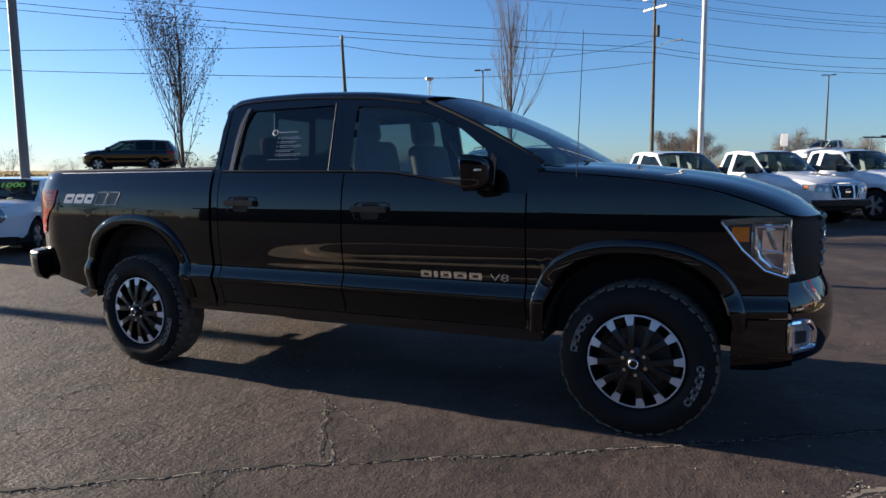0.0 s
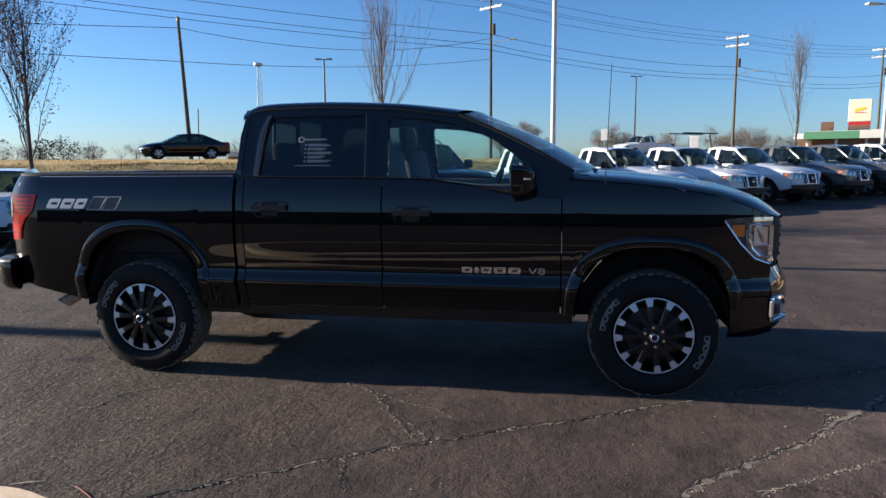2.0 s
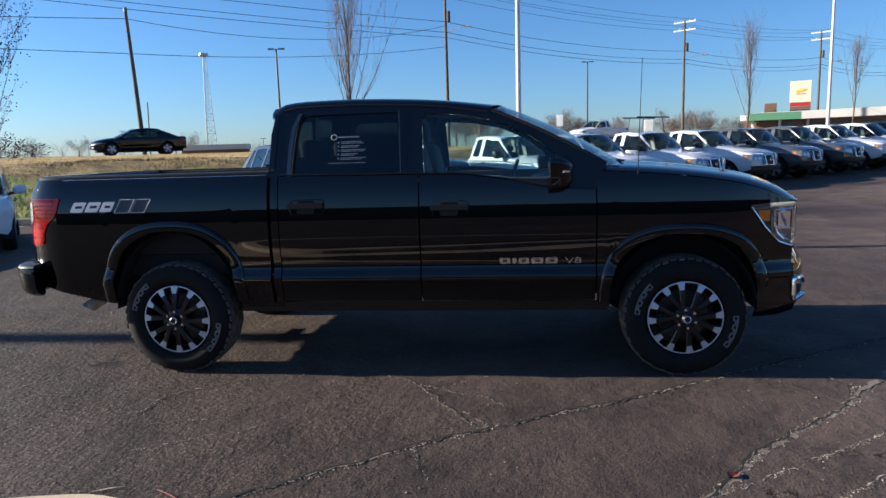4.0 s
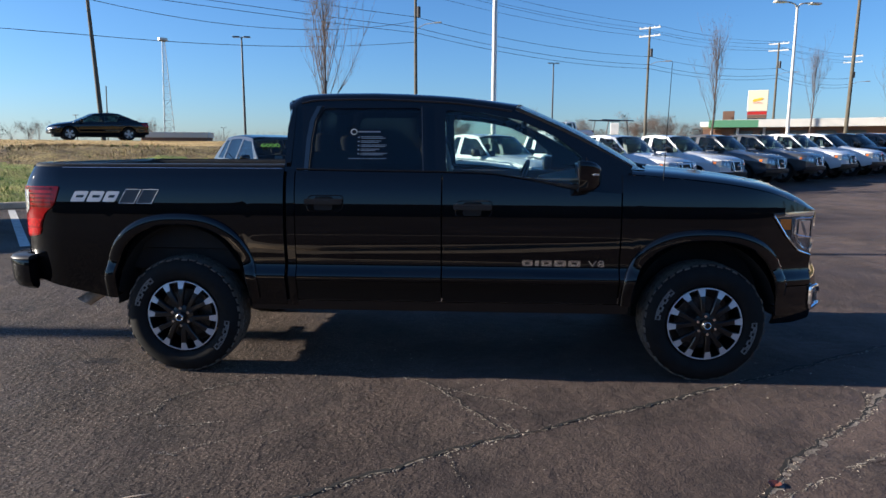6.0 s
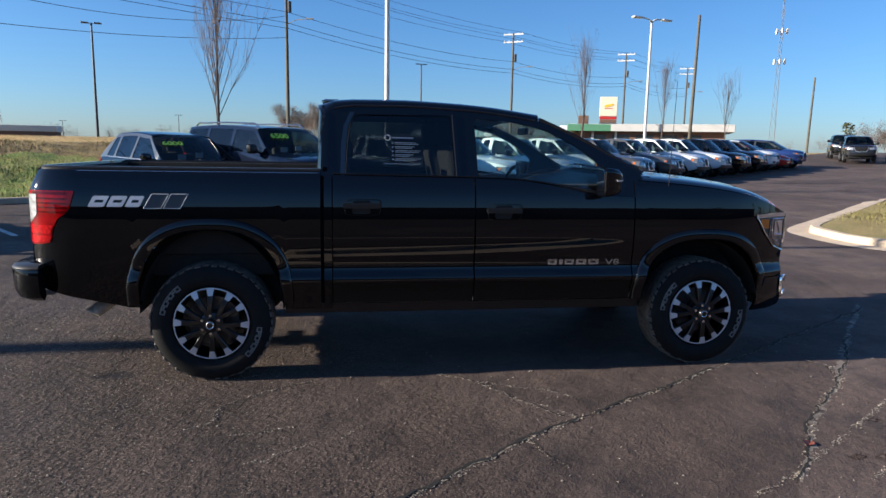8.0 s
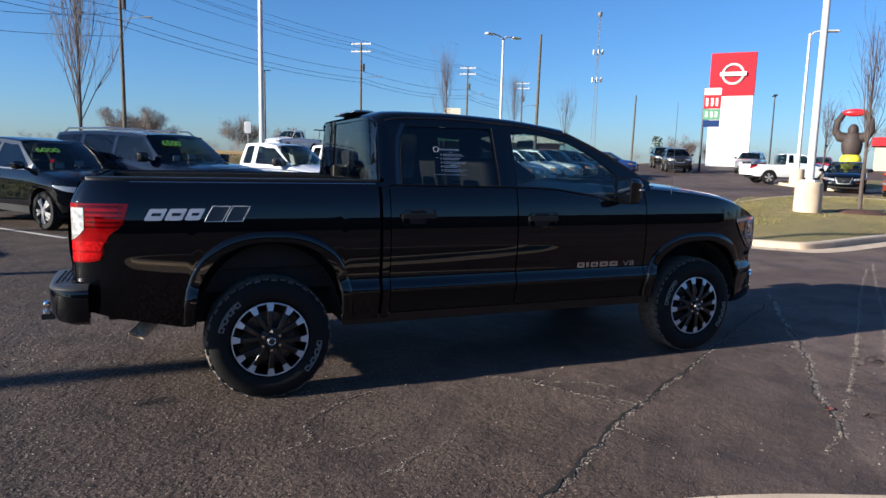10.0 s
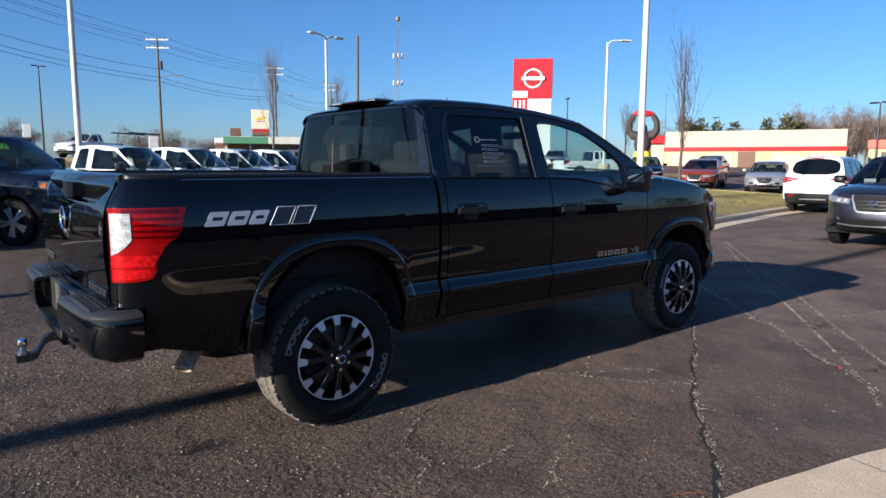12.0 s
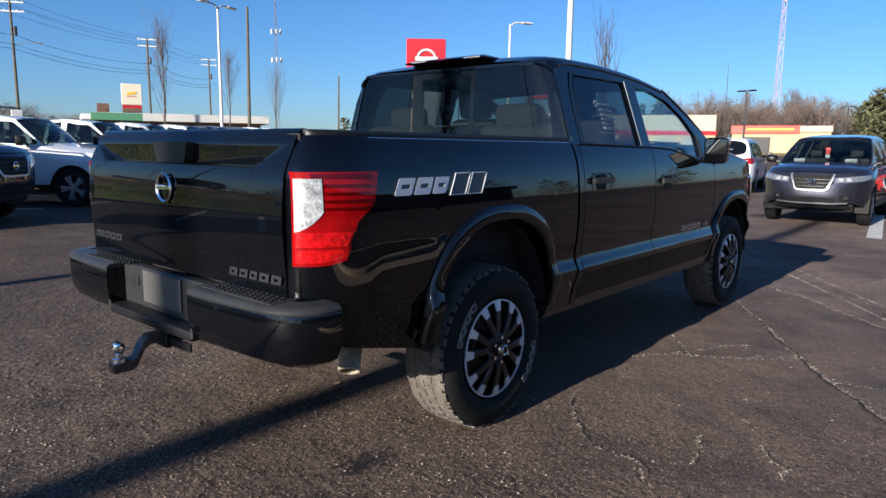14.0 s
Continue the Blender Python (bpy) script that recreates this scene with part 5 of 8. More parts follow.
def island(pts, gutter, label, mound=0.12, fill=None):
    """A raised lawn with a concrete kerb and gutter round it."""
    rings = []
    for d, h in ((0.0, 0.008), (gutter, 0.014), (gutter + 0.01, 0.11), (gutter + 0.04, 0.135), (gutter + 0.18, 0.135), (gutter + 0.185, 0.10)):
        loop = shrink(pts, d)
        rings.append([(x, y, lot_z(x, y) + h) for x, y in loop])
    for r in rings:
        r.append(r[0])
    tagged(part("kerb", loft(rings), CONCRETE), "pale concrete kerb and gutter round " + label, "kerb", kind="structure")
    inner = shrink(pts, gutter + 0.17)
    # joints across the gutter and kerb
    bm = bmesh.new()
    a_loop, b_loop = shrink(pts, 0.0), shrink(pts, gutter)
    for i in range(0, len(pts), 9):
        (ax, ay), (bx, by) = a_loop[i], b_loop[i]
        t = Vector((ax - bx, ay - by)).normalized() * 0.0025
        add_loft(bm, [[(x - t.y, y + t.x, lot_z(x, y) + h), (x + t.y, y - t.x, lot_z(x, y) + h)] for x, y, h in ((ax, ay, 0.012), (bx, by, 0.018))])
    tagged(part("kerb", bm, CRACK, None, "", False), "dark joints in the concrete gutter round " + label, "joint", kind="structure")
    c = Vector((sum(x for x, _ in inner) / len(inner), sum(y for _, y in inner) / len(inner)))
    bm = bmesh.new()
    rings = []
    for k, h in ((0.0, 0.12), (0.06, 0.15), (0.25, 0.15 + mound * 0.6), (0.6, 0.15 + mound), (0.97, 0.15 + mound)):
        ring = [(x + (c.x - x) * k, y + (c.y - y) * k) for x, y in inner]
        ring = [(x, y, lot_z(x, y) + h) for x, y in ring]
        rings.append(ring + [ring[0]])
    add_loft(bm, rings)
    tagged(part("lawn" if fill is None else "mulch_bed", bm, fill or LAWN), ("short patchy lawn on " if fill is None else "assumed dark mulch on ") + label, "lawn" if fill is None else "mulch", kind="structure")


island(smooth_loop([(8.17, 6.87), (7.72, 5.75), (7.75, 4.70), (8.30, 3.85), (9.27, 3.41), (12.37, 4.03), (16.4, 4.66), (24, 6.0), (26, 11), (22, 15), (15.44, 12.66), (13.97, 11.73), (10.36, 8.74)]), 0.40, "a lot island")
island(smooth_loop([(28, 17), (34, 18), (40, 22), (36, 26), (30, 23)]), 0.25, "a far lot island")
# this island's inside is unseen: mulch assumed, dark to quiet reflections in the doors
island(smooth_loop([(-2.3, -2.95), (-3.0, -3.9), (-3.3, -5.0), (-2.4, -6.0), (1.0, -6.2), (3.0, -5.4), (2.2, -3.95), (0.6, -3.12), (-0.4, -2.84), (-0.95, -2.73), (-1.45, -2.64)]), 0.42, "the near island", 0.03, material("assumed dark mulch", (0.05, 0.03, 0.022), 0.95, vary=0.3, size=0.1, fine=0.4, fine_size=0.02, bump=0.02, bump_size=0.03))


def ribbon(pts, wide, seed, z=0.004, aside=0.0, broken=0.0):
    """A jagged strip along points; aside: how far it lies to one side; broken: the share left out."""
    rnd = random.Random(seed)
    line = []
    for a, b in zip(pts, pts[1:]):
        n = max(2, int(math.dist(a, b) / 0.03))
        line += [(a[0] + (b[0] - a[0]) * i / n, a[1] + (b[1] - a[1]) * i / n) for i in range(n)]
    line.append(pts[-1])
    drifts, d = [], 0.0
    walk_rnd = random.Random(len(line))
    for _ in line:
        d = 0.80 * d + walk_rnd.uniform(-0.012, 0.012)
        drifts.append(d)
    bm = bmesh.new()
    run = []
    for i, (x, y) in enumerate(line):
        a, b = line[max(i - 1, 0)], line[min(i + 1, len(line) - 1)]
        t = Vector((b[0] - a[0], b[1] - a[1])).normalized()
        w = wide * rnd.uniform(0.15, 1.0) * min(1, 0.3 + i / 8, 0.3 + (len(line) - 1 - i) / 8)
        o = drifts[i] + aside
        run.append([(x - t.y * (o + s * w), y + t.x * (o + s * w), lot_z(x, y) + z) for s in (-1, 1)])
        if broken and rnd.random() < broken:
            if len(run) > 1:
                add_loft(bm, run)
            run = []
    if len(run) > 1:
        add_loft(bm, run)
    return bm


def chips(pts, amount, seed, aside):
    """Small pale stones scattered along one side of a crack."""
    rnd = random.Random(seed)
    bm = bmesh.new()
    for a, b in zip(pts, pts[1:]):
        span = math.dist(a, b)
        tx, ty = (b[0] - a[0]) / span, (b[1] - a[1]) / span
        for _ in range(int(span * 330 * amount)):
            t = rnd.random()
            if noise.noise((a[0] + (b[0] - a[0]) * t * 3, a[1] * 3 + t * 5, seed)) < rnd.uniform(-0.7, 0.25):
                continue
            o = aside + rnd.gauss(0, 0.010 * min(1.6, amount))
            x, y = a[0] + (b[0] - a[0]) * t - ty * o, a[1] + (b[1] - a[1]) * t + tx * o
            r = 0.0015 + 0.006 * rnd.random() ** 3
            z, turn = lot_z(x, y) + 0.002, rnd.uniform(0, 6)
            ring = [bm.verts.new((x + r * rnd.uniform(0.6, 1.5) * math.cos(turn + q * 1.57), y + r * rnd.uniform(0.6, 1.5) * math.sin(turn + q * 1.57), z)) for q in range(4)]
            tip = bm.verts.new((x, y, z + r * rnd.uniform(0.4, 0.9)))
            for q in range(4):
                bm.faces.new((ring[q], ring[(q + 1) % 4], tip))
    return bm


CRACKS = [
    # points, half-width, and how much pale grit lies along it
    ([(-1.6, -3.1), (-0.93, -2.73), (-0.63, -2.6), (0.07, -2.08), (0.46, -1.81), (1.2, -1.40), (1.95, -0.94), (2.9, -0.35), (4.5, 0.6)], 0.013, 1.1),
    ([(-0.24, -0.92), (-0.10, -1.00), (0.02, -1.13), (0.19, -1.42), (0.46, -1.81)], 0.006, 0.8),
    ([(0.13, -2.06), (0.18, -2.27), (0.25, -2.40)], 0.006, 0.5),
    ([(0.02, -1.10), (0.27, -1.24), (0.45, -1.30), (0.60, -1.45)], 0.0025, 0.8),
    ([(0.02, -1.23), (0.22, -1.10), (0.45, -0.93)], 0.003, 0.4),
    ([(0.34, -1.57), (0.50, -1.80)], 0.0, 0.7),
    ([(1.3, -2.7), (1.536, -2.44), (1.9, -2.0), (2.3, -1.63), (2.5, -1.48), (3.0, -0.92), (3.58, -0.3)], 0.009, 1.5),
    ([(2.5, -1.48), (2.66, -1.25), (2.77, -1.06), (2.68, -0.91)], 0.006, 0.8),
    ([(-1.05, -0.97), (-1.25, -1.07), (-1.57, -1.31), (-1.64, -1.41), (-1.64, -1.62), (-1.75, -1.70), (-1.84, -1.75)], 0.006, 0.7),
    ([(-1.18, -1.74), (-1.36, -1.81), (-1.53, -1.83)], 0.004, 0.9),
    ([(-0.78, -1.76), (-0.91, -1.94)], 0.002, 0.7),
    ([(-1.07, -1.99), (-1.24, -2.07), (-1.29, -2.17), (-1.43, -2.15)], 0.003, 1.1),
    ([(-4.28, 1.49), (-4.02, 0.56), (-3.96, 0.1)], 0.007, 0.3),
    ([(-3.3, -0.35), (-3.34, -0.7), (-3.42, -0.98)], 0.006, 0.25),
    ([(-3.1, -0.93), (-3.15, -1.16), (-3.19, -1.28)], 0.006, 0.2),
    ([(-2.97, -0.17), (-2.72, -0.07), (-2.58, 0.03)], 0.007, 0.4),
    ([(-2.63, -1.03), (-2.69, -1.11)], 0.004, 0.2),
    ([(-2.21, -1.22), (-2.3, -1.37)], 0.005, 0.2),
    # old joint lines with pale edges
    ([(1.0, -2.78), (1.37, -2.60), (2.1, -2.12), (3.1, -1.45), (5.6, 0.3), (8, 1.9)], 0.0, 1.1),
    ([(1.7, -2.72), (2.17, -2.40), (3.2, -1.65), (4.6, -0.7), (6.5, 0.7), (9, 2.5)], 0.0, 1.2),
    ([(3.3, -1.55), (4.6, -1.9), (7.5, -2.1)], 0.004, 0.8),
]
tagged(part("joint", ribbon([(1.3, -2.66), (1.9, -1.96), (2.5, -1.42), (3.0, -0.88), (3.58, -0.26), (4.6, 0.84)], 0.034, 77, 0.0035, -0.035, 0.22), material("pale worn joint", (0.23, 0.195, 0.16), 0.9, vary=0.3, size=0.2, fine=0.3, fine_size=0.015), None, "", False), "pale worn joint between two asphalt panels", "joint", kind="structure")
# the old seam: a strip of paler asphalt between its two edge lines
edge_a, edge_b = (interp([(x, y) for x, y in line]) for line in (CRACKS[-3][0], CRACKS[-2][0]))
seam = loft([[(x, y, lot_z(x, y) + 0.0025) for y in spread(edge_b(x) + 0.01, edge_a(x) - 0.01, 3)] for x in spread(1.75, 8.0, 40)])
tagged(part("seam", seam, asphalt_material("patched pale asphalt", 1.9, 0.45), None, "", True), "paler strip of patched asphalt between two old joints", "asphalt", kind="structure")
for i, (pts, wide, grit) in enumerate(CRACKS):
    if grit:
        tagged(part("crack_grit", chips(pts, grit, 100 + i, -0.013 if wide else 0.0), CRACK_DUST, None, "", False), "pale grit along a crack in the asphalt", "crack", kind="structure")
    if grit > 0.6:
        tagged(part("crack_edge", ribbon(pts, max(0.003, wide * 0.38) if wide else 0.006, 500 + i, 0.0045, -0.006 - wide * 0.8 if wide else 0.0, 0.5), CRACK_DUST, None, "", False), "pale crumbled edge of a crack in the asphalt", "crack", kind="structure")
    if wide:
        tagged(part("crack", ribbon(pts, wide * (1.35 if wide > 0.008 else 0.85), 300 + i, 0.005), CRACK, None, "", False), "dark open crack in the asphalt", "crack", kind="structure")


# a newer, paler panel of asphalt in front of the truck, bounded by the long crack
bm = bmesh.new()
seam = [(-0.6, -12.0), (0.2, -6.0), (1.0, -3.1), (1.3, -2.7), (1.536, -2.44), (1.9, -2.0), (2.3, -1.63), (2.5, -1.48), (3.0, -0.92), (3.58, -0.3), (4.6, 0.8), (5.2, 2.2), (5.5, 4.0), (5.3, 6.0), (5.6, 8.5), (8.5, 12.5), (14, 18.5), (22, 26.0), (30, 33.0)]
add_loft(bm, [[(x + (44 - x) * t, y - 0.10 * (44 - x) * t * (1 - t), lot_z(x + (44 - x) * t, y - 0.10 * (44 - x) * t * (1 - t)) + 0.0025) for t in (0, 0.03, 0.08, 0.16, 0.25, 0.4, 0.6, 0.8, 1.0)] for x, y in seam])
tagged(part("road", bm, ASPHALT_PALE, None, "", True, 180), "newer paler asphalt panel beyond the long crack", "asphalt", kind="structure")


def line_on_lot(a, b, wide, label="white painted stall line"):
    a, b = Vector(a), Vector(b)
    n = max(2, int((b - a).length / 0.5))
    t = (b - a).normalized()
    rings = []
    for i in range(n + 1):
        p = a.lerp(b, i / n)
        rings.append([(p.x - t.y * s * wide / 2, p.y + t.x * s * wide / 2, lot_z(p.x - t.y * s * wide / 2, p.y + t.x * s * wide / 2) + 0.005) for s in (-1, 1)])
    tagged(part("stall_line", loft(rings), LINE_PAINT, None, "", False), label, "road marking", kind="structure")


for k in range(-5, 13):
    r0 = 7.08 + 2.707 * k
    line_on_lot(rd(r0, -0.5), rd(r0, -5.6), 0.10)
line_on_lot(rd(-20, -0.45), rd(-3, -0.45), 0.10, "white painted line along the kerb")
line_on_lot((-10.43, 9.37), (-6.68, 4.45), 0.14)
line_on_lot((8.3, -1.15), (24, 0.75), 0.22, "broad white painted line")


# grass blades on the bank and the lawns
def tufts(name, label, n, where, hmin, hmax, mats_, seed, zone=None):
    rnd = random.Random(seed)
    verts, faces, idx = [], [], []
    for _ in range(n):
        x, y, z = where(rnd)
        a = rnd.uniform(0, math.pi)
        h = (0.55 if zone and zone(x, y) == 2 else 1) * rnd.uniform(hmin, hmax) * (0.5 + 0.9 * max(0, noise.noise((x * 0.5, y * 0.5, 1.0)) + 0.5))
        w = h * rnd.uniform(0.10, 0.22)
        lx, ly = rnd.uniform(-0.4, 0.4) * h, rnd.uniform(-0.4, 0.4) * h
        i = len(verts)
        verts += [(x - w * math.cos(a), y - w * math.sin(a), z - 0.02), (x + w * math.cos(a), y + w * math.sin(a), z - 0.02), (x + lx, y + ly, z + h)]
        faces.append((i, i + 1, i + 2))
        idx.append(zone(x, y) if zone and rnd.random() < 0.8 else 0 if noise.noise((x * 0.35, y * 0.35, 7.0)) + rnd.uniform(-0.25, 0.25) > -0.05 else 1)
    me = bpy.data.meshes.new(name)
    me.from_pydata(verts, [], faces)
    for mm in mats_:
        me.materials.append(mm)
    me.polygons.foreach_set("material_index", idx)
    tagged(new(name, me), label, "grass", kind="stuff")


STRAW = material("straw grass blades", (0.55, 0.37, 0.13), 0.8, vary=0.25, size=0.8)
SCRUB = material("brown scrub blades", (0.22, 0.145, 0.055), 0.8, vary=0.3, size=0.8)
GREEN = material("green grass blades", (0.18, 0.25, 0.04), 0.8, vary=0.3, size=0.8)


TURF = material("short winter turf blades", (0.23, 0.20, 0.06), 0.8, vary=0.3, size=0.8)


def on_bank(rnd):
    r, d = rnd.uniform(-16, 26), 0.3 + 18.0 * rnd.random() ** 1.3
    x, y = rd(r, d)
    return x, y, ground_z(x, y) + 0.03


def on_island(rnd):
    while True:
        x, y = rnd.uniform(8.8, 24), rnd.uniform(4.2, 13)
        if y > 4.5 + 0.15 * max(0, x - 11) and y < 6.5 + (x - 8.8) * 0.80:
            return x, y, lot_z(x, y) + 0.16 + 0.10 * min(1, (y - 4.2) / 2)


tufts("grass", "dry tan and green grass on the bank", 90000, on_bank, 0.03, 0.10, (GREEN, SCRUB, STRAW), 21, bank_zone)
tufts("grass", "short tan and green grass on the island", 30000, on_island, 0.02, 0.045, (TURF, TURF), 22)


# loose stones and scraps
def gravel():
    rnd = random.Random(31)
    verts, faces = [], []
    for _ in range(9000):
        x, y = (rnd.uniform(-4.6, 4.5), rnd.uniform(-3.6, 2.0)) if rnd.random() < 0.3 else (rnd.uniform(-5.2, -2.0), rnd.uniform(-2.6, 1.4))
        if noise.noise((x * 1.3, y * 1.3, 2.0)) < rnd.uniform(-0.5, 0.4):
            continue
        r = 0.0022 + 0.007 * rnd.random() ** 5
        z = lot_z(x, y) + 0.003
        i = len(verts)
        a0 = rnd.uniform(0, 6)
        for k in range(4):
            verts.append((x + r * rnd.uniform(0.6, 1.4) * math.cos(a0 + k * 1.57), y + r * rnd.uniform(0.6, 1.4) * math.sin(a0 + k * 1.57), z))
        verts.append((x, y, z + r * rnd.uniform(0.6, 1.1)))
        faces += [(i + k, i + (k + 1) % 4, i + 4) for k in range(4)]
    me = bpy.data.meshes.new("gravel")
    me.from_pydata(verts, [], faces)
    me.materials.append(material("pale loose stone", (0.27, 0.24, 0.19), 0.9, vary=0.3, size=0.3))
    tagged(new("gravel", me), "loose pale stones on the asphalt", "gravel", kind="stuff")


gravel()
LEAF_RED = material("fallen red-brown leaf", (0.25, 0.07, 0.045), 0.7, vary=0.3, size=0.02)


def scrap(name, label, x, y, length, wide, yaw, mat, z0=0.0):
    """A curled leaf or a twig lying on the ground."""
    rings = []
    for t in spread(0, 1, 6):
        w = wide * math.sin(math.pi * (0.08 + 0.86 * t))
        rings.append([((t - 0.5) * length, k * w, 0.004 + 0.35 * wide * abs(k) + 0.02 * length * math.sin(math.pi * t)) for k in (-1, 0, 1)])
    ob = part(name, loft(rings), mat)
    ob.matrix_basis = pose(x, y, lot_z(x, y) + z0, 0, 0, yaw)
    return tagged(ob, label, name)


scrap("leaf", "fallen red-brown leaf on the asphalt", 1.66, -2.30, 0.07, 0.03, 40, LEAF_RED)
scrap("leaf", "small pale scrap on the asphalt", -1.94, 0.11, 0.06, 0.02, 10, CONCRETE)
scrap("twig", "thin brown twig by the kerb", -0.95, -2.62, 0.20, 0.006, 150, LEAF_RED)
scrap("twig", "thin pale twig by the kerb", -1.28, -2.58, 0.16, 0.006, 25, CONCRETE)


# ---- other vehicles ----
TOP_PROFILES = {
    # heights along the car from the rear (0) to the nose (1): belt line; then roof corners
    "pickup": dict(length=5.2, width=1.85, wheel=0.375, base=3.2, front=0.93, sill=0.42, bed=True,
                   belt=[(0, 1.12), (0.38, 1.12), (0.40, 1.20), (0.70, 1.18), (0.76, 1.12), (0.93, 1.03), (1, 0.92)],
                   cab=[(0.385, 1.20), (0.72, 1.17), (0.598, 1.70), (0.405, 1.73)], windows=[(0.408, 0.468), (0.492, 0.69)], roof=1.78),
    "suv": dict(length=4.9, width=1.86, wheel=0.37, base=2.85, front=0.92, sill=0.36, bed=False,
                belt=[(0, 0.98), (0.02, 1.12), (0.70, 1.13), (0.76, 1.13), (0.90, 1.07), (0.96, 1.00), (1, 0.90)],
                cab=[(0.015, 1.12), (0.775, 1.10), (0.585, 1.63), (0.10, 1.66)], windows=[(0.09, 0.22), (0.24, 0.42), (0.44, 0.69)], roof=1.76),
    "boxy": dict(length=5.25, width=2.02, wheel=0.40, base=3.08, front=0.95, sill=0.42, bed=False,
                 belt=[(0, 1.06), (0.015, 1.28), (0.70, 1.29), (0.73, 1.27), (0.93, 1.19), (1, 0.98)],
                 cab=[(0.012, 1.28), (0.735, 1.26), (0.60, 1.84), (0.05, 1.86)], windows=[(0.06, 0.22), (0.24, 0.43), (0.45, 0.68)], roof=1.94),
    "crossover": dict(length=4.75, width=1.92, wheel=0.365, base=2.83, front=0.95, sill=0.33, bed=False,
                      belt=[(0, 0.90), (0.02, 1.12), (0.68, 1.10), (0.74, 1.09), (0.90, 0.99), (1, 0.80)],
                      cab=[(0.02, 1.12), (0.765, 1.08), (0.56, 1.64), (0.17, 1.65)], windows=[(0.12, 0.22), (0.24, 0.42), (0.44, 0.68)], roof=1.73),
    "sedan": dict(length=4.85, width=1.82, wheel=0.335, base=2.78, front=0.97, sill=0.26, bed=False,
                  belt=[(0, 0.80), (0.03, 0.98), (0.18, 0.98), (0.70, 0.92), (0.74, 0.91), (0.90, 0.80), (1, 0.62)],
                  cab=[(0.10, 0.99), (0.755, 0.90), (0.55, 1.37), (0.31, 1.39)], windows=[(0.26, 0.43), (0.45, 0.67)], roof=1.46),
    "hatch": dict(length=3.85, width=1.72, wheel=0.31, base=2.5, front=0.75, sill=0.25, bed=False,
                  belt=[(0, 0.75), (0.02, 0.95), (0.66, 0.93), (0.74, 0.94), (0.92, 0.90), (1, 0.74)],
                  cab=[(0.015, 0.95), (0.74, 0.92), (0.58, 1.34), (0.09, 1.36)], windows=[(0.07, 0.30), (0.33, 0.66)], roof=1.41),
}


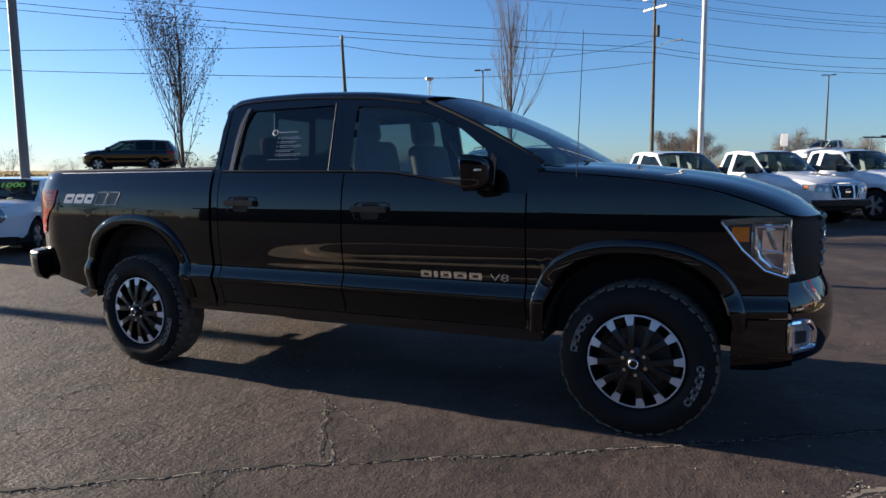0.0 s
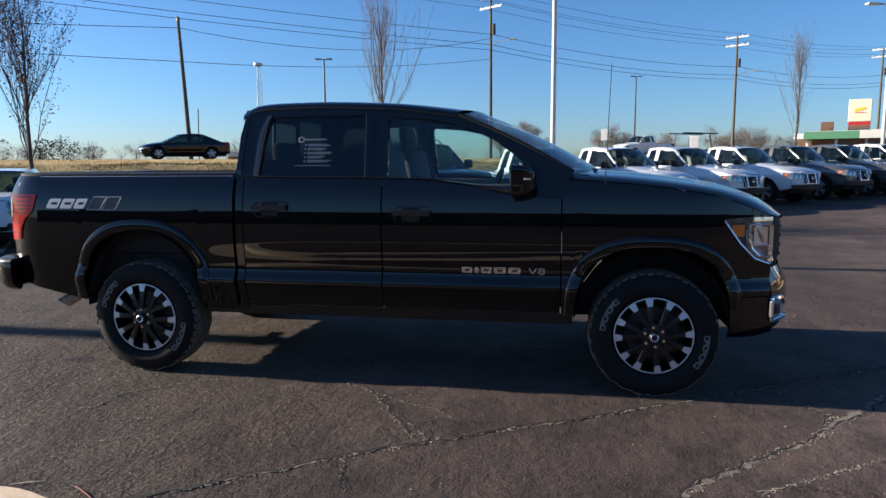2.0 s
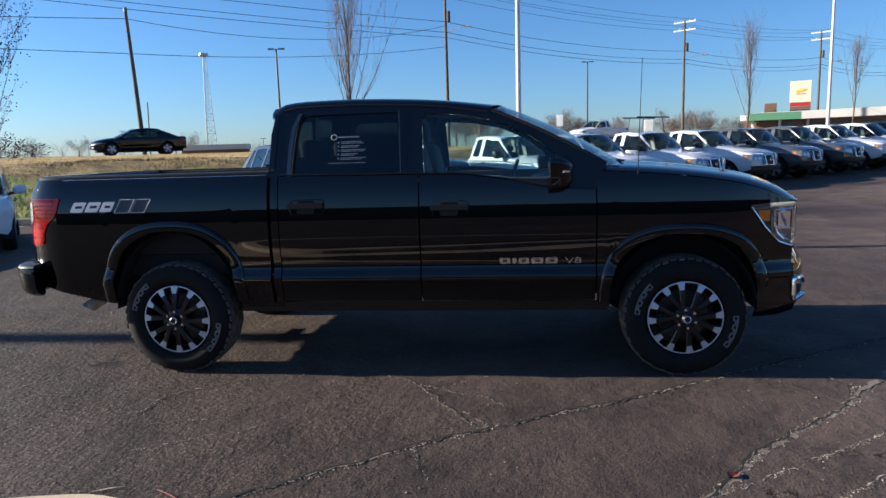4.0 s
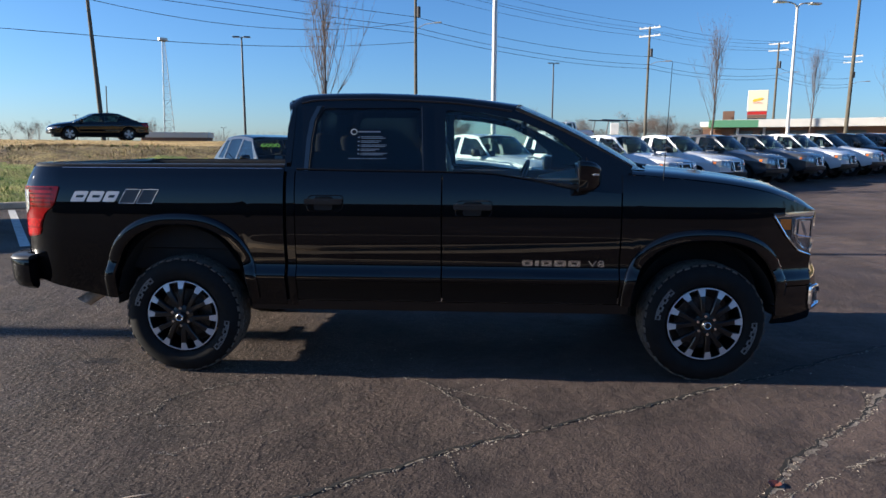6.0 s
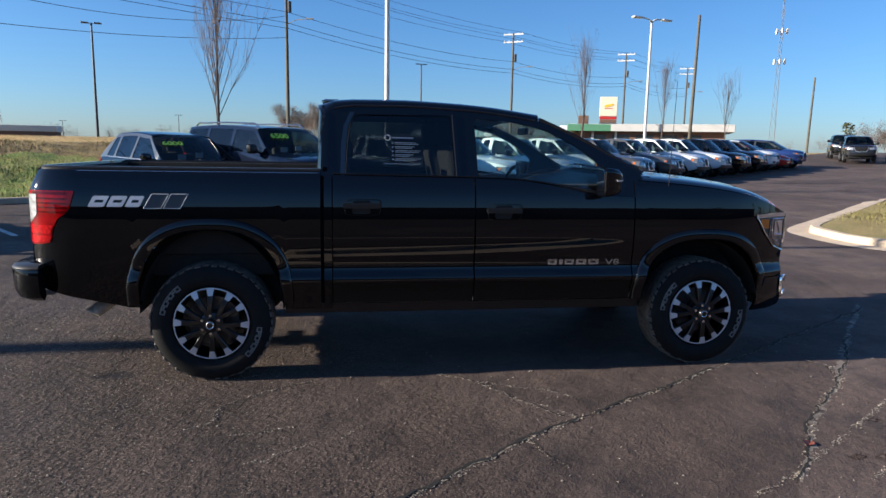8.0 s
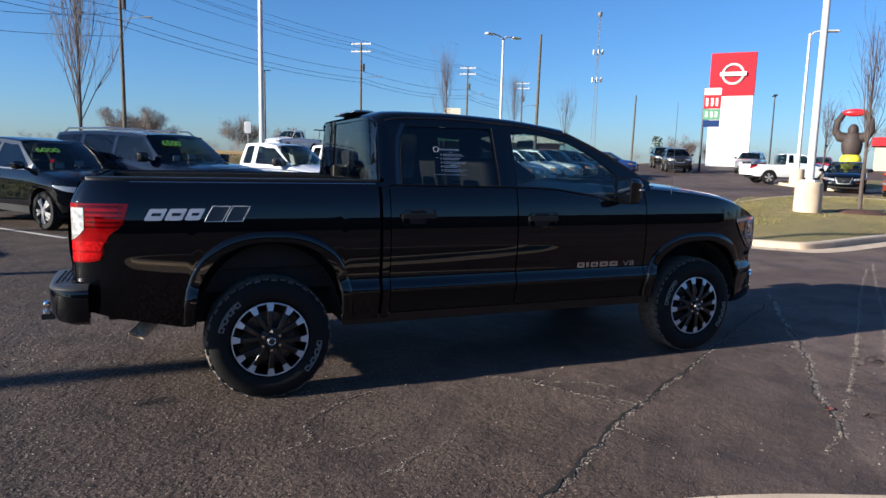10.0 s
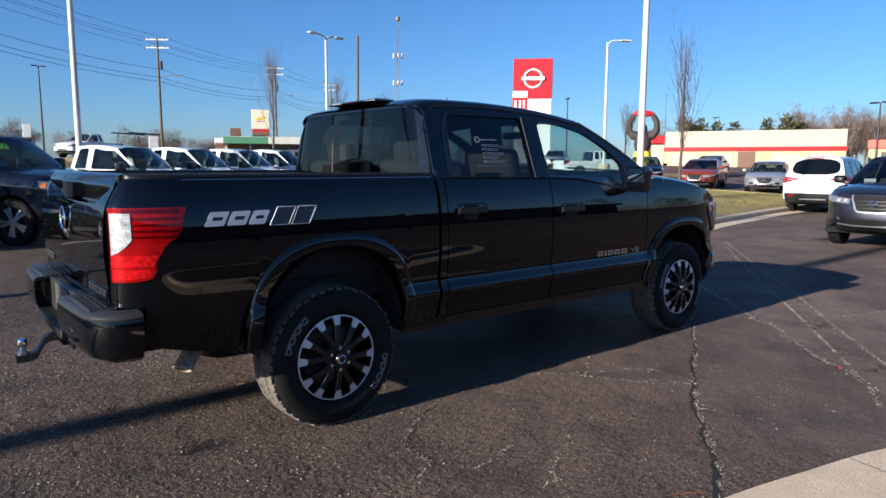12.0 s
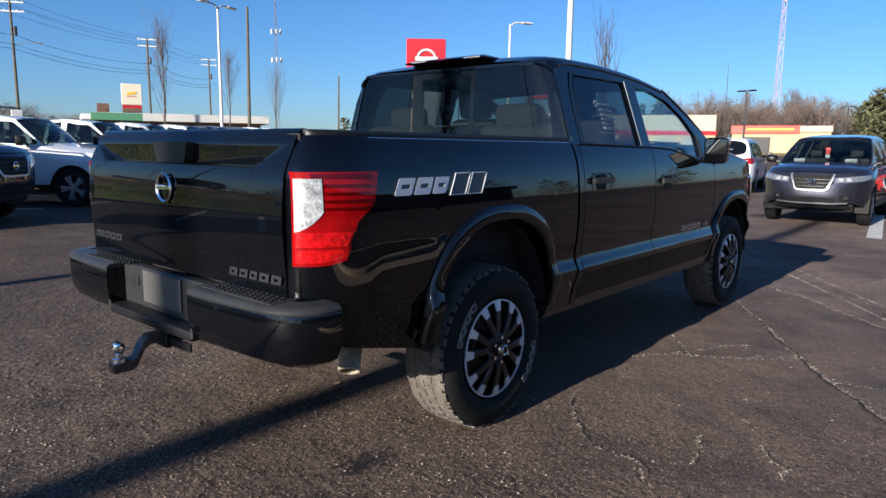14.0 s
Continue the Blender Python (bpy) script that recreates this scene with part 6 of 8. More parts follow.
def vehicle(kind, paint_mat, name, label, category, m, rim_mat=None, price="", grille=True, rack=False, lower=None, steel_bumper=False, mirror_mat=None, price_y=-0.42, hatch_door=False):
    """A parked car of a few plain types, nose along its own +x, standing on z = 0."""
    q = TOP_PROFILES[kind]
    L, Wd, R = q["length"], q["width"] / 2, q["wheel"]
    rim_mat = rim_mat or SILVER_ALLOY
    top = tagged(empty(name, m), label, category)
    X = lambda u: (u - 0.5) * L
    belt = smooth_interp([(X(u), z) for u, z in q["belt"]])
    fx = X(1) - q["front"]
    rx = fx - q["base"]
    arches = [arch(fx, R + 0.075, R * 0.75, R * 2 + 0.07, 2.2), arch(rx, R + 0.075, R * 0.75, R * 2 + 0.07, 2.2)]
    sill = q["sill"]
    c = q["cab"]
    (u0, z0), (u1, z1), (u2, z2), (u3, z3) = c
    round_f, round_r = (0.20, 0.10) if kind != "pickup" else (0.14, 0.02)
    xf, xr = X(1) - round_f, X(0) + round_r

    def low(x):
        for f in arches:
            a = f(x)
            if a:
                return max(a, sill)
        end = min(x - xr, xf - x)
        return sill + 0.09 * max(0, 1 - end / 0.40) ** 1.5

    def wid(x, z):
        end_f = max(0, (x - X(0.84)) / (xf - X(0.84)))
        end_r = max(0, (X(0.10) - x) / (X(0.10) - xr))
        t = min(1.0, max(0.0, (z - sill) / (belt(x) - sill + 1e-6)))
        hood = min(1, max(0, (x - X(u1)) / 0.3)) * (0.6 if kind in ("pickup", "boxy") else 1)
        bulge = 1 - 0.065 * (1 - min(1, t / 0.4)) ** 2 - (0.055 + 0.055 * hood) * max(0, (t - 0.70) / 0.30) ** 2.2
        crease = 0.012 * math.exp(-((t - 0.72) / 0.06) ** 2) - 0.010 * math.exp(-((t - 0.42) / 0.12) ** 2)
        return Wd * (bulge + crease) - (0.24 if kind not in ("pickup", "boxy") else 0.15) * Wd * end_f**2.4 - 0.12 * Wd * end_r**2.2

    xs = spread(xr, xf, 60)
    for s in (-1, 1):
        part("body_side", skin(xs, low, belt, 12, wid, s, 0.02), paint_mat, top)
        for f_x in (fx, rx):
            rings = [[(f_x - (R + 0.08 - rr) * math.cos(math.pi * i / 14), s * y, R * 0.7 + (R * 1.3 + 0.08 - rr) * math.sin(math.pi * i / 14)) for i in range(15)] for y, rr in ((wid(f_x, 0.6) - 0.02, 0), (0.45, 0), (0.42, 0.25))]
            part("wheel_well", loft(rings), UNDER, top)
        if lower:
            part("side_cladding", skin(spread(rx + R + 0.08, fx - R - 0.08, 8), lambda x: sill - 0.03, lambda x: sill + 0.10, 2, lambda x, z: wid(x, sill + 0.1) + 0.008, s), PLASTIC, top)
        part("door_seam", tube([(X(0.455), s * (wid(X(0.455), z) + 0.0005), z) for z in spread(sill + 0.05, belt(X(0.455)) - 0.01, 8)], 0.003, 4), LAMP_DARK, top)
        for hu in (0.30, 0.47) if not q["bed"] else (0.50,):
            zz = belt(X(hu)) - 0.14
            part("door_handle", box((X(hu), s * wid(X(hu), zz) - 0.012, zz), (X(hu) + 0.18, s * wid(X(hu), zz) + 0.025, zz + 0.032), 0.01), paint_mat if paint_mat is not WHITE_PAINT else PLASTIC, top)

    # ends: a face that bows outwards and rolls under
    def face_at(sg, k, z, off=0.0):
        xe = xf if sg > 0 else xr
        zl, zt = sill - 0.02, belt(xe)
        v = min(1, max(0, (z - zl) / (zt - zl)))
        bow = (round_f if sg > 0 else round_r) * (1 - abs(k) ** 2.6)
        roll = float(np.interp(v, (0, 0.12, 0.35, 0.6, 0.85, 1), (-0.06, 0.0, 0.03, 0.02, -0.01, -0.07 if sg > 0 else -0.03))) * (1 - abs(k) ** 4)
        return (xe + sg * (bow + roll + off), k * (wid(xe, z) + off * 0.4), z)

    for sg, nm in ((1, "front_end"), (-1, "rear_end")):
        xe = xf if sg > 0 else xr
        zl, zt = low(xe), belt(xe)
        part(nm, loft([[face_at(sg, k, zl + (zt - zl) * jj / 12) for jj in range(13)] for k in spread(-1, 1, 22)]), paint_mat, top)
    ch = X(u1) - 0.05
    def hood_at(t, k):
        sx = ch + (xf - ch) * t
        lead = (face_at(1, k, belt(xf))[0] - xf) * t + 0.16 * (1 - k * k) * (1 - t)
        crown = (0.055 if kind != "pickup" else 0.07) * (1 - abs(k) ** 3.0) * (1 - 0.75 * t**4)
        ridge = 0.010 * math.exp(-((abs(k) - 0.58) / 0.07) ** 2) * (1 - t**3)
        return (sx + lead, k * wid(sx, belt(sx)), belt(sx) + crown + ridge)
    part("hood", loft([[hood_at(t, k) for k in spread(-1, 1, 24)] for t in spread(0, 1, 14)]), paint_mat, top)
    if q["bed"]:
        x0, x1 = X(0), X(u0)
        part("bed", box((x0 + 0.04, -Wd + 0.13, 0.72), (x1 - 0.02, Wd - 0.13, 0.80)), LINER, top, smooth=False)
        for s in (-1, 1):
            part("bed_rail", box((x0 + 0.02, s * (Wd - 0.10) - 0.05, 1.03), (x1, s * (Wd - 0.10) + 0.05, 1.135), 0.01), PLASTIC, top)
        part("tailgate", box((x0 + 0.0, -Wd + 0.13, 0.66), (x0 + 0.05, Wd - 0.13, 1.13), 0.01), paint_mat, top)
    elif u0 > 0.03:
        tx = spread(xr, X(u0) + 0.05, 6)
        part("boot_lid", loft([[(x + (face_at(-1, k, belt(xr))[0] - xr) * (1 - t / 6), k * wid(x, belt(x)), belt(x) + 0.03 * (1 - abs(k) ** 3)) for k in spread(-1, 1, 12)] for t, x in enumerate(tx)]), paint_mat, top)
    # greenhouse: leaning sides that curl in towards the roof and taper to the ends
    lean = {"pickup": 0.22, "suv": 0.24, "boxy": 0.18, "crossover": 0.30, "sedan": 0.34, "hatch": 0.20}[kind]
    pillar = LAMP_DARK if kind in ("suv", "crossover") else paint_mat

    def gy(x, z):
        dz = max(0, z - z0)
        end = max(0, (x - X(0.5 * (u1 + u2) - 0.12)) / (X(u1) - X(0.5 * (u1 + u2) - 0.12)), (X(u3 + 0.08) - x) / (X(u3 + 0.08) - X(u0)))
        return Wd * 0.925 - lean * dz - 0.26 * dz * dz - 0.055 * Wd * min(1, end) ** 2
    front_at = lambda z: X(u1) + (X(u2) - X(u1)) * (z - z1) / (z2 - z1)
    back_at = lambda z: X(u0) + (X(u3) - X(u0)) * (z - z0) / (z3 - z0)
    top_z = lambda x: z3 + (z2 - z3) * (x - X(u3)) / (X(u2) - X(u3)) + 0.045 * math.sin(math.pi * min(1, max(0, (x - X(u3)) / (X(u2) - X(u3)))))
    zb = lambda u: belt(X(u)) - 0.01

    def fine(pts, step=0.10):
        out = []
        for a, b in zip(pts, pts[1:] + pts[:1]):
            n = max(1, int(math.dist(a, b) / step))
            out += [(a[0] + (b[0] - a[0]) * i / n, a[1] + (b[1] - a[1]) * i / n) for i in range(n)]
        return out
    for s in (-1, 1):
        roof_line = [(x, top_z(x)) for x in spread(X(u2), X(u3), 8)]
        outer = fine([(X(u0), zb(u0))] + [(X(u), zb(u)) for u in spread(u0, u1, 6)[1:]] + [(front_at(z2 - 0.03), z2 - 0.03)] + roof_line + [(back_at(z3 - 0.05) + 0.005, z3 - 0.05)])
        holes = []
        for a, b in q["windows"]:
            zt = lambda x: top_z(min(max(x, X(u3)), X(u2))) - 0.06
            za = lambda x: belt(x) + 0.03
            lim_f = lambda z: front_at(z) - 0.10
            lim_b = lambda z: back_at(z) + 0.10
            bl, br = max(X(a), lim_b(za(X(a)))), min(X(b), lim_f(za(X(b))))
            ztop = zt((bl + br) / 2)
            tl, tr = max(X(a) + 0.01, lim_b(ztop)), min(X(b) - 0.0, lim_f(ztop))
            if tr < bl + 0.1:
                tr = bl + 0.1
            pts = [(bl, za(bl)), (br, za(br))]
            if tr < br - 0.25:
                pts.append((br, min(za(br) + 0.05, ztop)))
            pts += [(tr, zt(tr)), (0.5 * (tl + tr), ztop), (tl, zt(tl))]
            holes.append(rounded(pts, 0.05, 3))
        side = part("window_frame", plate(outer, holes, lambda a, b: (a, s * gy(a, b), b), (0, -s * 0.03, 0)), pillar, top, smooth=False)
        for i, h in enumerate(holes):
            dark = kind in ("suv", "boxy", "crossover") and i < len(holes) - 1
            g = part("side_window", plate(h, [], lambda a, b: (a, s * (gy(a, b) - 0.008), b), (0, -s * 0.004, 0)), PRIVACY_GLASS if dark else CAR_GLASS, side, smooth=False)
            g.visible_shadow = False
        if lower is SATIN_CHROME:
            part("belt_trim", tube([(X(u), s * (gy(X(u), zb(u)) + 0.004), belt(X(u)) + 0.008) for u in spread(u0 + 0.06, u1 - 0.06, 10)], 0.008, 5), SATIN_CHROME, side)
        # mirror
        mx = X(u1) - 0.34
        tall = 0.105 if kind in ("pickup", "boxy") else 0.078
        oval = rounded([(-0.11, -tall), (0.11, -tall * 0.9), (0.12, tall), (-0.10, tall)], 0.05, 3)
        mir = part("mirror", loft([[(mx + dx, s * (Wd + 0.10 + a * k), belt(mx) + 0.10 + b * k) for a, b in oval] for dx, k in ((-0.055, 0.92), (-0.05, 1), (0.0, 0.98), (0.05, 0.8), (0.075, 0.45))], True, True), mirror_mat or (paint_mat if kind in ("sedan", "hatch", "crossover") else PLASTIC), top)
        part("mirror_arm", tube([(mx, s * (Wd - 0.10), belt(mx) + 0.02), (mx, s * (Wd + 0.04), belt(mx) + 0.06)], 0.03, 6), PLASTIC, mir)
    # roof: a rounded sheet down to the window frames, meeting the bowed screens
    rings = []
    for x in [X(u3) - 0.03, *spread(X(u3), X(u2), 12), X(u2) + 0.03]:
        xx = min(max(x, X(u3)), X(u2))
        e = top_z(xx) - (0.012 if x != xx else 0)
        y0 = gy(xx, e)
        t = (xx - X(u3)) / (X(u2) - X(u3))
        lift = (q["roof"] - max(z2, z3) - 0.03) * (0.75 + 0.25 * math.sin(math.pi * t))
        ring = []
        for u, k in ((1.006, -0.35), (1, 0), (0.975, 0.32), (0.93, 0.55), (0.85, 0.72), (0.65, 0.90), (0.35, 0.98), (0, 1)):
            dx = 0.13 * (1 - u * u) * t**4 - 0.07 * (1 - u * u) * (1 - t) ** 4
            ring.append((x + dx, -u * y0, e + lift * k - (0.03 * (1 - u * u) if x != xx else 0)))
        rings.append(ring + [(a, -b, d) for a, b, d in ring[-2::-1]])
    part("roof", loft(rings), paint_mat, top)

    def screen(nm, ua, za_, ub, zb_, sg, mat=CAR_GLASS, inset=None):
        rings = []
        for v in spread(0, 1, 6) if not inset else [inset[0] + (inset[1] - inset[0]) * (1 - math.cos(math.pi * i / 14)) / 2 for i in range(15)]:
            z = zb_ + (za_ - zb_) * v
            x = X(ub) + (X(ua) - X(ub)) * v
            bow = (0.13 + 0.05 * v) if sg > 0 else 0.07
            up = 0.035 * (1 - v) * (q["roof"] - max(z2, z3)) / 0.08
            reach, off = 1.0, 0.0
            if inset:
                w = (v - inset[0]) / (inset[1] - inset[0])
                reach, off = (0.93 - 0.10 * w) * max(0.0, 1 - abs(2 * w - 1) ** 3.5) ** 0.28 + 0.001, 0.006
            rings.append([(x + sg * (bow * (1 - k * k) + 0.02 * math.sin(math.pi * v) + off), k * (gy(x, z) - 0.02), z + up * (1 - k**4)) for k in spread(-reach, reach, 14)])
        gl = part(nm, loft(rings), mat, top)
        gl.visible_shadow = mat not in (CAR_GLASS, PRIVACY_GLASS)
        return gl
    ws = screen("windscreen", u1, belt(X(u1)), u2, z2, 1)
    rear_z = belt(X(u0)) + (0.0 if kind in ("sedan", "pickup") else 0.02)
    if hatch_door:
        # painted hatch with a rounded dark window, a high brake lamp and a seam
        screen("hatch_panel", u0, rear_z, u3, z3, -1, paint_mat)
        screen("rear_window", u0, rear_z, u3, z3, -1, BACKED_GLASS, (0.06, 0.88))
        zh = z3 + 0.018
        part("brake_lamp", box((X(u3) - 0.125, -0.16, zh), (X(u3) - 0.085, 0.16, zh + 0.03), 0.008), RED_LENS, top)
        part("rear_spoiler", loft([[(X(u3) + dx - 0.07 * (1 - k * k), k * 0.60, z3 + dz) for dx, dz in ((0.05, 0.075), (-0.07, 0.062), (-0.085, 0.048), (-0.04, 0.040))] for k in spread(-1, 1, 12)]), paint_mat, top)
    else:
        screen("rear_window", u0, rear_z, u3, z3, -1, CAR_GLASS if kind in ("sedan", "pickup", "hatch") else PRIVACY_GLASS)
    part("windscreen_band", loft([[(X(u2) + (X(u1) - X(u2)) * v + 0.13 * (1 - k * k) + 0.006, k * (gy(X(u2), z2) - 0.04), z2 - (z2 - z1) * v + 0.035 * (1 - k**4)) for k in spread(-1, 1, 10)] for v in (0.0, 0.09)]), LAMP_DARK, ws)
    for yy in (-0.25, 0.35):
        part("wiper", tube([(X(u1) + 0.12, yy, belt(X(u1)) + 0.05), (X(u1) - 0.02, yy + 0.22, belt(X(u1)) + 0.10), (X(u1) - 0.04, yy + 0.42, belt(X(u1)) + 0.11)], 0.007, 4), PLASTIC, ws)
    # cabin shapes seen through the glass
    cab_lo = sill + 0.05
    part("cabin_floor", box((X(u0) + 0.1, -Wd + 0.12, cab_lo), (X(u1) + 0.1, Wd - 0.12, cab_lo + 0.1)), UNDER, top, smooth=False)
    part("dashboard", box((X(u1) - 0.45, -Wd + 0.15, 0.6), (X(u1) + 0.02, Wd - 0.15, belt(X(u1)) - 0.03), 0.04), UNDER, top)
    rows_of = (1.25,) if kind == "pickup" else (1.25, 2.15)
    for s in (-1, 1):
        for back in rows_of:
            sx = X(u1) - back
            part("seat", box((-0.07, -0.25, 0), (0.07, 0.25, 0.60), 0.06, pose(sx, s * 0.38, belt(sx) - 0.46, 0, -14, 0), 3), CABIN_CLOTH, top)
            part("headrest", box((-0.05, -0.12, 0), (0.05, 0.12, 0.16), 0.05, pose(sx - 0.15, s * 0.38, belt(sx) + 0.15, 0, -8, 0), 3), CABIN_CLOTH, top)
    ring_pts = [Vector((X(u1) - 0.52 + 0.07 * math.cos(a), 0.38 + 0.18 * math.sin(a), belt(X(u1)) + 0.02 + 0.16 * math.cos(a))) for a in [2 * math.pi * i / 16 for i in range(17)]]
    part("steering_wheel", tube(ring_pts, 0.014, 6, False), PLASTIC, top)
    part("underbody", box((X(0) + 0.25, -Wd * 0.72, sill - 0.08), (X(1) - 0.25, Wd * 0.72, sill + 0.25), 0.03), UNDER, top)

    # face: lamps, grille, intakes laid on the bowed front
    def patch(nm, mat, parent, k0, k1, lo, hi, off, n=8, nz=3, sg=1):
        rings = []
        for k in spread(k0, k1, n):
            a, b = lo(k), hi(k)
            rings.append([face_at(sg, k, a, -0.015)] + [face_at(sg, k, a + (b - a) * i / nz, off) for i in range(nz + 1)] + [face_at(sg, k, b, -0.015)])
        return part(nm, loft(rings), mat, parent)

    def strip(nm, mat, parent, pts, wide, off):
        rings = []
        for i, (k, z) in enumerate(pts):
            a, b = pts[max(i - 1, 0)], pts[min(i + 1, len(pts) - 1)]
            d = Vector(((b[0] - a[0]) * Wd, b[1] - a[1])).normalized()
            nk, nz = -d.y / Wd * wide / 2, d.x * wide / 2
            rings.append([face_at(1, k + nk, z + nz, 0.0), face_at(1, k + nk * 0.8, z + nz * 0.8, off), face_at(1, k - nk * 0.8, z - nz * 0.8, off), face_at(1, k - nk, z - nz, 0.0)])
        return part(nm, loft(rings, True, True), mat, parent)
    fz = belt(xf)
    square = kind in ("pickup", "boxy")
    hl = fz - (0.10 if kind != "sedan" else 0.07)
    tall = 0.16 if square else 0.11
    for s in (-1, 1):
        rings = []
        for k in spread(0.55, 1.0, 6):
            w = (k - 0.55) / 0.45
            a, b = hl - tall * (0.75 - 0.25 * w), hl + tall * ((0.25 if square else 0.05) + 0.35 * w)
            rings.append([face_at(1, s * k, z, 0.010) for z in spread(a, b, 3)])
        for back, wa, wb in ((0.10, -0.35, 0.50), (0.22, -0.10, 0.58), (0.36 if not square else 0.25, 0.35, 0.62)):
            x = xf - back
            rings.append([(x, s * (wid(x, z) + 0.008), z) for z in spread(hl + tall * wa, hl + tall * wb, 3)])
        if kind == "hatch":
            disc = lambda r, off: [face_at(1, s * (0.70 + r * math.cos(2 * math.pi * i / 20) / Wd), hl - 0.03 + 1.1 * r * math.sin(2 * math.pi * i / 20), off) for i in range(20)]
            h = part("headlight", loft([disc(r, o) for r, o in ((0.118, 0.0), (0.112, 0.030), (0.07, 0.045), (0.005, 0.050))], True), CAR_LAMP, top, "round clear headlight in a chrome ring")
            part("lamp_ring", loft([disc(r, o) for r, o in ((0.134, 0.0), (0.130, 0.028), (0.114, 0.034), (0.110, 0.02))], True), CHROME, h)
            part("fog_hole", loft([[face_at(1, s * (0.60 + r * math.cos(2 * math.pi * i / 14) / Wd), sill + 0.17 + r * math.sin(2 * math.pi * i / 14), o) for i in range(14)] for r, o in ((0.07, 0.004), (0.06, 0.012), (0.004, 0.006))], True), LAMP_DARK, top)
            continue
        h = part("headlight", loft(rings), CAR_LAMP, top)
        for k in (0.66, 0.84):
            patch("lamp_core", CLEAR_LENS, h, s * (k - 0.05), s * (k + 0.05), lambda kk: hl - tall * 0.42, lambda kk: hl + tall * 0.08, 0.016, 3, 2)
        if lower is not SATIN_CHROME:
            part("amber_marker", loft([[(xf - bk, s * (wid(xf - bk, z) + 0.013), z) for z in (hl - tall * 0.15, hl + tall * 0.35)] for bk in (0.12, 0.2)]), AMBER_LENS, h)
        zt = belt(xr)
        if hatch_door:
            rings = [[face_at(-1, s * k, z, 0.014) for z in spread(zt - 0.06 - 0.13 * t, zt - 0.05 + 0.055 * t, 3)] for t, k in zip(spread(0, 1, 6), spread(0.50, 1.0, 6))]
            for back, wa, wb in ((0.08, 0.17, -0.005), (0.20, 0.13, -0.008), (0.32, 0.06, 0.0)):
                x = xr + back
                rings.append([(x, s * (wid(x, z) + 0.010), z) for z in spread(zt - wa, zt - wb, 3)])
            tail = part("tail_light", loft(rings), RED_LENS, top)
            patch("lamp_core", CLEAR_LENS, tail, s * 0.70, s * 0.90, lambda kk: zt - 0.085, lambda kk: zt - 0.06, 0.019, 4, 2, -1)
            patch("reflector", RED_LENS, top, s * 0.66, s * 0.86, lambda kk: sill + 0.17, lambda kk: sill + 0.215, 0.022, 4, 2, -1)
            continue
        rings = [[face_at(-1, s * k, z, 0.012) for z in spread(zt - 0.27 + 0.03 * i, zt - 0.05, 3)] for i, k in enumerate((1.0, 0.92, 0.82, 0.68, 0.60))][::-1]
        for back, wa, wb in ((0.08, 0.22, 0.03), (0.20, 0.17, 0.025), (0.34, 0.10, 0.03)):
            x = xr + back
            rings.append([(x, s * (wid(x, z) + 0.009), z) for z in spread(zt - wa, zt - wb, 3)])
        part("tail_light", loft(rings), RED_LENS, top)
        if not square:
            fog = patch("fog_hollow", PLASTIC, top, s * 0.66, s * 0.93, lambda kk: sill + 0.13, lambda kk: sill + 0.23, 0.006, 5, 2)
            patch("fog_lamp", SATIN_CHROME, fog, s * 0.76, s * 0.86, lambda kk: sill + 0.16, lambda kk: sill + 0.215, 0.014, 3, 2)
    if grille:
        gz0, gz1 = hl - (0.20 if not square else 0.22), hl + 0.05
        gr = patch("grille", RUBBER, top, -0.50, 0.50, lambda k: gz0 + (0.11 * max(0, abs(k) - 0.30) / 0.2 if not square else 0), lambda k: gz1, 0.012, 14, 3)
        for i in range(3):
            z = gz0 + 0.05 + (gz1 - gz0 - 0.06) * i / 3
            w = 0.32 + 0.15 * (i / 2)
            strip("grille_slat", PLASTIC, gr, [(k, z) for k in spread(-w, w, 6)], 0.012, 0.026)
        strip("grille_trim", TRIM_METAL, gr, [(-0.56, gz1 + 0.03), (-0.50, gz1 - 0.03), (-0.38, gz0 + 0.02), (-0.34, gz0 - 0.012), (-0.15, gz0 - 0.02), (0.15, gz0 - 0.02), (0.34, gz0 - 0.012), (0.38, gz0 + 0.02), (0.50, gz1 - 0.03), (0.56, gz1 + 0.03)], 0.038 if not q["bed"] else 0.035, 0.03)
        for k in (-0.27, 0.27) if q["bed"] else ():
            strip("grille_bar", SATIN_CHROME, gr, [(k * 1.15, gz1), (k, gz0)], 0.07, 0.03)
        em = part("front_emblem", lathe([(0.055, 0), (0.068, 0.008), (0.058, 0.014), (0.05, 0.006), (0.055, 0)], 18, "y"), CHROME, gr)
        nose = face_at(1, 0, (gz0 + gz1) / 2, 0.02)
        em.matrix_basis = pose(nose[0] + 0.012, 0, (gz0 + gz1) / 2, 0, 0, -90)
        part("emblem_bar", box((-0.08, -0.004, -0.014), (0.08, 0.014, 0.014), 0.003), CHROME, em)
    patch("lower_grille", RUBBER, top, -0.55, 0.55, lambda k: sill + 0.10, lambda k: sill + 0.20 - 0.05 * abs(k), 0.006, 12, 2)
    if lower:
        strip("lower_lip", TRIM_METAL if lower is SATIN_CHROME else lower, top, [(k, sill + 0.075 + 0.05 * max(0, abs(k) - 0.5)) for k in spread(-0.86, 0.86, 14)], 0.028, 0.016)
        patch("lower_cladding", PLASTIC, top, -0.97, 0.97, lambda k: sill - 0.015, lambda k: sill + 0.045, 0.008, 16, 2)
        patch("rear_cladding", PLASTIC, top, -0.97, 0.97, lambda k: sill, lambda k: sill + 0.20, 0.010, 16, 2, -1)
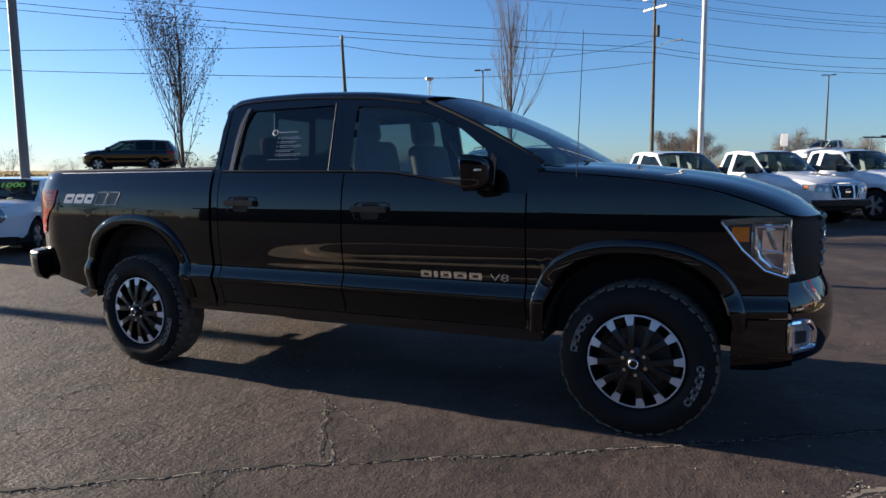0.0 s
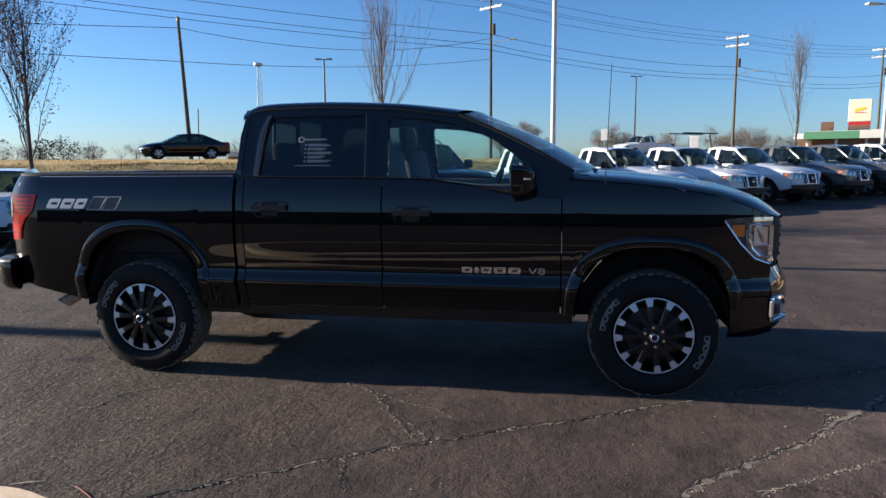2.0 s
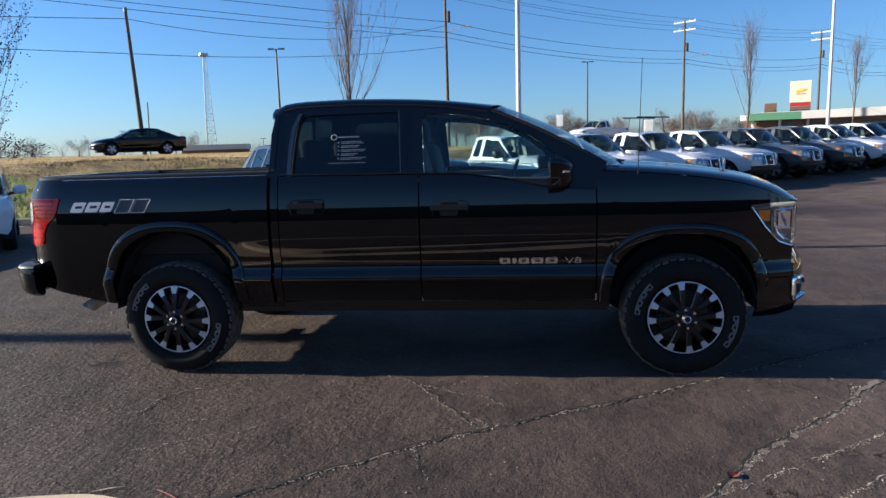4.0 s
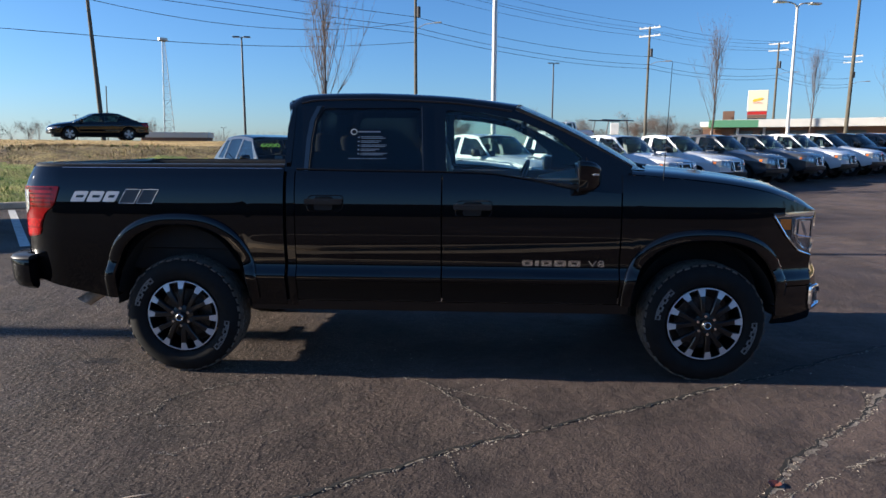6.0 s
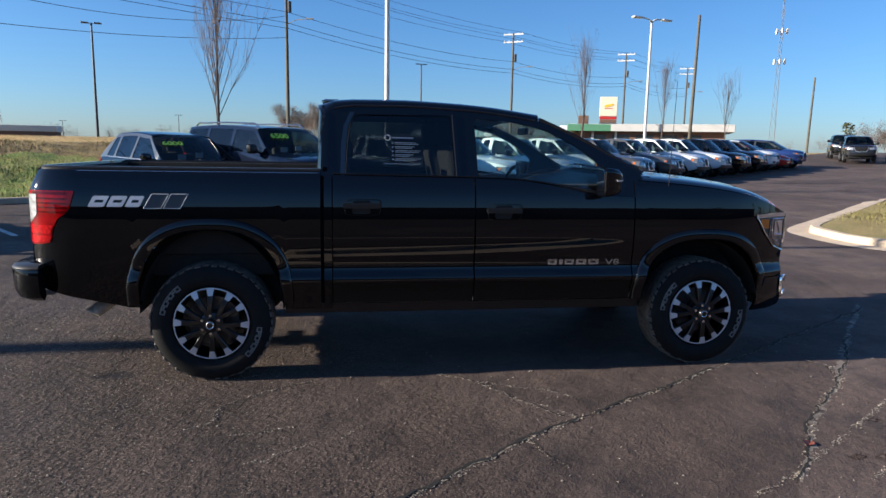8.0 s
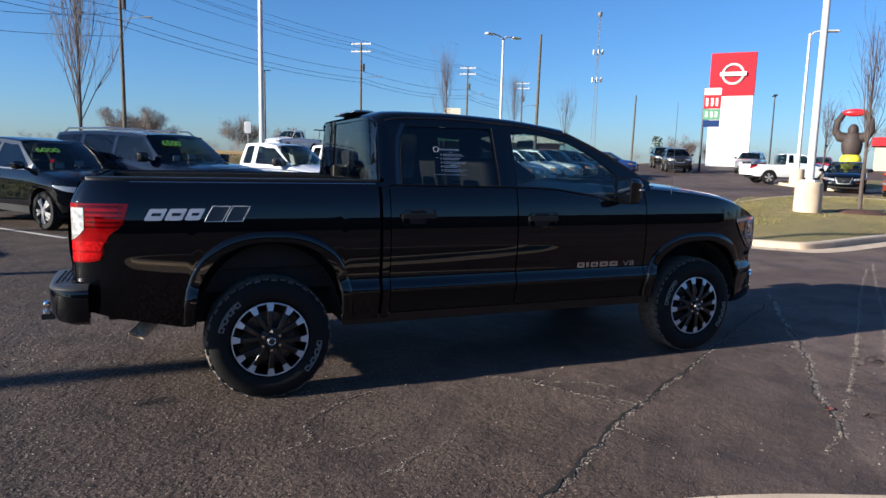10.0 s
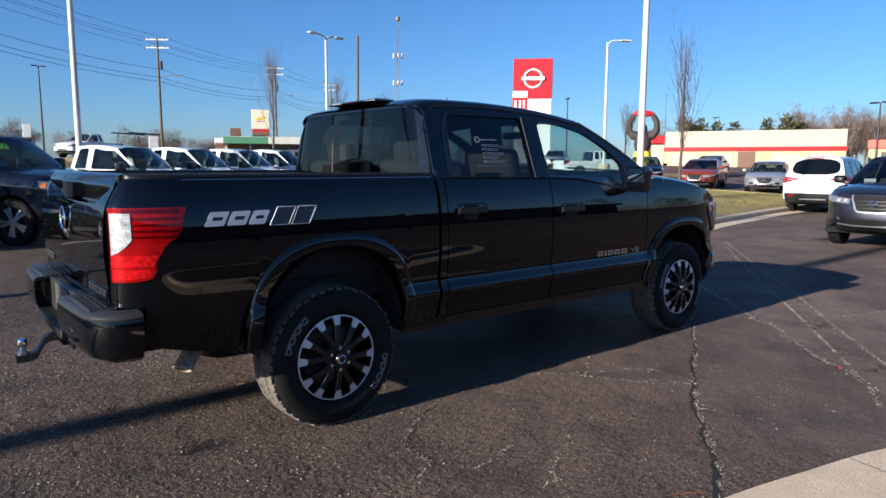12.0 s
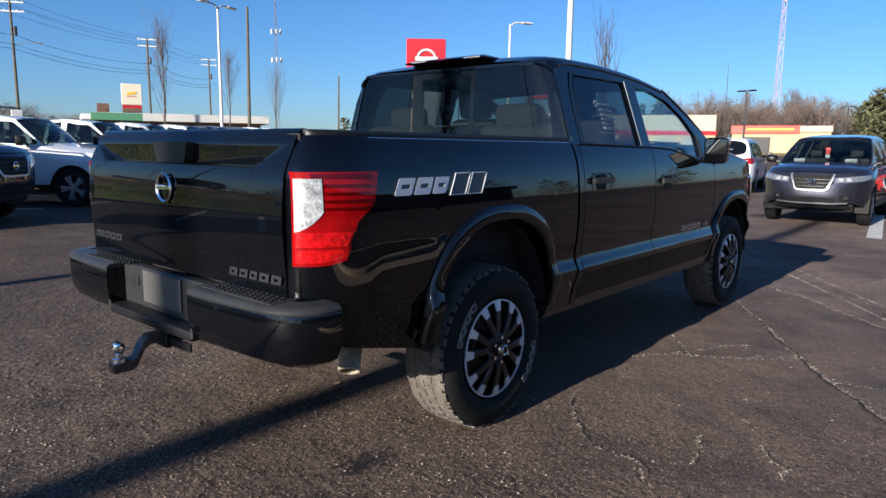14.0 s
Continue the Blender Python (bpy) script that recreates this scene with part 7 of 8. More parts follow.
    if hatch_door:
        patch("rear_cladding", PLASTIC, top, -0.98, 0.98, lambda k: sill - 0.02, lambda k: sill + 0.27, 0.012, 16, 4, -1)
        patch("skid_strip", TRIM_METAL, top, -0.45, 0.45, lambda k: sill + 0.08, lambda k: sill + 0.11, 0.020, 10, 2, -1)
        patch("plate_hollow", LAMP_DARK, top, -0.24, 0.24, lambda k: sill + 0.46, lambda k: sill + 0.58, 0.004, 6, 2, -1)
    if steel_bumper:
        part("front_bumper", loft([[(face_at(1, k, sill + 0.1)[0] + dx, k * Wd * 0.95, z) for dx, z in ((-0.02, sill + 0.03), (0.045, sill + 0.05), (0.055, sill + 0.16), (0.0, sill + 0.19))] for k in spread(-1, 1, 14)], False), PLASTIC, top)
    if rack:
        for s in (-1, 1):
            part("roof_rail", tube([(X(u3) + 0.05, s * 0.62, q["roof"] - 0.06), (X(u3) + 0.2, s * 0.62, q["roof"] + 0.03), (X(0.5 * (u2 + u3)), s * 0.62, q["roof"] + 0.045), (X(u2) - 0.25, s * 0.62, q["roof"] + 0.02), (X(u2) - 0.08, s * 0.62, q["roof"] - 0.08)], 0.02, 6), SATIN_CHROME, top)
    # wheels
    for wx in (fx, rx):
        for s in (-1, 1):
            mtx = pose(wx, s * (Wd - 0.02), R, 0, 17 * wx, 0 if s < 0 else 180)
            w_ = part("wheel", lathe([(R * 0.66, 0.02), (R * 0.70, 0.0), (R * 0.78, -0.006), (R * 0.92, 0.0), (R * 0.99, 0.03), (R, 0.06), (R, 0.18), (R * 0.96, 0.21), (R * 0.66, 0.22)], 28, "y", True), RUBBER, top)
            w_.matrix_basis = mtx
            part("rim", lathe([(R * 0.68, 0.012), (R * 0.655, 0.004), (R * 0.64, 0.02), (R * 0.60, 0.05), (R * 0.55, 0.10), (0.0, 0.11)], 28, "y"), LAMP_DARK, w_)
            bm = bmesh.new()
            for i in range(5):
                for k in (-1, 1):
                    a = 2 * math.pi * i / 5 + 0.16 * k
                    ca, sa = math.cos(a), math.sin(a)
                    add_loft(bm, [[(r * ca + t * -sa, u + d, r * sa + t * ca) for t, d in ((-w2, 0.03), (-w2, 0), (w2, 0), (w2, 0.03))] for r, w2, u in ((0.0, 0.03, 0.0), (R * 0.3, 0.018, -0.004), (R * 0.66, 0.028, 0.008))], True, True)
            add_tube(bm, [(0, -0.012, 0), (0, 0.03, 0)], R * 0.17, 12)
            part("spokes", bm, rim_mat, w_, "", False)
    if price:
        cu = bpy.data.curves.new("price", "FONT")
        cu.body, cu.size, cu.extrude, cu.offset, cu.align_x = price, 0.22, 0.001, 0.006, "CENTER"
        cu.materials.append(WRITING)
        t = new("price_writing", cu)
        za, xa = belt(X(u1)), X(u1)
        slope = math.degrees(math.atan2(z2 - za, X(u1) - X(u2)))
        v = 0.60
        y = price_y
        k = y / (gy(X(u2), z2))
        t.parent = top
        t.matrix_basis = pose(xa + (X(u2) - xa) * v + 0.145 * (1 - k * k) + 0.05, y, za + (z2 - za) * v + 0.035, 0, 0, 90 + 21 * y) @ pose(0, 0, 0, slope, 0, 0)
        for yy, zz in ((-0.30, 0.12), (0.10, 0.16)):
            part("notice_card", box((xa - 0.32, yy - 0.09, za + zz - 0.06), (xa - 0.31, yy + 0.09, za + zz + 0.05), 0.002), STICKER, top, "pale card behind the windscreen")
    return top


TRIM_METAL = material("brushed trim metal", (0.42, 0.43, 0.45), 0.32, 0.8, 0.05)
CABIN_CLOTH = material("dark cabin cloth", (0.022, 0.021, 0.021), 0.85, vary=0.15, size=0.05, fine=0.2, fine_size=0.004)


def stall(k, fwd=0.0, side=0.0, yaw=0.0):
    """The pose of a vehicle in the kth stall of the row, nose out."""
    x = 0.40 + 2.108 * k + fwd * HX + side * RX
    y = 13.24 + 1.698 * k + fwd * HY + side * RY
    n = 0.6
    z = lot_z(x, y)
    tilt = math.degrees(math.atan2(lot_z(x + n * HX, y + n * HY) - lot_z(x - n * HX, y - n * HY), 2 * n))
    return pose(x, y, z, 0, 0, math.degrees(math.atan2(HY, HX)) + 5.0 + yaw) @ pose(0, 0, 0, 0, -tilt, 0)


def at_row(x, y):
    """A vehicle beside the row, facing as the row does."""
    drop = math.degrees(math.atan2(lot_z(x + HX, y + HY) - lot_z(x - HX, y - HY), 2))
    return pose(x, y, lot_z(x, y), 0, 0, math.degrees(math.atan2(HY, HX))) @ pose(0, 0, 0, 0, -drop, 0)


vehicle("pickup", WHITE_PAINT, "parked_pickup", "white extended cab pickup truck parked nose out", "truck", stall(0), steel_bumper=True)
vehicle("boxy", BLUE_GREY_PAINT, "parked_suv", "dark blue-grey full-size SUV with 6500 painted on its windscreen", "suv", at_row(-2.54, 11.07) @ pose(0, 0, 0, 0, 0, 2.8), price="6500", rack=True)
vehicle("crossover", BLACK_PAINT, "parked_crossover", "black crossover with chrome trim and 6000 painted on its windscreen", "suv", at_row(-4.66, 10.79), price="6000", lower=SATIN_CHROME)
row = [("pickup", WHITE_PAINT, "white"), ("pickup", WHITE_PAINT, "white"), ("pickup", WHITE_PAINT, "white"), ("pickup", STEEL_PAINT, "steel grey"), ("pickup", STEEL_PAINT, "steel grey"),
       ("pickup", WHITE_PAINT, "white"), ("pickup", WHITE_PAINT, "white"), ("pickup", BLACK_PAINT, "black"), ("pickup", BLUE_GREY_PAINT, "slate"), ("suv", WHITE_PAINT, "white"), ("sedan", RED_PAINT, "red"), ("suv", BLUE_PAINT, "blue")]
for k, (kind, pm, col) in enumerate(row):
    what = {"pickup": "pickup truck", "suv": "SUV", "sedan": "sedan"}[kind]
    v = vehicle(kind, pm, "parked_" + {"pickup": "pickup", "suv": "suv", "sedan": "sedan"}[kind], col + " " + what + " parked nose out in the long row", "truck" if kind == "pickup" else "car", stall(k + 1), steel_bumper=kind == "pickup")
    tagged(v, group="vehicles parked in the long row")


def on_lot(x, y, yaw):
    return pose(x, y, lot_z(x, y), 0, 0, yaw)


for nm, kind, pm, label, r, h in (("parked_hatchback", "hatch", WHITE_PAINT, "white small hatchback with writing on its windscreen", -6.3, -10.2), ("parked_crossover", "hatch", WHITE_PAINT, "white small car parked nose out by the bank", -3.95, -10.6)):
    vehicle(kind, pm, nm, label, "car", on_lot(r * RX + h * HX, r * RY + h * HY, math.degrees(math.atan2(HY, HX))), price="1000" if r < -5 else "", grille=False, price_y=0.30)
grey_suv = vehicle("suv", GUN_PAINT, "parked_suv", "gunmetal grey SUV with chrome grille and red windscreen tag", "suv", on_lot(11.95, 0.17, 182), lower=SATIN_CHROME)
part("red_tag", box((1.0, -0.04, 1.335), (1.004, 0.04, 1.465), 0.002), SIGN_RED, grey_suv, "red card tag hung behind the windscreen")
part("tag_foot", box((1.0, -0.04, 1.265), (1.004, 0.04, 1.330), 0.002), STICKER, grey_suv, "white foot of the hung tag")
for yy in (-0.50, 0.42):
    part("notice_card", box((1.02, yy - 0.10, 1.19), (1.024, yy + 0.10, 1.25), 0.002), STICKER, grey_suv, "pale card behind the windscreen")
vehicle("suv", WHITE_PAINT, "parked_suv", "white SUV seen from behind with red wedge tail lights", "suv", on_lot(20.0, 4.75, 10), hatch_door=True)
vehicle("boxy", BLACK_PAINT, "parked_suv", "black boxy off-road SUV far across the lot", "suv", on_lot(39.6, 43.6, 235))
vehicle("boxy", GREY_PAINT, "parked_suv", "dark grey boxy off-road SUV far across the lot", "suv", on_lot(36.3, 38.2, 235))
vehicle("suv", SILVER_PAINT, "parked_suv", "silver and black SUV far across the lot", "suv", on_lot(41.6, 35.5, 215))
vehicle("sedan", RED_PAINT, "parked_sedan", "dark red car behind the tall sign", "car", on_lot(46.5, 33.0, 215))
vehicle("pickup", WHITE_PAINT, "parked_pickup", "white pickup truck seen from its side far across the lot", "truck", on_lot(31.4, 23.2, -25))
vehicle("sedan", BLACK_PAINT, "parked_sedan", "black sedan beyond the island", "car", on_lot(28.6, 17.6, 215))
vehicle("sedan", ORANGE_PAINT, "parked_sedan", "orange-red sedan beyond the island", "car", on_lot(28.4, 14.0, 200))
vehicle("sedan", SILVER_PAINT, "parked_sedan", "silver sedan beyond the island", "car", on_lot(29.2, 11.0, 200))
vehicle("sedan", WHITE_PAINT, "parked_sedan", "white sedan beyond the island seen from behind", "car", on_lot(30.0, 8.6, 20))
vehicle("sedan", BLUE_GREY_PAINT, "parked_sedan", "slate sedan beyond the island", "car", on_lot(40.0, 20.0, 200))
vehicle("sedan", BLUE_PAINT, "parked_sedan", "dark blue sedan beyond the white SUV", "car", on_lot(27.5, 2.2, 190))
vehicle("sedan", RED_PAINT, "parked_sedan", "dark red sedan behind the grey SUV", "car", on_lot(19.5, -0.6, 183))
road_yaw = math.degrees(math.atan2(-RY, -RX))
vehicle("sedan", BLACK_PAINT, "road_sedan", "black sedan on the road above the bank", "car", pose(-20.0, 29.7, 1.84, 0, 0, road_yaw), grille=False)
vehicle("suv", BLACK_PAINT, "road_suv", "black SUV on the road above the bank", "suv", pose(-29.2, 22.5, 1.80, 0, 0, road_yaw), grille=False)
vehicle("pickup", WHITE_PAINT, "road_pickup", "white work pickup truck on the road above the bank", "truck", pose(7.4, 50.8, 1.86, 0, 0, road_yaw), grille=False)
tr = tagged(empty("rack_trailer", pose(12.3, 56.8, 1.85, 0, 0, road_yaw)), "dark flat trailer with an open pipe rack behind the work truck", "trailer")
part("trailer_bed", box((-2.0, -0.9, 0.55), (2.0, 0.9, 0.75), 0.02), UNDER, tr)
for tx in (-1.5, 1.5):
    for ty in (-0.8, 0.8):
        part("rack_post", tube([(tx, ty, 0.7), (tx * 0.9, ty, 1.4), (tx * 0.8, ty, 2.15)], 0.05, 6), POLE_DARK, tr)
for ty in (-0.8, 0.8):
    part("rack_rail", tube([(-2.1, ty, 2.15), (2.1, ty, 2.15)], 0.06, 6), POLE_DARK, tr)
for tx in (-0.5, 0.5):
    for ty in (-0.85, 0.85):
        part("trailer_wheel", lathe([(0.0, 0.0), (0.30, 0.0), (0.33, 0.05), (0.33, 0.15), (0.0, 0.18)], 16, "y"), RUBBER, tr).matrix_basis = pose(tx, ty - 0.09, 0.33)


# ---- poles, wires, towers, lamps ----
def far_z(x, y):
    return max(ground_z(x, y), 0) if abs(x) < 60 and abs(y) < 60 else min(ground_z(x, y), 1.5) - 0.1


def utility_pole(x, y, top, lean=(0, 0), arms=True, lamp=True, thick=0.17):
    z0 = far_z(x, y)
    thing = tagged(empty("utility_pole", pose(x, y, z0)), "weathered wooden utility pole beside the road", "utility pole", "utility poles along the road")
    h = top - z0
    part("shaft", tube([(0, 0, -0.3), (lean[0] * 0.5, lean[1] * 0.5, h * 0.5), (*lean, h)], [thick, thick * 0.85, thick * 0.65], 10), POLE_WOOD, thing)
    if arms:
        for dz in (0.15, 1.05):
            part("cross_arm", box((-1.25, -0.06, -0.06), (1.25, 0.06, 0.06), 0.01, pose(*lean, h - dz, 0, 0, 142 + 4)), POLE_WHITE, thing)
            for k in (-1.15, -0.55, 0.55, 1.15):
                p = pose(*lean, h - dz, 0, 0, 146) @ Vector((k, 0, 0.06))
                part("insulator", tube([p, p + Vector((0, 0, 0.16))], [0.05, 0.035], 6), POLE_WHITE, thing)
        part("transformer", tube([(lean[0] + 0.28, lean[1] - 0.1, h - 3.4), (lean[0] + 0.28, lean[1] - 0.1, h - 2.5)], 0.17, 10), POLE_DARK, thing)
    if lamp:
        arm = part("lamp_arm", tube([(0, 0, h - 4.4), (0.8, -0.35, h - 4.05), (1.7, -0.75, h - 4.0)], 0.03, 6), GALV, thing)
        part("luminaire", loft([[(1.7 + 0.28 * a, -0.75 - 0.12 * a + 0.12 * math.cos(t), h - 4.0 + 0.07 * math.sin(t) * k) for t in [2 * math.pi * i / 8 for i in range(8)]] for a, k in ((0, 0.5), (0.5, 1), (2.0, 1), (2.4, 0.5))], True, True), GALV, arm)
    return thing


POLES = [(-22.5, 34.5, 10.6), (-5.4, 55.7, 16.3), (20.1, 76.1, 15.5), (41.1, 90.6, 15.8), (58.1, 103.8, 15.8)]
utility_pole(*POLES[0], lean=(-0.55, 0.25), arms=False, lamp=False, thick=0.15)
part("pole_lamp", loft([[(-23.05 + 0.12 * math.cos(t) * k, 34.75 + 0.12 * math.sin(t) * k, 10.55 + dz) for t in [2 * math.pi * i / 8 for i in range(8)]] for dz, k in ((0, 0.4), (0.05, 1), (0.28, 1), (0.34, 0.3))], True, True), POST_GREY)
tagged(bpy.data.objects["pole_lamp"], "small grey lamp on top of the leaning pole", "street lamp")
for p in POLES[1:]:
    utility_pole(*p)


def wire(a, b, sag, r=0.022):
    a, b = Vector(a), Vector(b)
    pts = [a.lerp(b, t) - Vector((0, 0, sag * 4 * t * (1 - t))) for t in spread(0, 1, 14)]
    tagged(part("overhead_wire", tube(pts, r, 5), CABLE), "dark overhead wire between the poles", "wire", "overhead wires")


tops = [Vector((x, y, z)) for x, y, z in POLES]
left = tops[1] + (tops[1] - tops[2]).normalized() * 62
for dz, off in ((0.0, -1.1), (0.0, 1.1), (-0.9, -1.1), (-0.9, 1.1), (-3.4, 0.2), (-4.3, 0.2), (-4.75, 0.2)):
    n = Vector((-0.613, 0.79, 0)) * -off
    chain = [left + Vector((0, 0, 1.2 if dz > -1 else 0.6))] + tops[1:]
    for a, b in zip(chain, chain[1:]):
        wire(a + n + Vector((0, 0, dz)), b + n + Vector((0, 0, dz)), 0.5 if dz > -2 else 0.65, 0.016 if dz > -2 else 0.021)
wire((-75, 12, 10.7), tuple(tops[0] + Vector((-0.4, 0.2, -2.5))), 0.3, 0.02)
wire(tuple(tops[0] + Vector((-0.4, 0.2, -2.5))), tuple(tops[1] + Vector((0, 0, -5.5))), 0.5, 0.02)
wire(tuple(tops[0] + Vector((-0.55, 0.25, -0.4))), tuple(tops[1] + Vector((0, 0, -3.7))), 1.2, 0.02)
wire((-75, 12, 11.4), tuple(tops[0] + Vector((-0.55, 0.25, -0.4))), 0.5, 0.02)


def lamp_post(x, y, top, mat, head, base=0.0, r=0.085, arms=1, yaw=0, label="tall white lamp post"):
    z0 = far_z(x, y) if base == 0 else lot_z(x, y) + 0.10
    thing = tagged(empty("lamp_post", pose(x, y, z0, 0, 0, yaw)), label, "lamp post")
    h = top - z0
    if base:
        part("concrete_base", lathe([(0, -0.3), (0.36, -0.3), (0.36, base - 0.03), (0.33, base), (0, base)], 28, "z"), CONCRETE, thing, "round pale concrete base")
        part("base_plate", box((-0.2, -0.2, base), (0.2, 0.2, base + 0.05), 0.01), mat, thing)
    part("shaft", tube([(0, 0, base - 0.1), (0, 0, h * 0.6), (0, 0, h)], [r, r * 0.8, r * 0.62], 12), mat, thing)
    for k in range(arms):
        s = 1 if k == 0 else -1
        if head == "arm":
            a = part("lamp_arm", tube([(0, 0, h - 0.15), (s * 0.18, 0, h + 0.05), (s * 0.45, 0, h + 0.12), (s * 0.8, 0, h + 0.13)], 0.045, 8), mat, thing)
            part("lamp_head", box((min(s * 0.75, s * 1.45), -0.17, h + 0.07), (max(s * 0.75, s * 1.45), 0.17, h + 0.17), 0.04), mat, a)
        else:
            a = part("lamp_arm", tube([(0, 0, h - 0.05), (s * 0.35, 0, h)], 0.03, 6), mat, thing)
            part("lamp_head", box((min(s * 0.2, s * 0.85), -0.2, h - 0.06), (max(s * 0.2, s * 0.85), 0.2, h + 0.06), 0.03), mat, a)
    return thing


lamp_post(0.8, 19.3, 11.5, POLE_WHITE, "arm", 0.0, 0.10, 1, 40)
lamp_post(17.6, 33.5, 9.3, POLE_WHITE, "arm", 0.0, 0.10, 2, 15, "white lamp post with two curved arms")
lamp_post(14.4, 8.2, 10.5, POLE_WHITE, "arm", 1.02, 0.11, 1, 20, "tall white lamp post on a round concrete base")
lamp_post(29.5, 21.1, 8.7, POLE_WHITE, "arm", 0.85, 0.10, 1, -30, "white lamp post with one arm on a concrete base")
lamp_post(-11.1, 4.45, 11.0, POST_GREY, "arm", 0.9, 0.095, 1, 140, "tall grey lamp post by the white hatchback")
lamp_post(-23.5, -0.15, 10.5, POLE_WHITE, "arm", 1.02, 0.19, 1, 100, "tall white lamp post on a round concrete base behind the truck")
lamp_post(-23.1, 61.2, 12.2, POLE_DARK, "box", 0, 0.13, 2, 10, "dark lamp post beyond the road")
lamp_post(11.3, 96.7, 13.9, POLE_DARK, "box", 0, 0.14, 2, 10, "dark lamp post beyond the road")
for az, dist, top in ((-31.5, 150, 7.5), (-13.0, 170, 8.0), (-21, 190, 6.5), (5.5, 150, 7.5), (47.5, 82, 9.5), (60.0, 120, 9.5), (70.3, 62, 6.6), (78.5, 95, 7.0)):
    lamp_post(math.sin(radians(az)) * dist, math.cos(radians(az)) * dist - 5, top, POLE_DARK, "box", 0, 0.10, 2, az, "thin dark lamp post far away")
# bare brown pole and thin masts
for x, y, top, r in ((26.1, 43.6, 11.9, 0.14), (45.0, 55.0, 9.0, 0.12), (-31.0, 50.0, 6.5, 0.06)):
    t = tagged(empty("bare_pole", pose(x, y, far_z(x, y))), "plain brown pole without arms", "pole")
    part("shaft", tube([(0, 0, -0.2), (0.15, 0, top - far_z(x, y))], [r, r * 0.7], 10), POLE_WOOD, t)


def lattice(x, y, top, wide, mat, label, dishes=0, bands=None):
    z0 = 1.0
    t = tagged(empty("radio_tower", pose(x, y, z0)), label, "tower")
    h = top - z0
    w = lambda z: wide * (1 - 0.82 * z / h)
    n = 16
    corner = lambda k, z: Vector((w(z) * math.cos(2 * math.pi * k / 3 + 0.4), w(z) * math.sin(2 * math.pi * k / 3 + 0.4), z))
    for k in range(3):
        part("tower_leg", tube([corner(k, 0), corner(k, h)], wide * 0.055, 5), mat, t)
    bm = bmesh.new()
    for i in range(n):
        for k in range(3):
            add_tube(bm, [corner(k, h * i / n), corner((k + 1) % 3, h * (i + 1) / n)], wide * 0.028, 4, False)
            add_tube(bm, [corner(k, h * i / n), corner((k + 1) % 3, h * i / n)], wide * 0.028, 4, False)
    part("bracing", bm, mat, t)
    part("antenna_ring", lathe([(wide * 0.3, -0.02 * h), (wide * 0.65, -0.01 * h), (wide * 0.65, 0.01 * h), (wide * 0.3, 0.01 * h)], 10, "z", True), mat, t).matrix_basis = pose(0, 0, h * 0.985)
    for f in bands or ():
        z = h * f
        for k in range(6):
            a = 2 * math.pi * k / 6
            p = Vector((wide * 1.5 * math.cos(a), wide * 1.5 * math.sin(a), z))
            arm = part("antenna_arm", tube([(0, 0, z), p], wide * 0.06, 4), mat, t)
            part("antenna_panel", box((p.x - 0.3, p.y - 0.3, z - 1.0), (p.x + 0.3, p.y + 0.3, z + 1.0), 0.05), POLE_WHITE, arm)
    for i in range(dishes):
        part("dish", lathe([(0.0, 0.3), (wide * 0.35, 0.0), (wide * 0.38, 0.05), (0.0, 0.4)], 14, "y"), POLE_WHITE, t).matrix_basis = pose(wide * 0.3 * (-1) ** i, -wide * 0.4, h * (0.62 - 0.05 * i))


lattice(-113.2, 235.8, 40.0, 2.5, GALV, "grey lattice radio tower far behind the road", 0)
lattice(182.5, 258.0, 70.0, 1.5, POST_GREY, "thin grey antenna tower far away", 0, (0.56, 0.74))
lattice(140.6, 34.7, 52.0, 0.8, material("red and white tower paint", (0.42, 0.16, 0.14), 0.5, size=9.0, other=(0.5, 0.48, 0.47)), "red and white antenna tower behind the woods", 2)

# ---- signs and far buildings ----
sg = tagged(empty("tall_sign", pose(50.5, 46.8, 1.2, 0, 0, 128 - 180 + 90)), "tall red and white dealer sign tower", "sign")
part("white_panel", box((-2.0, -0.45, -0.3), (2.0, 0.45, 7.4), 0.05), SIGN_WHITE, sg)
part("red_panel", box((-2.15, -0.55, 7.4), (2.05, 0.55, 11.6), 0.06), SIGN_RED, sg)
e = part("ring_emblem", lathe([(0.90, 0), (1.06, 0.08), (0.96, 0.16), (0.82, 0.08), (0.90, 0)], 36, "y"), POLE_WHITE, sg)
e.matrix_basis = pose(0, -0.74, 9.5)
part("emblem_bar", box((-1.22, -0.06, -0.20), (1.22, 0.10, 0.20), 0.03), SIGN_WHITE, e)
sg.matrix_basis = pose(50.5, 46.8, 1.2, 0, 0, -48)
ps = tagged(empty("price_sign", pose(39.5, 38.2, 1.2, 0, 0, -48)), "fuel price sign with red and green panels on a post", "sign")
part("post", tube([(-0.5, 0, -0.2), (-0.5, 0, 6.8)], 0.09, 8), POLE_DARK, ps)
for z0, z1, mt in ((6.2, 6.8, SIGN_WHITE), (5.1, 6.2, SIGN_RED), (4.2, 5.1, SIGN_GREEN), (3.6, 4.2, BLUE_PAINT)):
    pn = part("panel", box((-0.5, -0.12, z0), (0.8, 0.12, z1 - 0.04), 0.02), mt, ps)
    if z0 in (5.1, 4.2):
        for k in (-0.25, 0.15, 0.5):
            part("figure_bar", box((k - 0.1, -0.14, z0 + 0.2), (k + 0.08, -0.11, z1 - 0.25)), SIGN_WHITE, pn, smooth=False)
st = tagged(empty("station_sign", pose(41.0, 96.0, 1.4, 0, 0, -22)), "filling station sign with a yellow mark on white above price rows", "sign")
part("post", box((-0.2, -0.15, 0), (0.2, 0.15, 4.5), 0.02), POLE_WHITE, st)
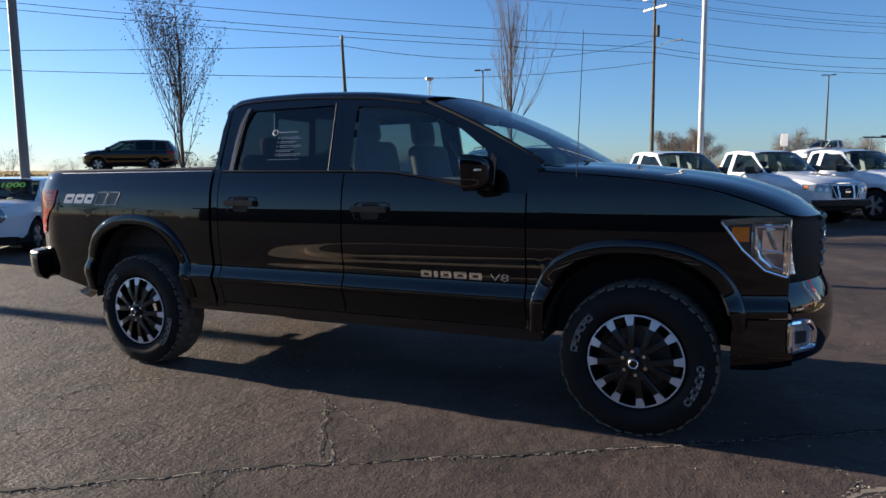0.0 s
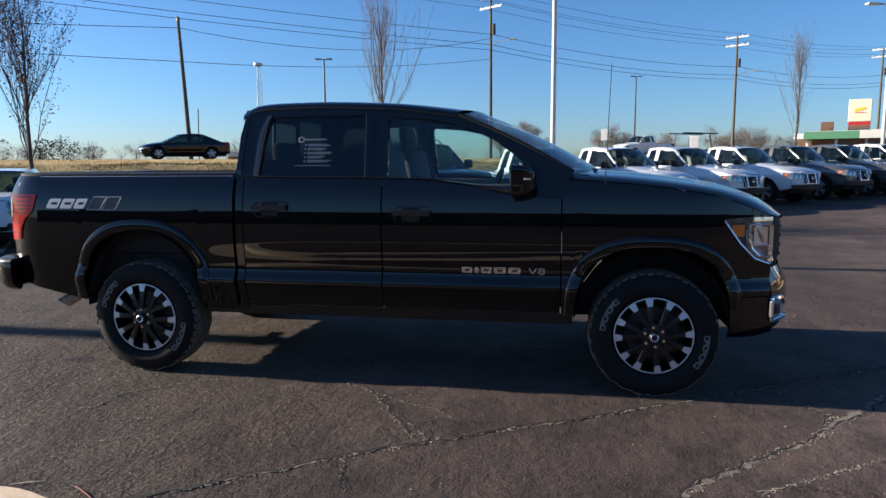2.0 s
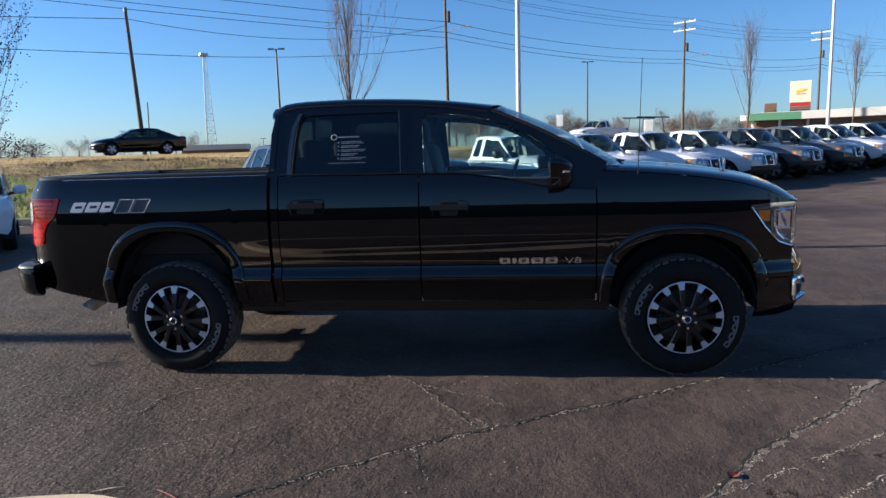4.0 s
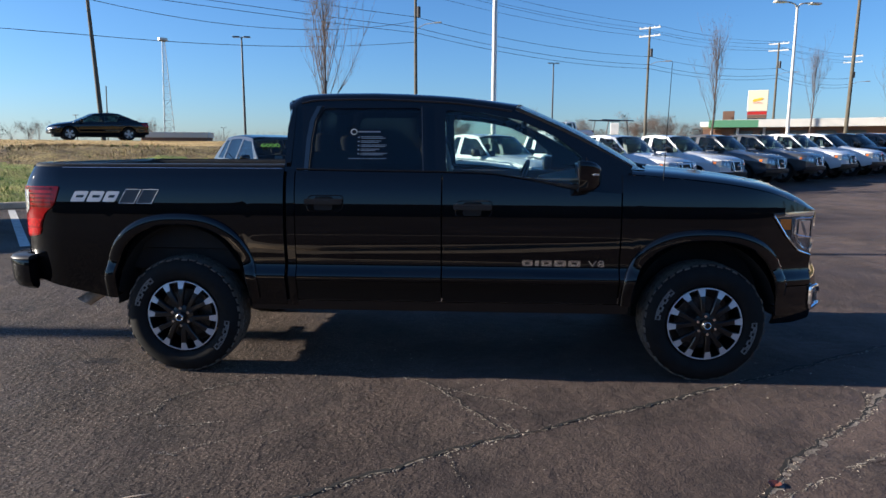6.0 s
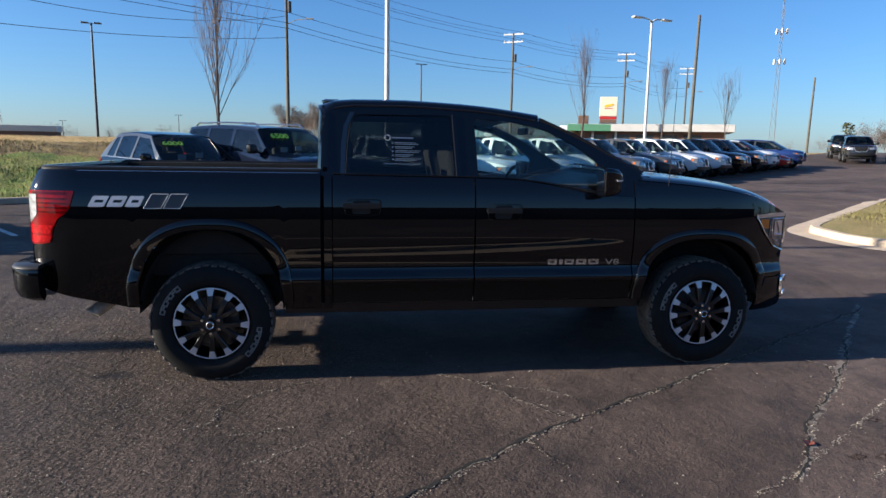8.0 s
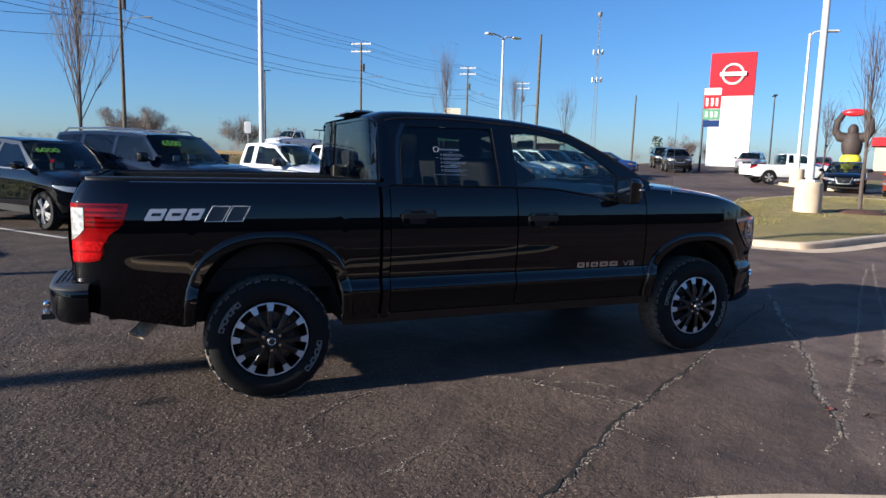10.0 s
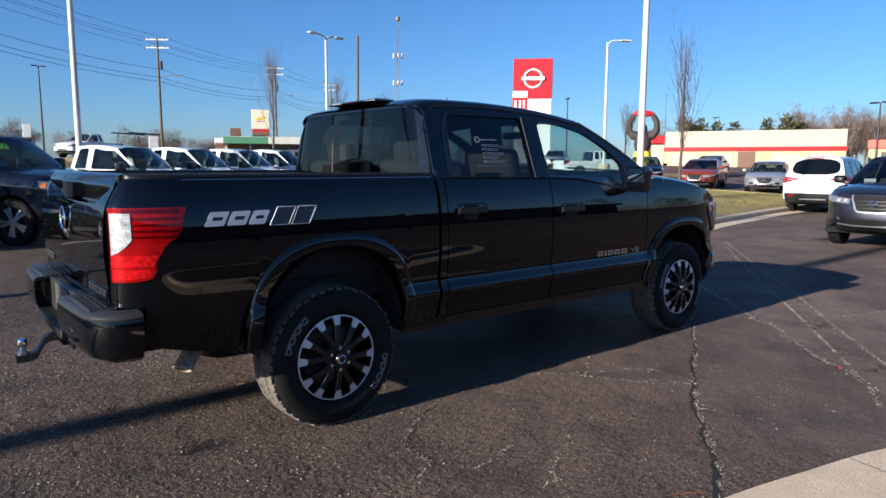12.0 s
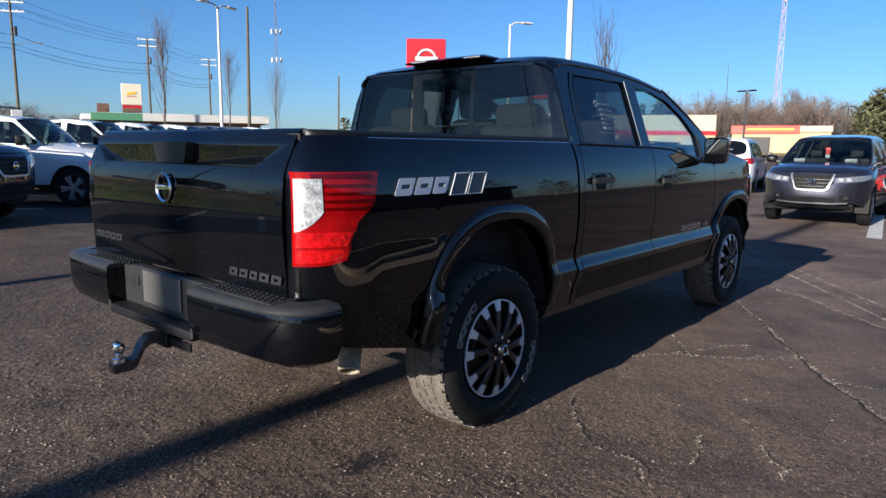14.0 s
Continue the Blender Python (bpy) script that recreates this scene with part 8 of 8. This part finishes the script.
part("white_panel", box((-1.35, -0.3, 5.5), (1.35, 0.3, 8.5), 0.05), material("cream sign panel", (0.72, 0.66, 0.50), 0.4, vary=0.04, size=2.0), st)
part("yellow_mark", loft([[(a, y, 7.15 + 0.22 * a - w), (a, y, 7.15 + 0.22 * a + w), (a, y + 0.04, 7.15 + 0.22 * a + w), (a, y + 0.04, 7.15 + 0.22 * a - w)] for a, y, w in ((-0.70, -0.35, 0.05), (-0.45, -0.35, 0.22), (-0.1, -0.35, 0.16), (0.25, -0.35, 0.20), (0.55, -0.35, 0.12), (0.72, -0.35, 0.04))], True, True), SIGN_YELLOW, st)
part("mark_bar", box((-0.62, -0.37, 6.66), (0.62, -0.345, 6.72), 0.004), SIGN_RED, st)
for i, mt in enumerate((RED_PAINT, BROWN_WALL, POLE_DARK, SIGN_GREEN)):
    part("price_panel", box((-1.3, -0.28, 5.0 - 0.5 * i), (1.3, 0.28, 5.46 - 0.5 * i), 0.02), mt, st)
b2 = tagged(empty("board_sign", pose(37.5, 97.5, 1.4, 0, 0, -22)), "small brown board sign beside the station", "sign")
part("post", tube([(0, 0, 0), (0, 0, 3)], 0.12, 6), POLE_DARK, b2)
part("panel", box((-0.8, -0.15, 3.0), (0.8, 0.15, 5.6), 0.03), BROWN_WALL, b2)


def building(name, label, x, y, z, yaw, parts_):
    t = tagged(empty(name, pose(x, y, z, 0, 0, yaw)), label, "building")
    for nm, lo, hi, mt in parts_:
        part(nm, box(lo, hi, 0.03), mt, t)
    return t


building("station_canopy", "green-edged filling station canopy", 33.0, 84.0, 1.4, -20, [
    ("canopy_fascia", (-2.6, -4, 2.7), (4.2, 4, 3.6), SIGN_GREEN), ("canopy_end", (-3.6, -3.9, 2.75), (-2.6, 3.9, 3.4), SIGN_WHITE),
    *[("canopy_post", (k - 0.15, -3, 0), (k + 0.15, -2.7, 2.75), POLE_WHITE) for k in (-2.2, 0.8, 3.8)], ("kiosk_wall", (-3.5, 4.5, 0), (6, 9, 2.9), BROWN_WALL)])
building("station_shop", "long low shop with a pale flat roof", 41.0, 80.5, 1.4, -28, [
    ("wall", (-9.5, -3, 0), (9.0, 5, 2.7), BROWN_WALL), ("roof_edge", (-10.5, -4.2, 2.7), (10, 6, 3.65), ROOF_GREY),
    *[("shop_window", (k, -3.05, 0.6), (k + 2.2, -2.98, 2.3), LAMP_DARK) for k in (-8, -5, -2, 1, 4)]])
building("restaurant", "cream building with a red stripe and tan lower wall", 66.8, 30.4, 1.2, -64, [
    ("wall", (-8.3, -4, -0.5), (8.3, 8, 1.75), TAN_WALL), ("stripe", (-8.4, -4.1, 1.75), (8.4, 8.1, 2.15), SIGN_RED), ("upper_wall", (-8.3, -4.0, 2.15), (8.3, 8, 3.8), CREAM_WALL),
    *[("wall_panel", (k, -4.06, -0.3), (k + 2.4, -3.98, 1.5), CREAM_WALL) for k in (-7.5, -4, 2, 5)], ("doorway", (-1.2, -4.08, -0.5), (0.4, -3.95, 1.7), BROWN_WALL)])
building("shop", "low shop with a red and orange fascia", 84.8, 19.5, 1.0, -76, [
    ("wall", (-5.2, -4, -0.5), (5.2, 6, 2.6), TAN_WALL), ("fascia", (-5.3, -4.2, 2.4), (2.0, 6, 3.35), FASCIA_RED), ("fascia_band", (-3.6, -4.3, 2.78), (1.4, -4.19, 3.02), SIGN_YELLOW),
    ("pale_fascia", (2.0, -4.2, 2.6), (5.3, 6, 3.3), CREAM_WALL), ("shop_front", (-4, -4.1, -0.3), (-1, -3.95, 2.0), LAMP_DARK)])
building("shed", "red-roofed shop with pale walls beyond the inflatable", 62.0, 37.0, 1.2, -55, [
    ("wall", (-2, -2, -0.5), (2, 2, 2.6), CREAM_WALL), ("roof", (-2.3, -2.4, 2.6), (2.3, 2.4, 3.4), SIGN_RED)])
building("trailer", "long low pale trailer on the far roadside", -24.7, 49.4, 1.4, 10, [
    ("box_body", (-2.6, -1, 0.2), (2.6, 1, 0.85), BROWN_WALL), ("top", (-2.7, -1.05, 0.85), (2.7, 1.05, 1.3), ROOF_GREY)])
# unseen dark block, added to cover the low sky in the truck's reflections
building("showroom", "plain unseen block added behind the camera", 6.0, -34.0, -0.2, 0, [
    ("wall", (-40, -8, 0), (40, 0, 4.4), LAMP_DARK), ("roof_edge", (-40.4, -8, 4.4), (40.4, 0.4, 5.0), BROWN_WALL),
])
for bx, by, bz, bw, bh in ((5.05, 62.45, 4.22, 0.30, 0.55), (10.23, 44.66, 2.93, 0.30, 0.42)):
    small = tagged(empty("board_sign", pose(bx, by, 1.4, 0, 0, -10)), "small white roadside board on a post", "sign")
    part("panel", box((-bw, -0.05, bz - 1.4 - bh), (bw, 0.05, bz - 1.4 + bh), 0.02), SIGN_WHITE, small)
    part("post", tube([(0, 0.08, -0.5), (0, 0.08, bz - 1.4)], 0.05, 6), GALV, small)

# the inflatable on its stand: one plain mesh
bm = bmesh.new()
def blob(c, r, mat=0, n=12):
    rings = []
    for i in range(9):
        a = math.pi * i / 8
        rings.append([(c[0] + r[0] * math.sin(a) * math.cos(2 * math.pi * k / n), c[1] + r[1] * math.sin(a) * math.sin(2 * math.pi * k / n), c[2] + r[2] * math.cos(a)) for k in range(n)])
    add_loft(bm, rings, True, False, mat)
blob((0, 0, 2.2), (0.95, 0.7, 1.2))
blob((0, 0, 3.3), (0.5, 0.5, 0.55))
for s in (-1, 1):
    add_tube(bm, [(s * 0.6, 0, 2.75), (s * 1.15, 0, 2.85), (s * 1.55, 0, 3.3), (s * 1.45, 0, 4.0), (s * 1.0, 0, 4.6)], [0.42, 0.42, 0.36, 0.32, 0.26], 12)
    blob((s * 0.5, 0, 0.3), (0.42, 0.45, 0.9), 1)
blob((0, 0, 1.0), (1.0, 0.75, 0.65), 1)
blob((0, 0, 4.7), (1.15, 0.35, 0.3), 2)
inf = part("inflatable_figure", bm, [FUR, YELLOW_CLOTH, SIGN_RED])
inf.matrix_basis = pose(36.2, 23.0, lot_z(36.2, 23) + 0.62, 0, 0, -57) @ Matrix.Diagonal((0.60, 0.62, 0.78, 1))
tagged(inf, "dark inflatable advertising figure with raised arms and yellow base", "inflatable")


# ---- trees ----
def bare_tree(x, y, height, seed, spread_k=0.30, stems=5, twig=1.0, leaves=0, label="slender bare young tree with upright branches"):
    rnd = random.Random(seed)
    z0 = far_z(x, y)
    t = tagged(empty("tree", pose(x, y, z0)), label, "tree", "young trees along the kerb")
    h = height
    part("trunk", tube([(0, 0, -0.15), (rnd.uniform(-0.04, 0.04), 0.02, h * 0.2), (rnd.uniform(-0.08, 0.08), 0, h * 0.4), (rnd.uniform(-0.1, 0.1), 0, h * 0.7), (rnd.uniform(-0.15, 0.15), 0, h * 0.97)], [0.065, 0.052, 0.040, 0.022, 0.006], 8), BARK, t)
    bm = bmesh.new()
    tips = []

    def limb(p, d, length, r, depth):
        pts = [p]
        for _ in range(4):
            d = (d + Vector((rnd.uniform(-0.16, 0.16), rnd.uniform(-0.16, 0.16), 0.14))).normalized()
            pts.append(pts[-1] + d * length / 4)
        add_tube(bm, pts, [r, r * 0.8, r * 0.6, r * 0.45, r * 0.25], 5 if depth == 0 else 3, False)
        tips.extend(pts[2:])
        if depth < 2:
            for _ in range(rnd.randint(6, 9) if depth == 0 else rnd.randint(3, 5)):
                q = pts[rnd.randint(1, 4)]
                a = rnd.uniform(0, 2 * math.pi)
                limb(q, (d + Vector((math.cos(a), math.sin(a), 0.35)) * 0.55).normalized(), length * rnd.uniform(0.3, 0.5), r * 0.45, depth + 1)
    for i in range(stems * 4):
        a = rnd.uniform(0, 2 * math.pi)
        zz = h * rnd.uniform(0.22, 0.75)
        k = spread_k * rnd.uniform(0.7, 1.3)
        limb(Vector((0, 0, zz)), Vector((math.cos(a) * k, math.sin(a) * k, 0.9)).normalized(), (h - zz) * rnd.uniform(0.5, 0.85), 0.016 * (1.1 - 0.6 * zz / h), 0)
    part("crown", bm, BARK, t)
    if leaves:
        bm = bmesh.new()
        for _ in range(leaves):
            p = rnd.choice(tips) + Vector((rnd.gauss(0, 0.09), rnd.gauss(0, 0.09), rnd.gauss(0, 0.09)))
            u = Vector((rnd.uniform(-1, 1), rnd.uniform(-1, 1), rnd.uniform(-1, 1))).normalized() * 0.026
            v = u.orthogonal().normalized() * 0.017
            bm.faces.new([bm.verts.new(p + q) for q in (u, v, -u, -v)])
        part("leaves", bm, LEAF_DRY, t, "few dry brown leaves", False)
    return t


bare_tree(-11.6, 9.1, 6.3, 11, 0.36, 7, leaves=3000)
bare_tree(-4.5, 15.5, 6.9, 12, 0.24, 6, leaves=250)
bare_tree(12.2, 29.8, 7.0, 13, 0.22, 5, leaves=700)
bare_tree(21.2, 38.4, 6.8, 14, 0.2, 4, leaves=700)
bare_tree(31.6, 47.7, 6.8, 15, 0.25, 4, leaves=300)
bare_tree(15.9, 7.7, 5.6, 16, 0.22, 3, leaves=120)
mound = part("mulch_bed", lathe([(0.75, 0.0), (0.70, 0.06), (0.45, 0.13), (0.0, 0.16)], 20, "z"), material("red-brown bark mulch", (0.10, 0.045, 0.03), 0.95, vary=0.3, size=0.1, fine=0.4, fine_size=0.02, bump=0.03, bump_size=0.03))
mound.matrix_basis = pose(15.9, 7.7, lot_z(15.9, 7.7) + 0.22)
tagged(mound, "red-brown mulch heaped round the young tree", "mulch", kind="structure")
bare_tree(30.3, 20.2, 4.6, 17, 0.30, 4, leaves=120)


def woods(name, label, items, seed, mat, bark=TWIGS, dense=150):
    """Far trees as many fine upright strokes and clumps round tapered stems."""
    rnd = random.Random(seed)
    verts, faces, mats = [], [], []

    def quad(a, b, w, m):
        d = Vector((rnd.uniform(-1, 1), rnd.uniform(-1, 1), 0)).normalized() * w
        i = len(verts)
        verts.extend([a - d, a + d, b + d * 0.3, b - d * 0.3])
        faces.append((i, i + 1, i + 2, i + 3))
        mats.append(m)
    for x, y, h, wide, kind in items:
        z0 = far_z(x, y) - 0.3
        base = Vector((x, y, z0))
        quad(base, base + Vector((rnd.uniform(-0.3, 0.3), rnd.uniform(-0.3, 0.3), h * 0.62)), 0.010 * h + 0.04, 1)
        limbs = []
        if kind == "bare":
            for _ in range(9):
                a, e = rnd.uniform(0, 2 * math.pi), rnd.uniform(-0.1, 1.0)
                rr = wide * math.sqrt(max(0, 1 - e * e * 0.9)) * 0.8
                root = base + Vector((0, 0, h * rnd.uniform(0.2, 0.45)))
                tip = base + Vector((math.cos(a) * rr, math.sin(a) * rr, h * (0.60 + 0.34 * e)))
                quad(root, tip, h * 0.005, 1)
                limbs.append((root, tip))
        for _ in range(dense):
            if kind == "bare":
                # short fine twigs off the limbs, thickest towards a rounded, uneven crown
                root, tip = rnd.choice(limbs)
                p = root.lerp(tip, rnd.random() ** 0.45) + Vector((rnd.gauss(0, 1), rnd.gauss(0, 1), rnd.gauss(0, 0.7))) * 0.13 * wide
                q = p + Vector((rnd.uniform(-1, 1), rnd.uniform(-1, 1), rnd.uniform(-0.4, 1.2))).normalized() * h * rnd.uniform(0.03, 0.085)
                quad(p, q, h * rnd.uniform(0.0022, 0.0050), 1)
            else:
                a = rnd.uniform(0, 2 * math.pi)
                zz = rnd.uniform(0.22, 1.0)
                rr = wide * math.sqrt(max(0.02, 1 - ((zz - 0.58) / 0.44) ** 2)) * rnd.uniform(0.35, 1.0) * (0.75 + 0.5 * noise.noise((x + a, y, zz * 4)))
                p = base + Vector((math.cos(a) * rr, math.sin(a) * rr, h * zz))
                q = p + Vector((rnd.uniform(-1, 1), rnd.uniform(-1, 1), rnd.uniform(-0.3, 0.6))).normalized() * h * 0.10
                quad(p, q, h * rnd.uniform(0.018, 0.04), 0)
    me = bpy.data.meshes.new(name)
    me.from_pydata([tuple(v) for v in verts], [], faces)
    for mm in (mat, bark):
        me.materials.append(mm)
    me.polygons.foreach_set("material_index", mats)
    tagged(new(name, me), label, "trees", kind="stuff")


rnd = random.Random(5)
polar = lambda az, d: (math.sin(radians(az)) * d - 2, math.cos(radians(az)) * d - 4)
items = []
for _ in range(420):
    az = rnd.uniform(56, 104)
    d = rnd.uniform(118, 185)
    items.append((*polar(az, d), rnd.uniform(6.5, 11.5) * (1 if az > 66 else 0.70) * (1.0 + 0.35 * noise.noise((az * 0.45, 0.0, 4.0))), rnd.uniform(2.0, 3.8), "bare"))
woods("woodland", "brown bare winter woods far behind the shops", items, 6, PINE, TWIGS, 1100)
items = [(*polar(rnd.uniform(58.5, 67), rnd.uniform(108, 118)), rnd.uniform(6.3, 7.8), 1.9, "pine") for _ in range(13)]
items += [(*polar(rnd.uniform(80.5, 92), rnd.uniform(88, 110)), rnd.uniform(6.0, 8.6), 3.0, "pine") for _ in range(22)]
items += [(*polar(az, d), h, 2.2, "pine") for az, d, h in ((40.3, 190, 8),)]
woods("pine_trees", "dark green pines among the bare woods", items, 7, PINE, TWIGS, 420)
items = []
for _ in range(240):
    az = rnd.uniform(-75, 50)
    d = rnd.uniform(170, 240)
    items.append((*polar(az, d), rnd.uniform(4.5, 7.5) * (1.2 if az < -25 else 0.8), rnd.uniform(2.2, 4.2), "bare"))
woods("distant_trees", "thin bare trees along the horizon", items, 8, PINE, TWIGS, 420)
items = []
for az, d, h, w in ((5.3, 105, 6.5, 3.5), (9.5, 115, 5.5, 3.5), (14, 120, 7.0, 4.2), (16.5, 118, 6.0, 3.6), (19.0, 120, 5.5, 3.5), (-1.5, 95, 6.5, 3.0), (-3.5, 100, 7, 3.2), (23.5, 125, 5.5, 3.6), (26, 130, 5, 3), (42, 150, 7, 4), (44, 155, 6, 4)):
    items.append((*polar(az, d), h, w, "bare"))
    items.append((*polar(az + 0.8, d), h * 0.8, w, "bare"))
woods("bare_trees", "round-crowned bare trees beyond the road", items, 12, PINE, TWIGS, 4200)
items = [(*polar(rnd.uniform(104, 285), rnd.uniform(90, 190)), rnd.uniform(7, 12), rnd.uniform(2.5, 4), "bare" if rnd.random() < 0.6 else "pine") for _ in range(220)]
woods("woodland", "woods closing the place behind the camera", items, 9, PINE, TWIGS, 120)
items = [(-26 - rnd.uniform(0, 16), 30 + rnd.uniform(-4, 6), rnd.uniform(1.0, 1.8), 1.0, "pine") for _ in range(16)]
woods("hedge", "dark evergreen shrubs beyond the road", items, 10, SHRUB, TWIGS, 220)
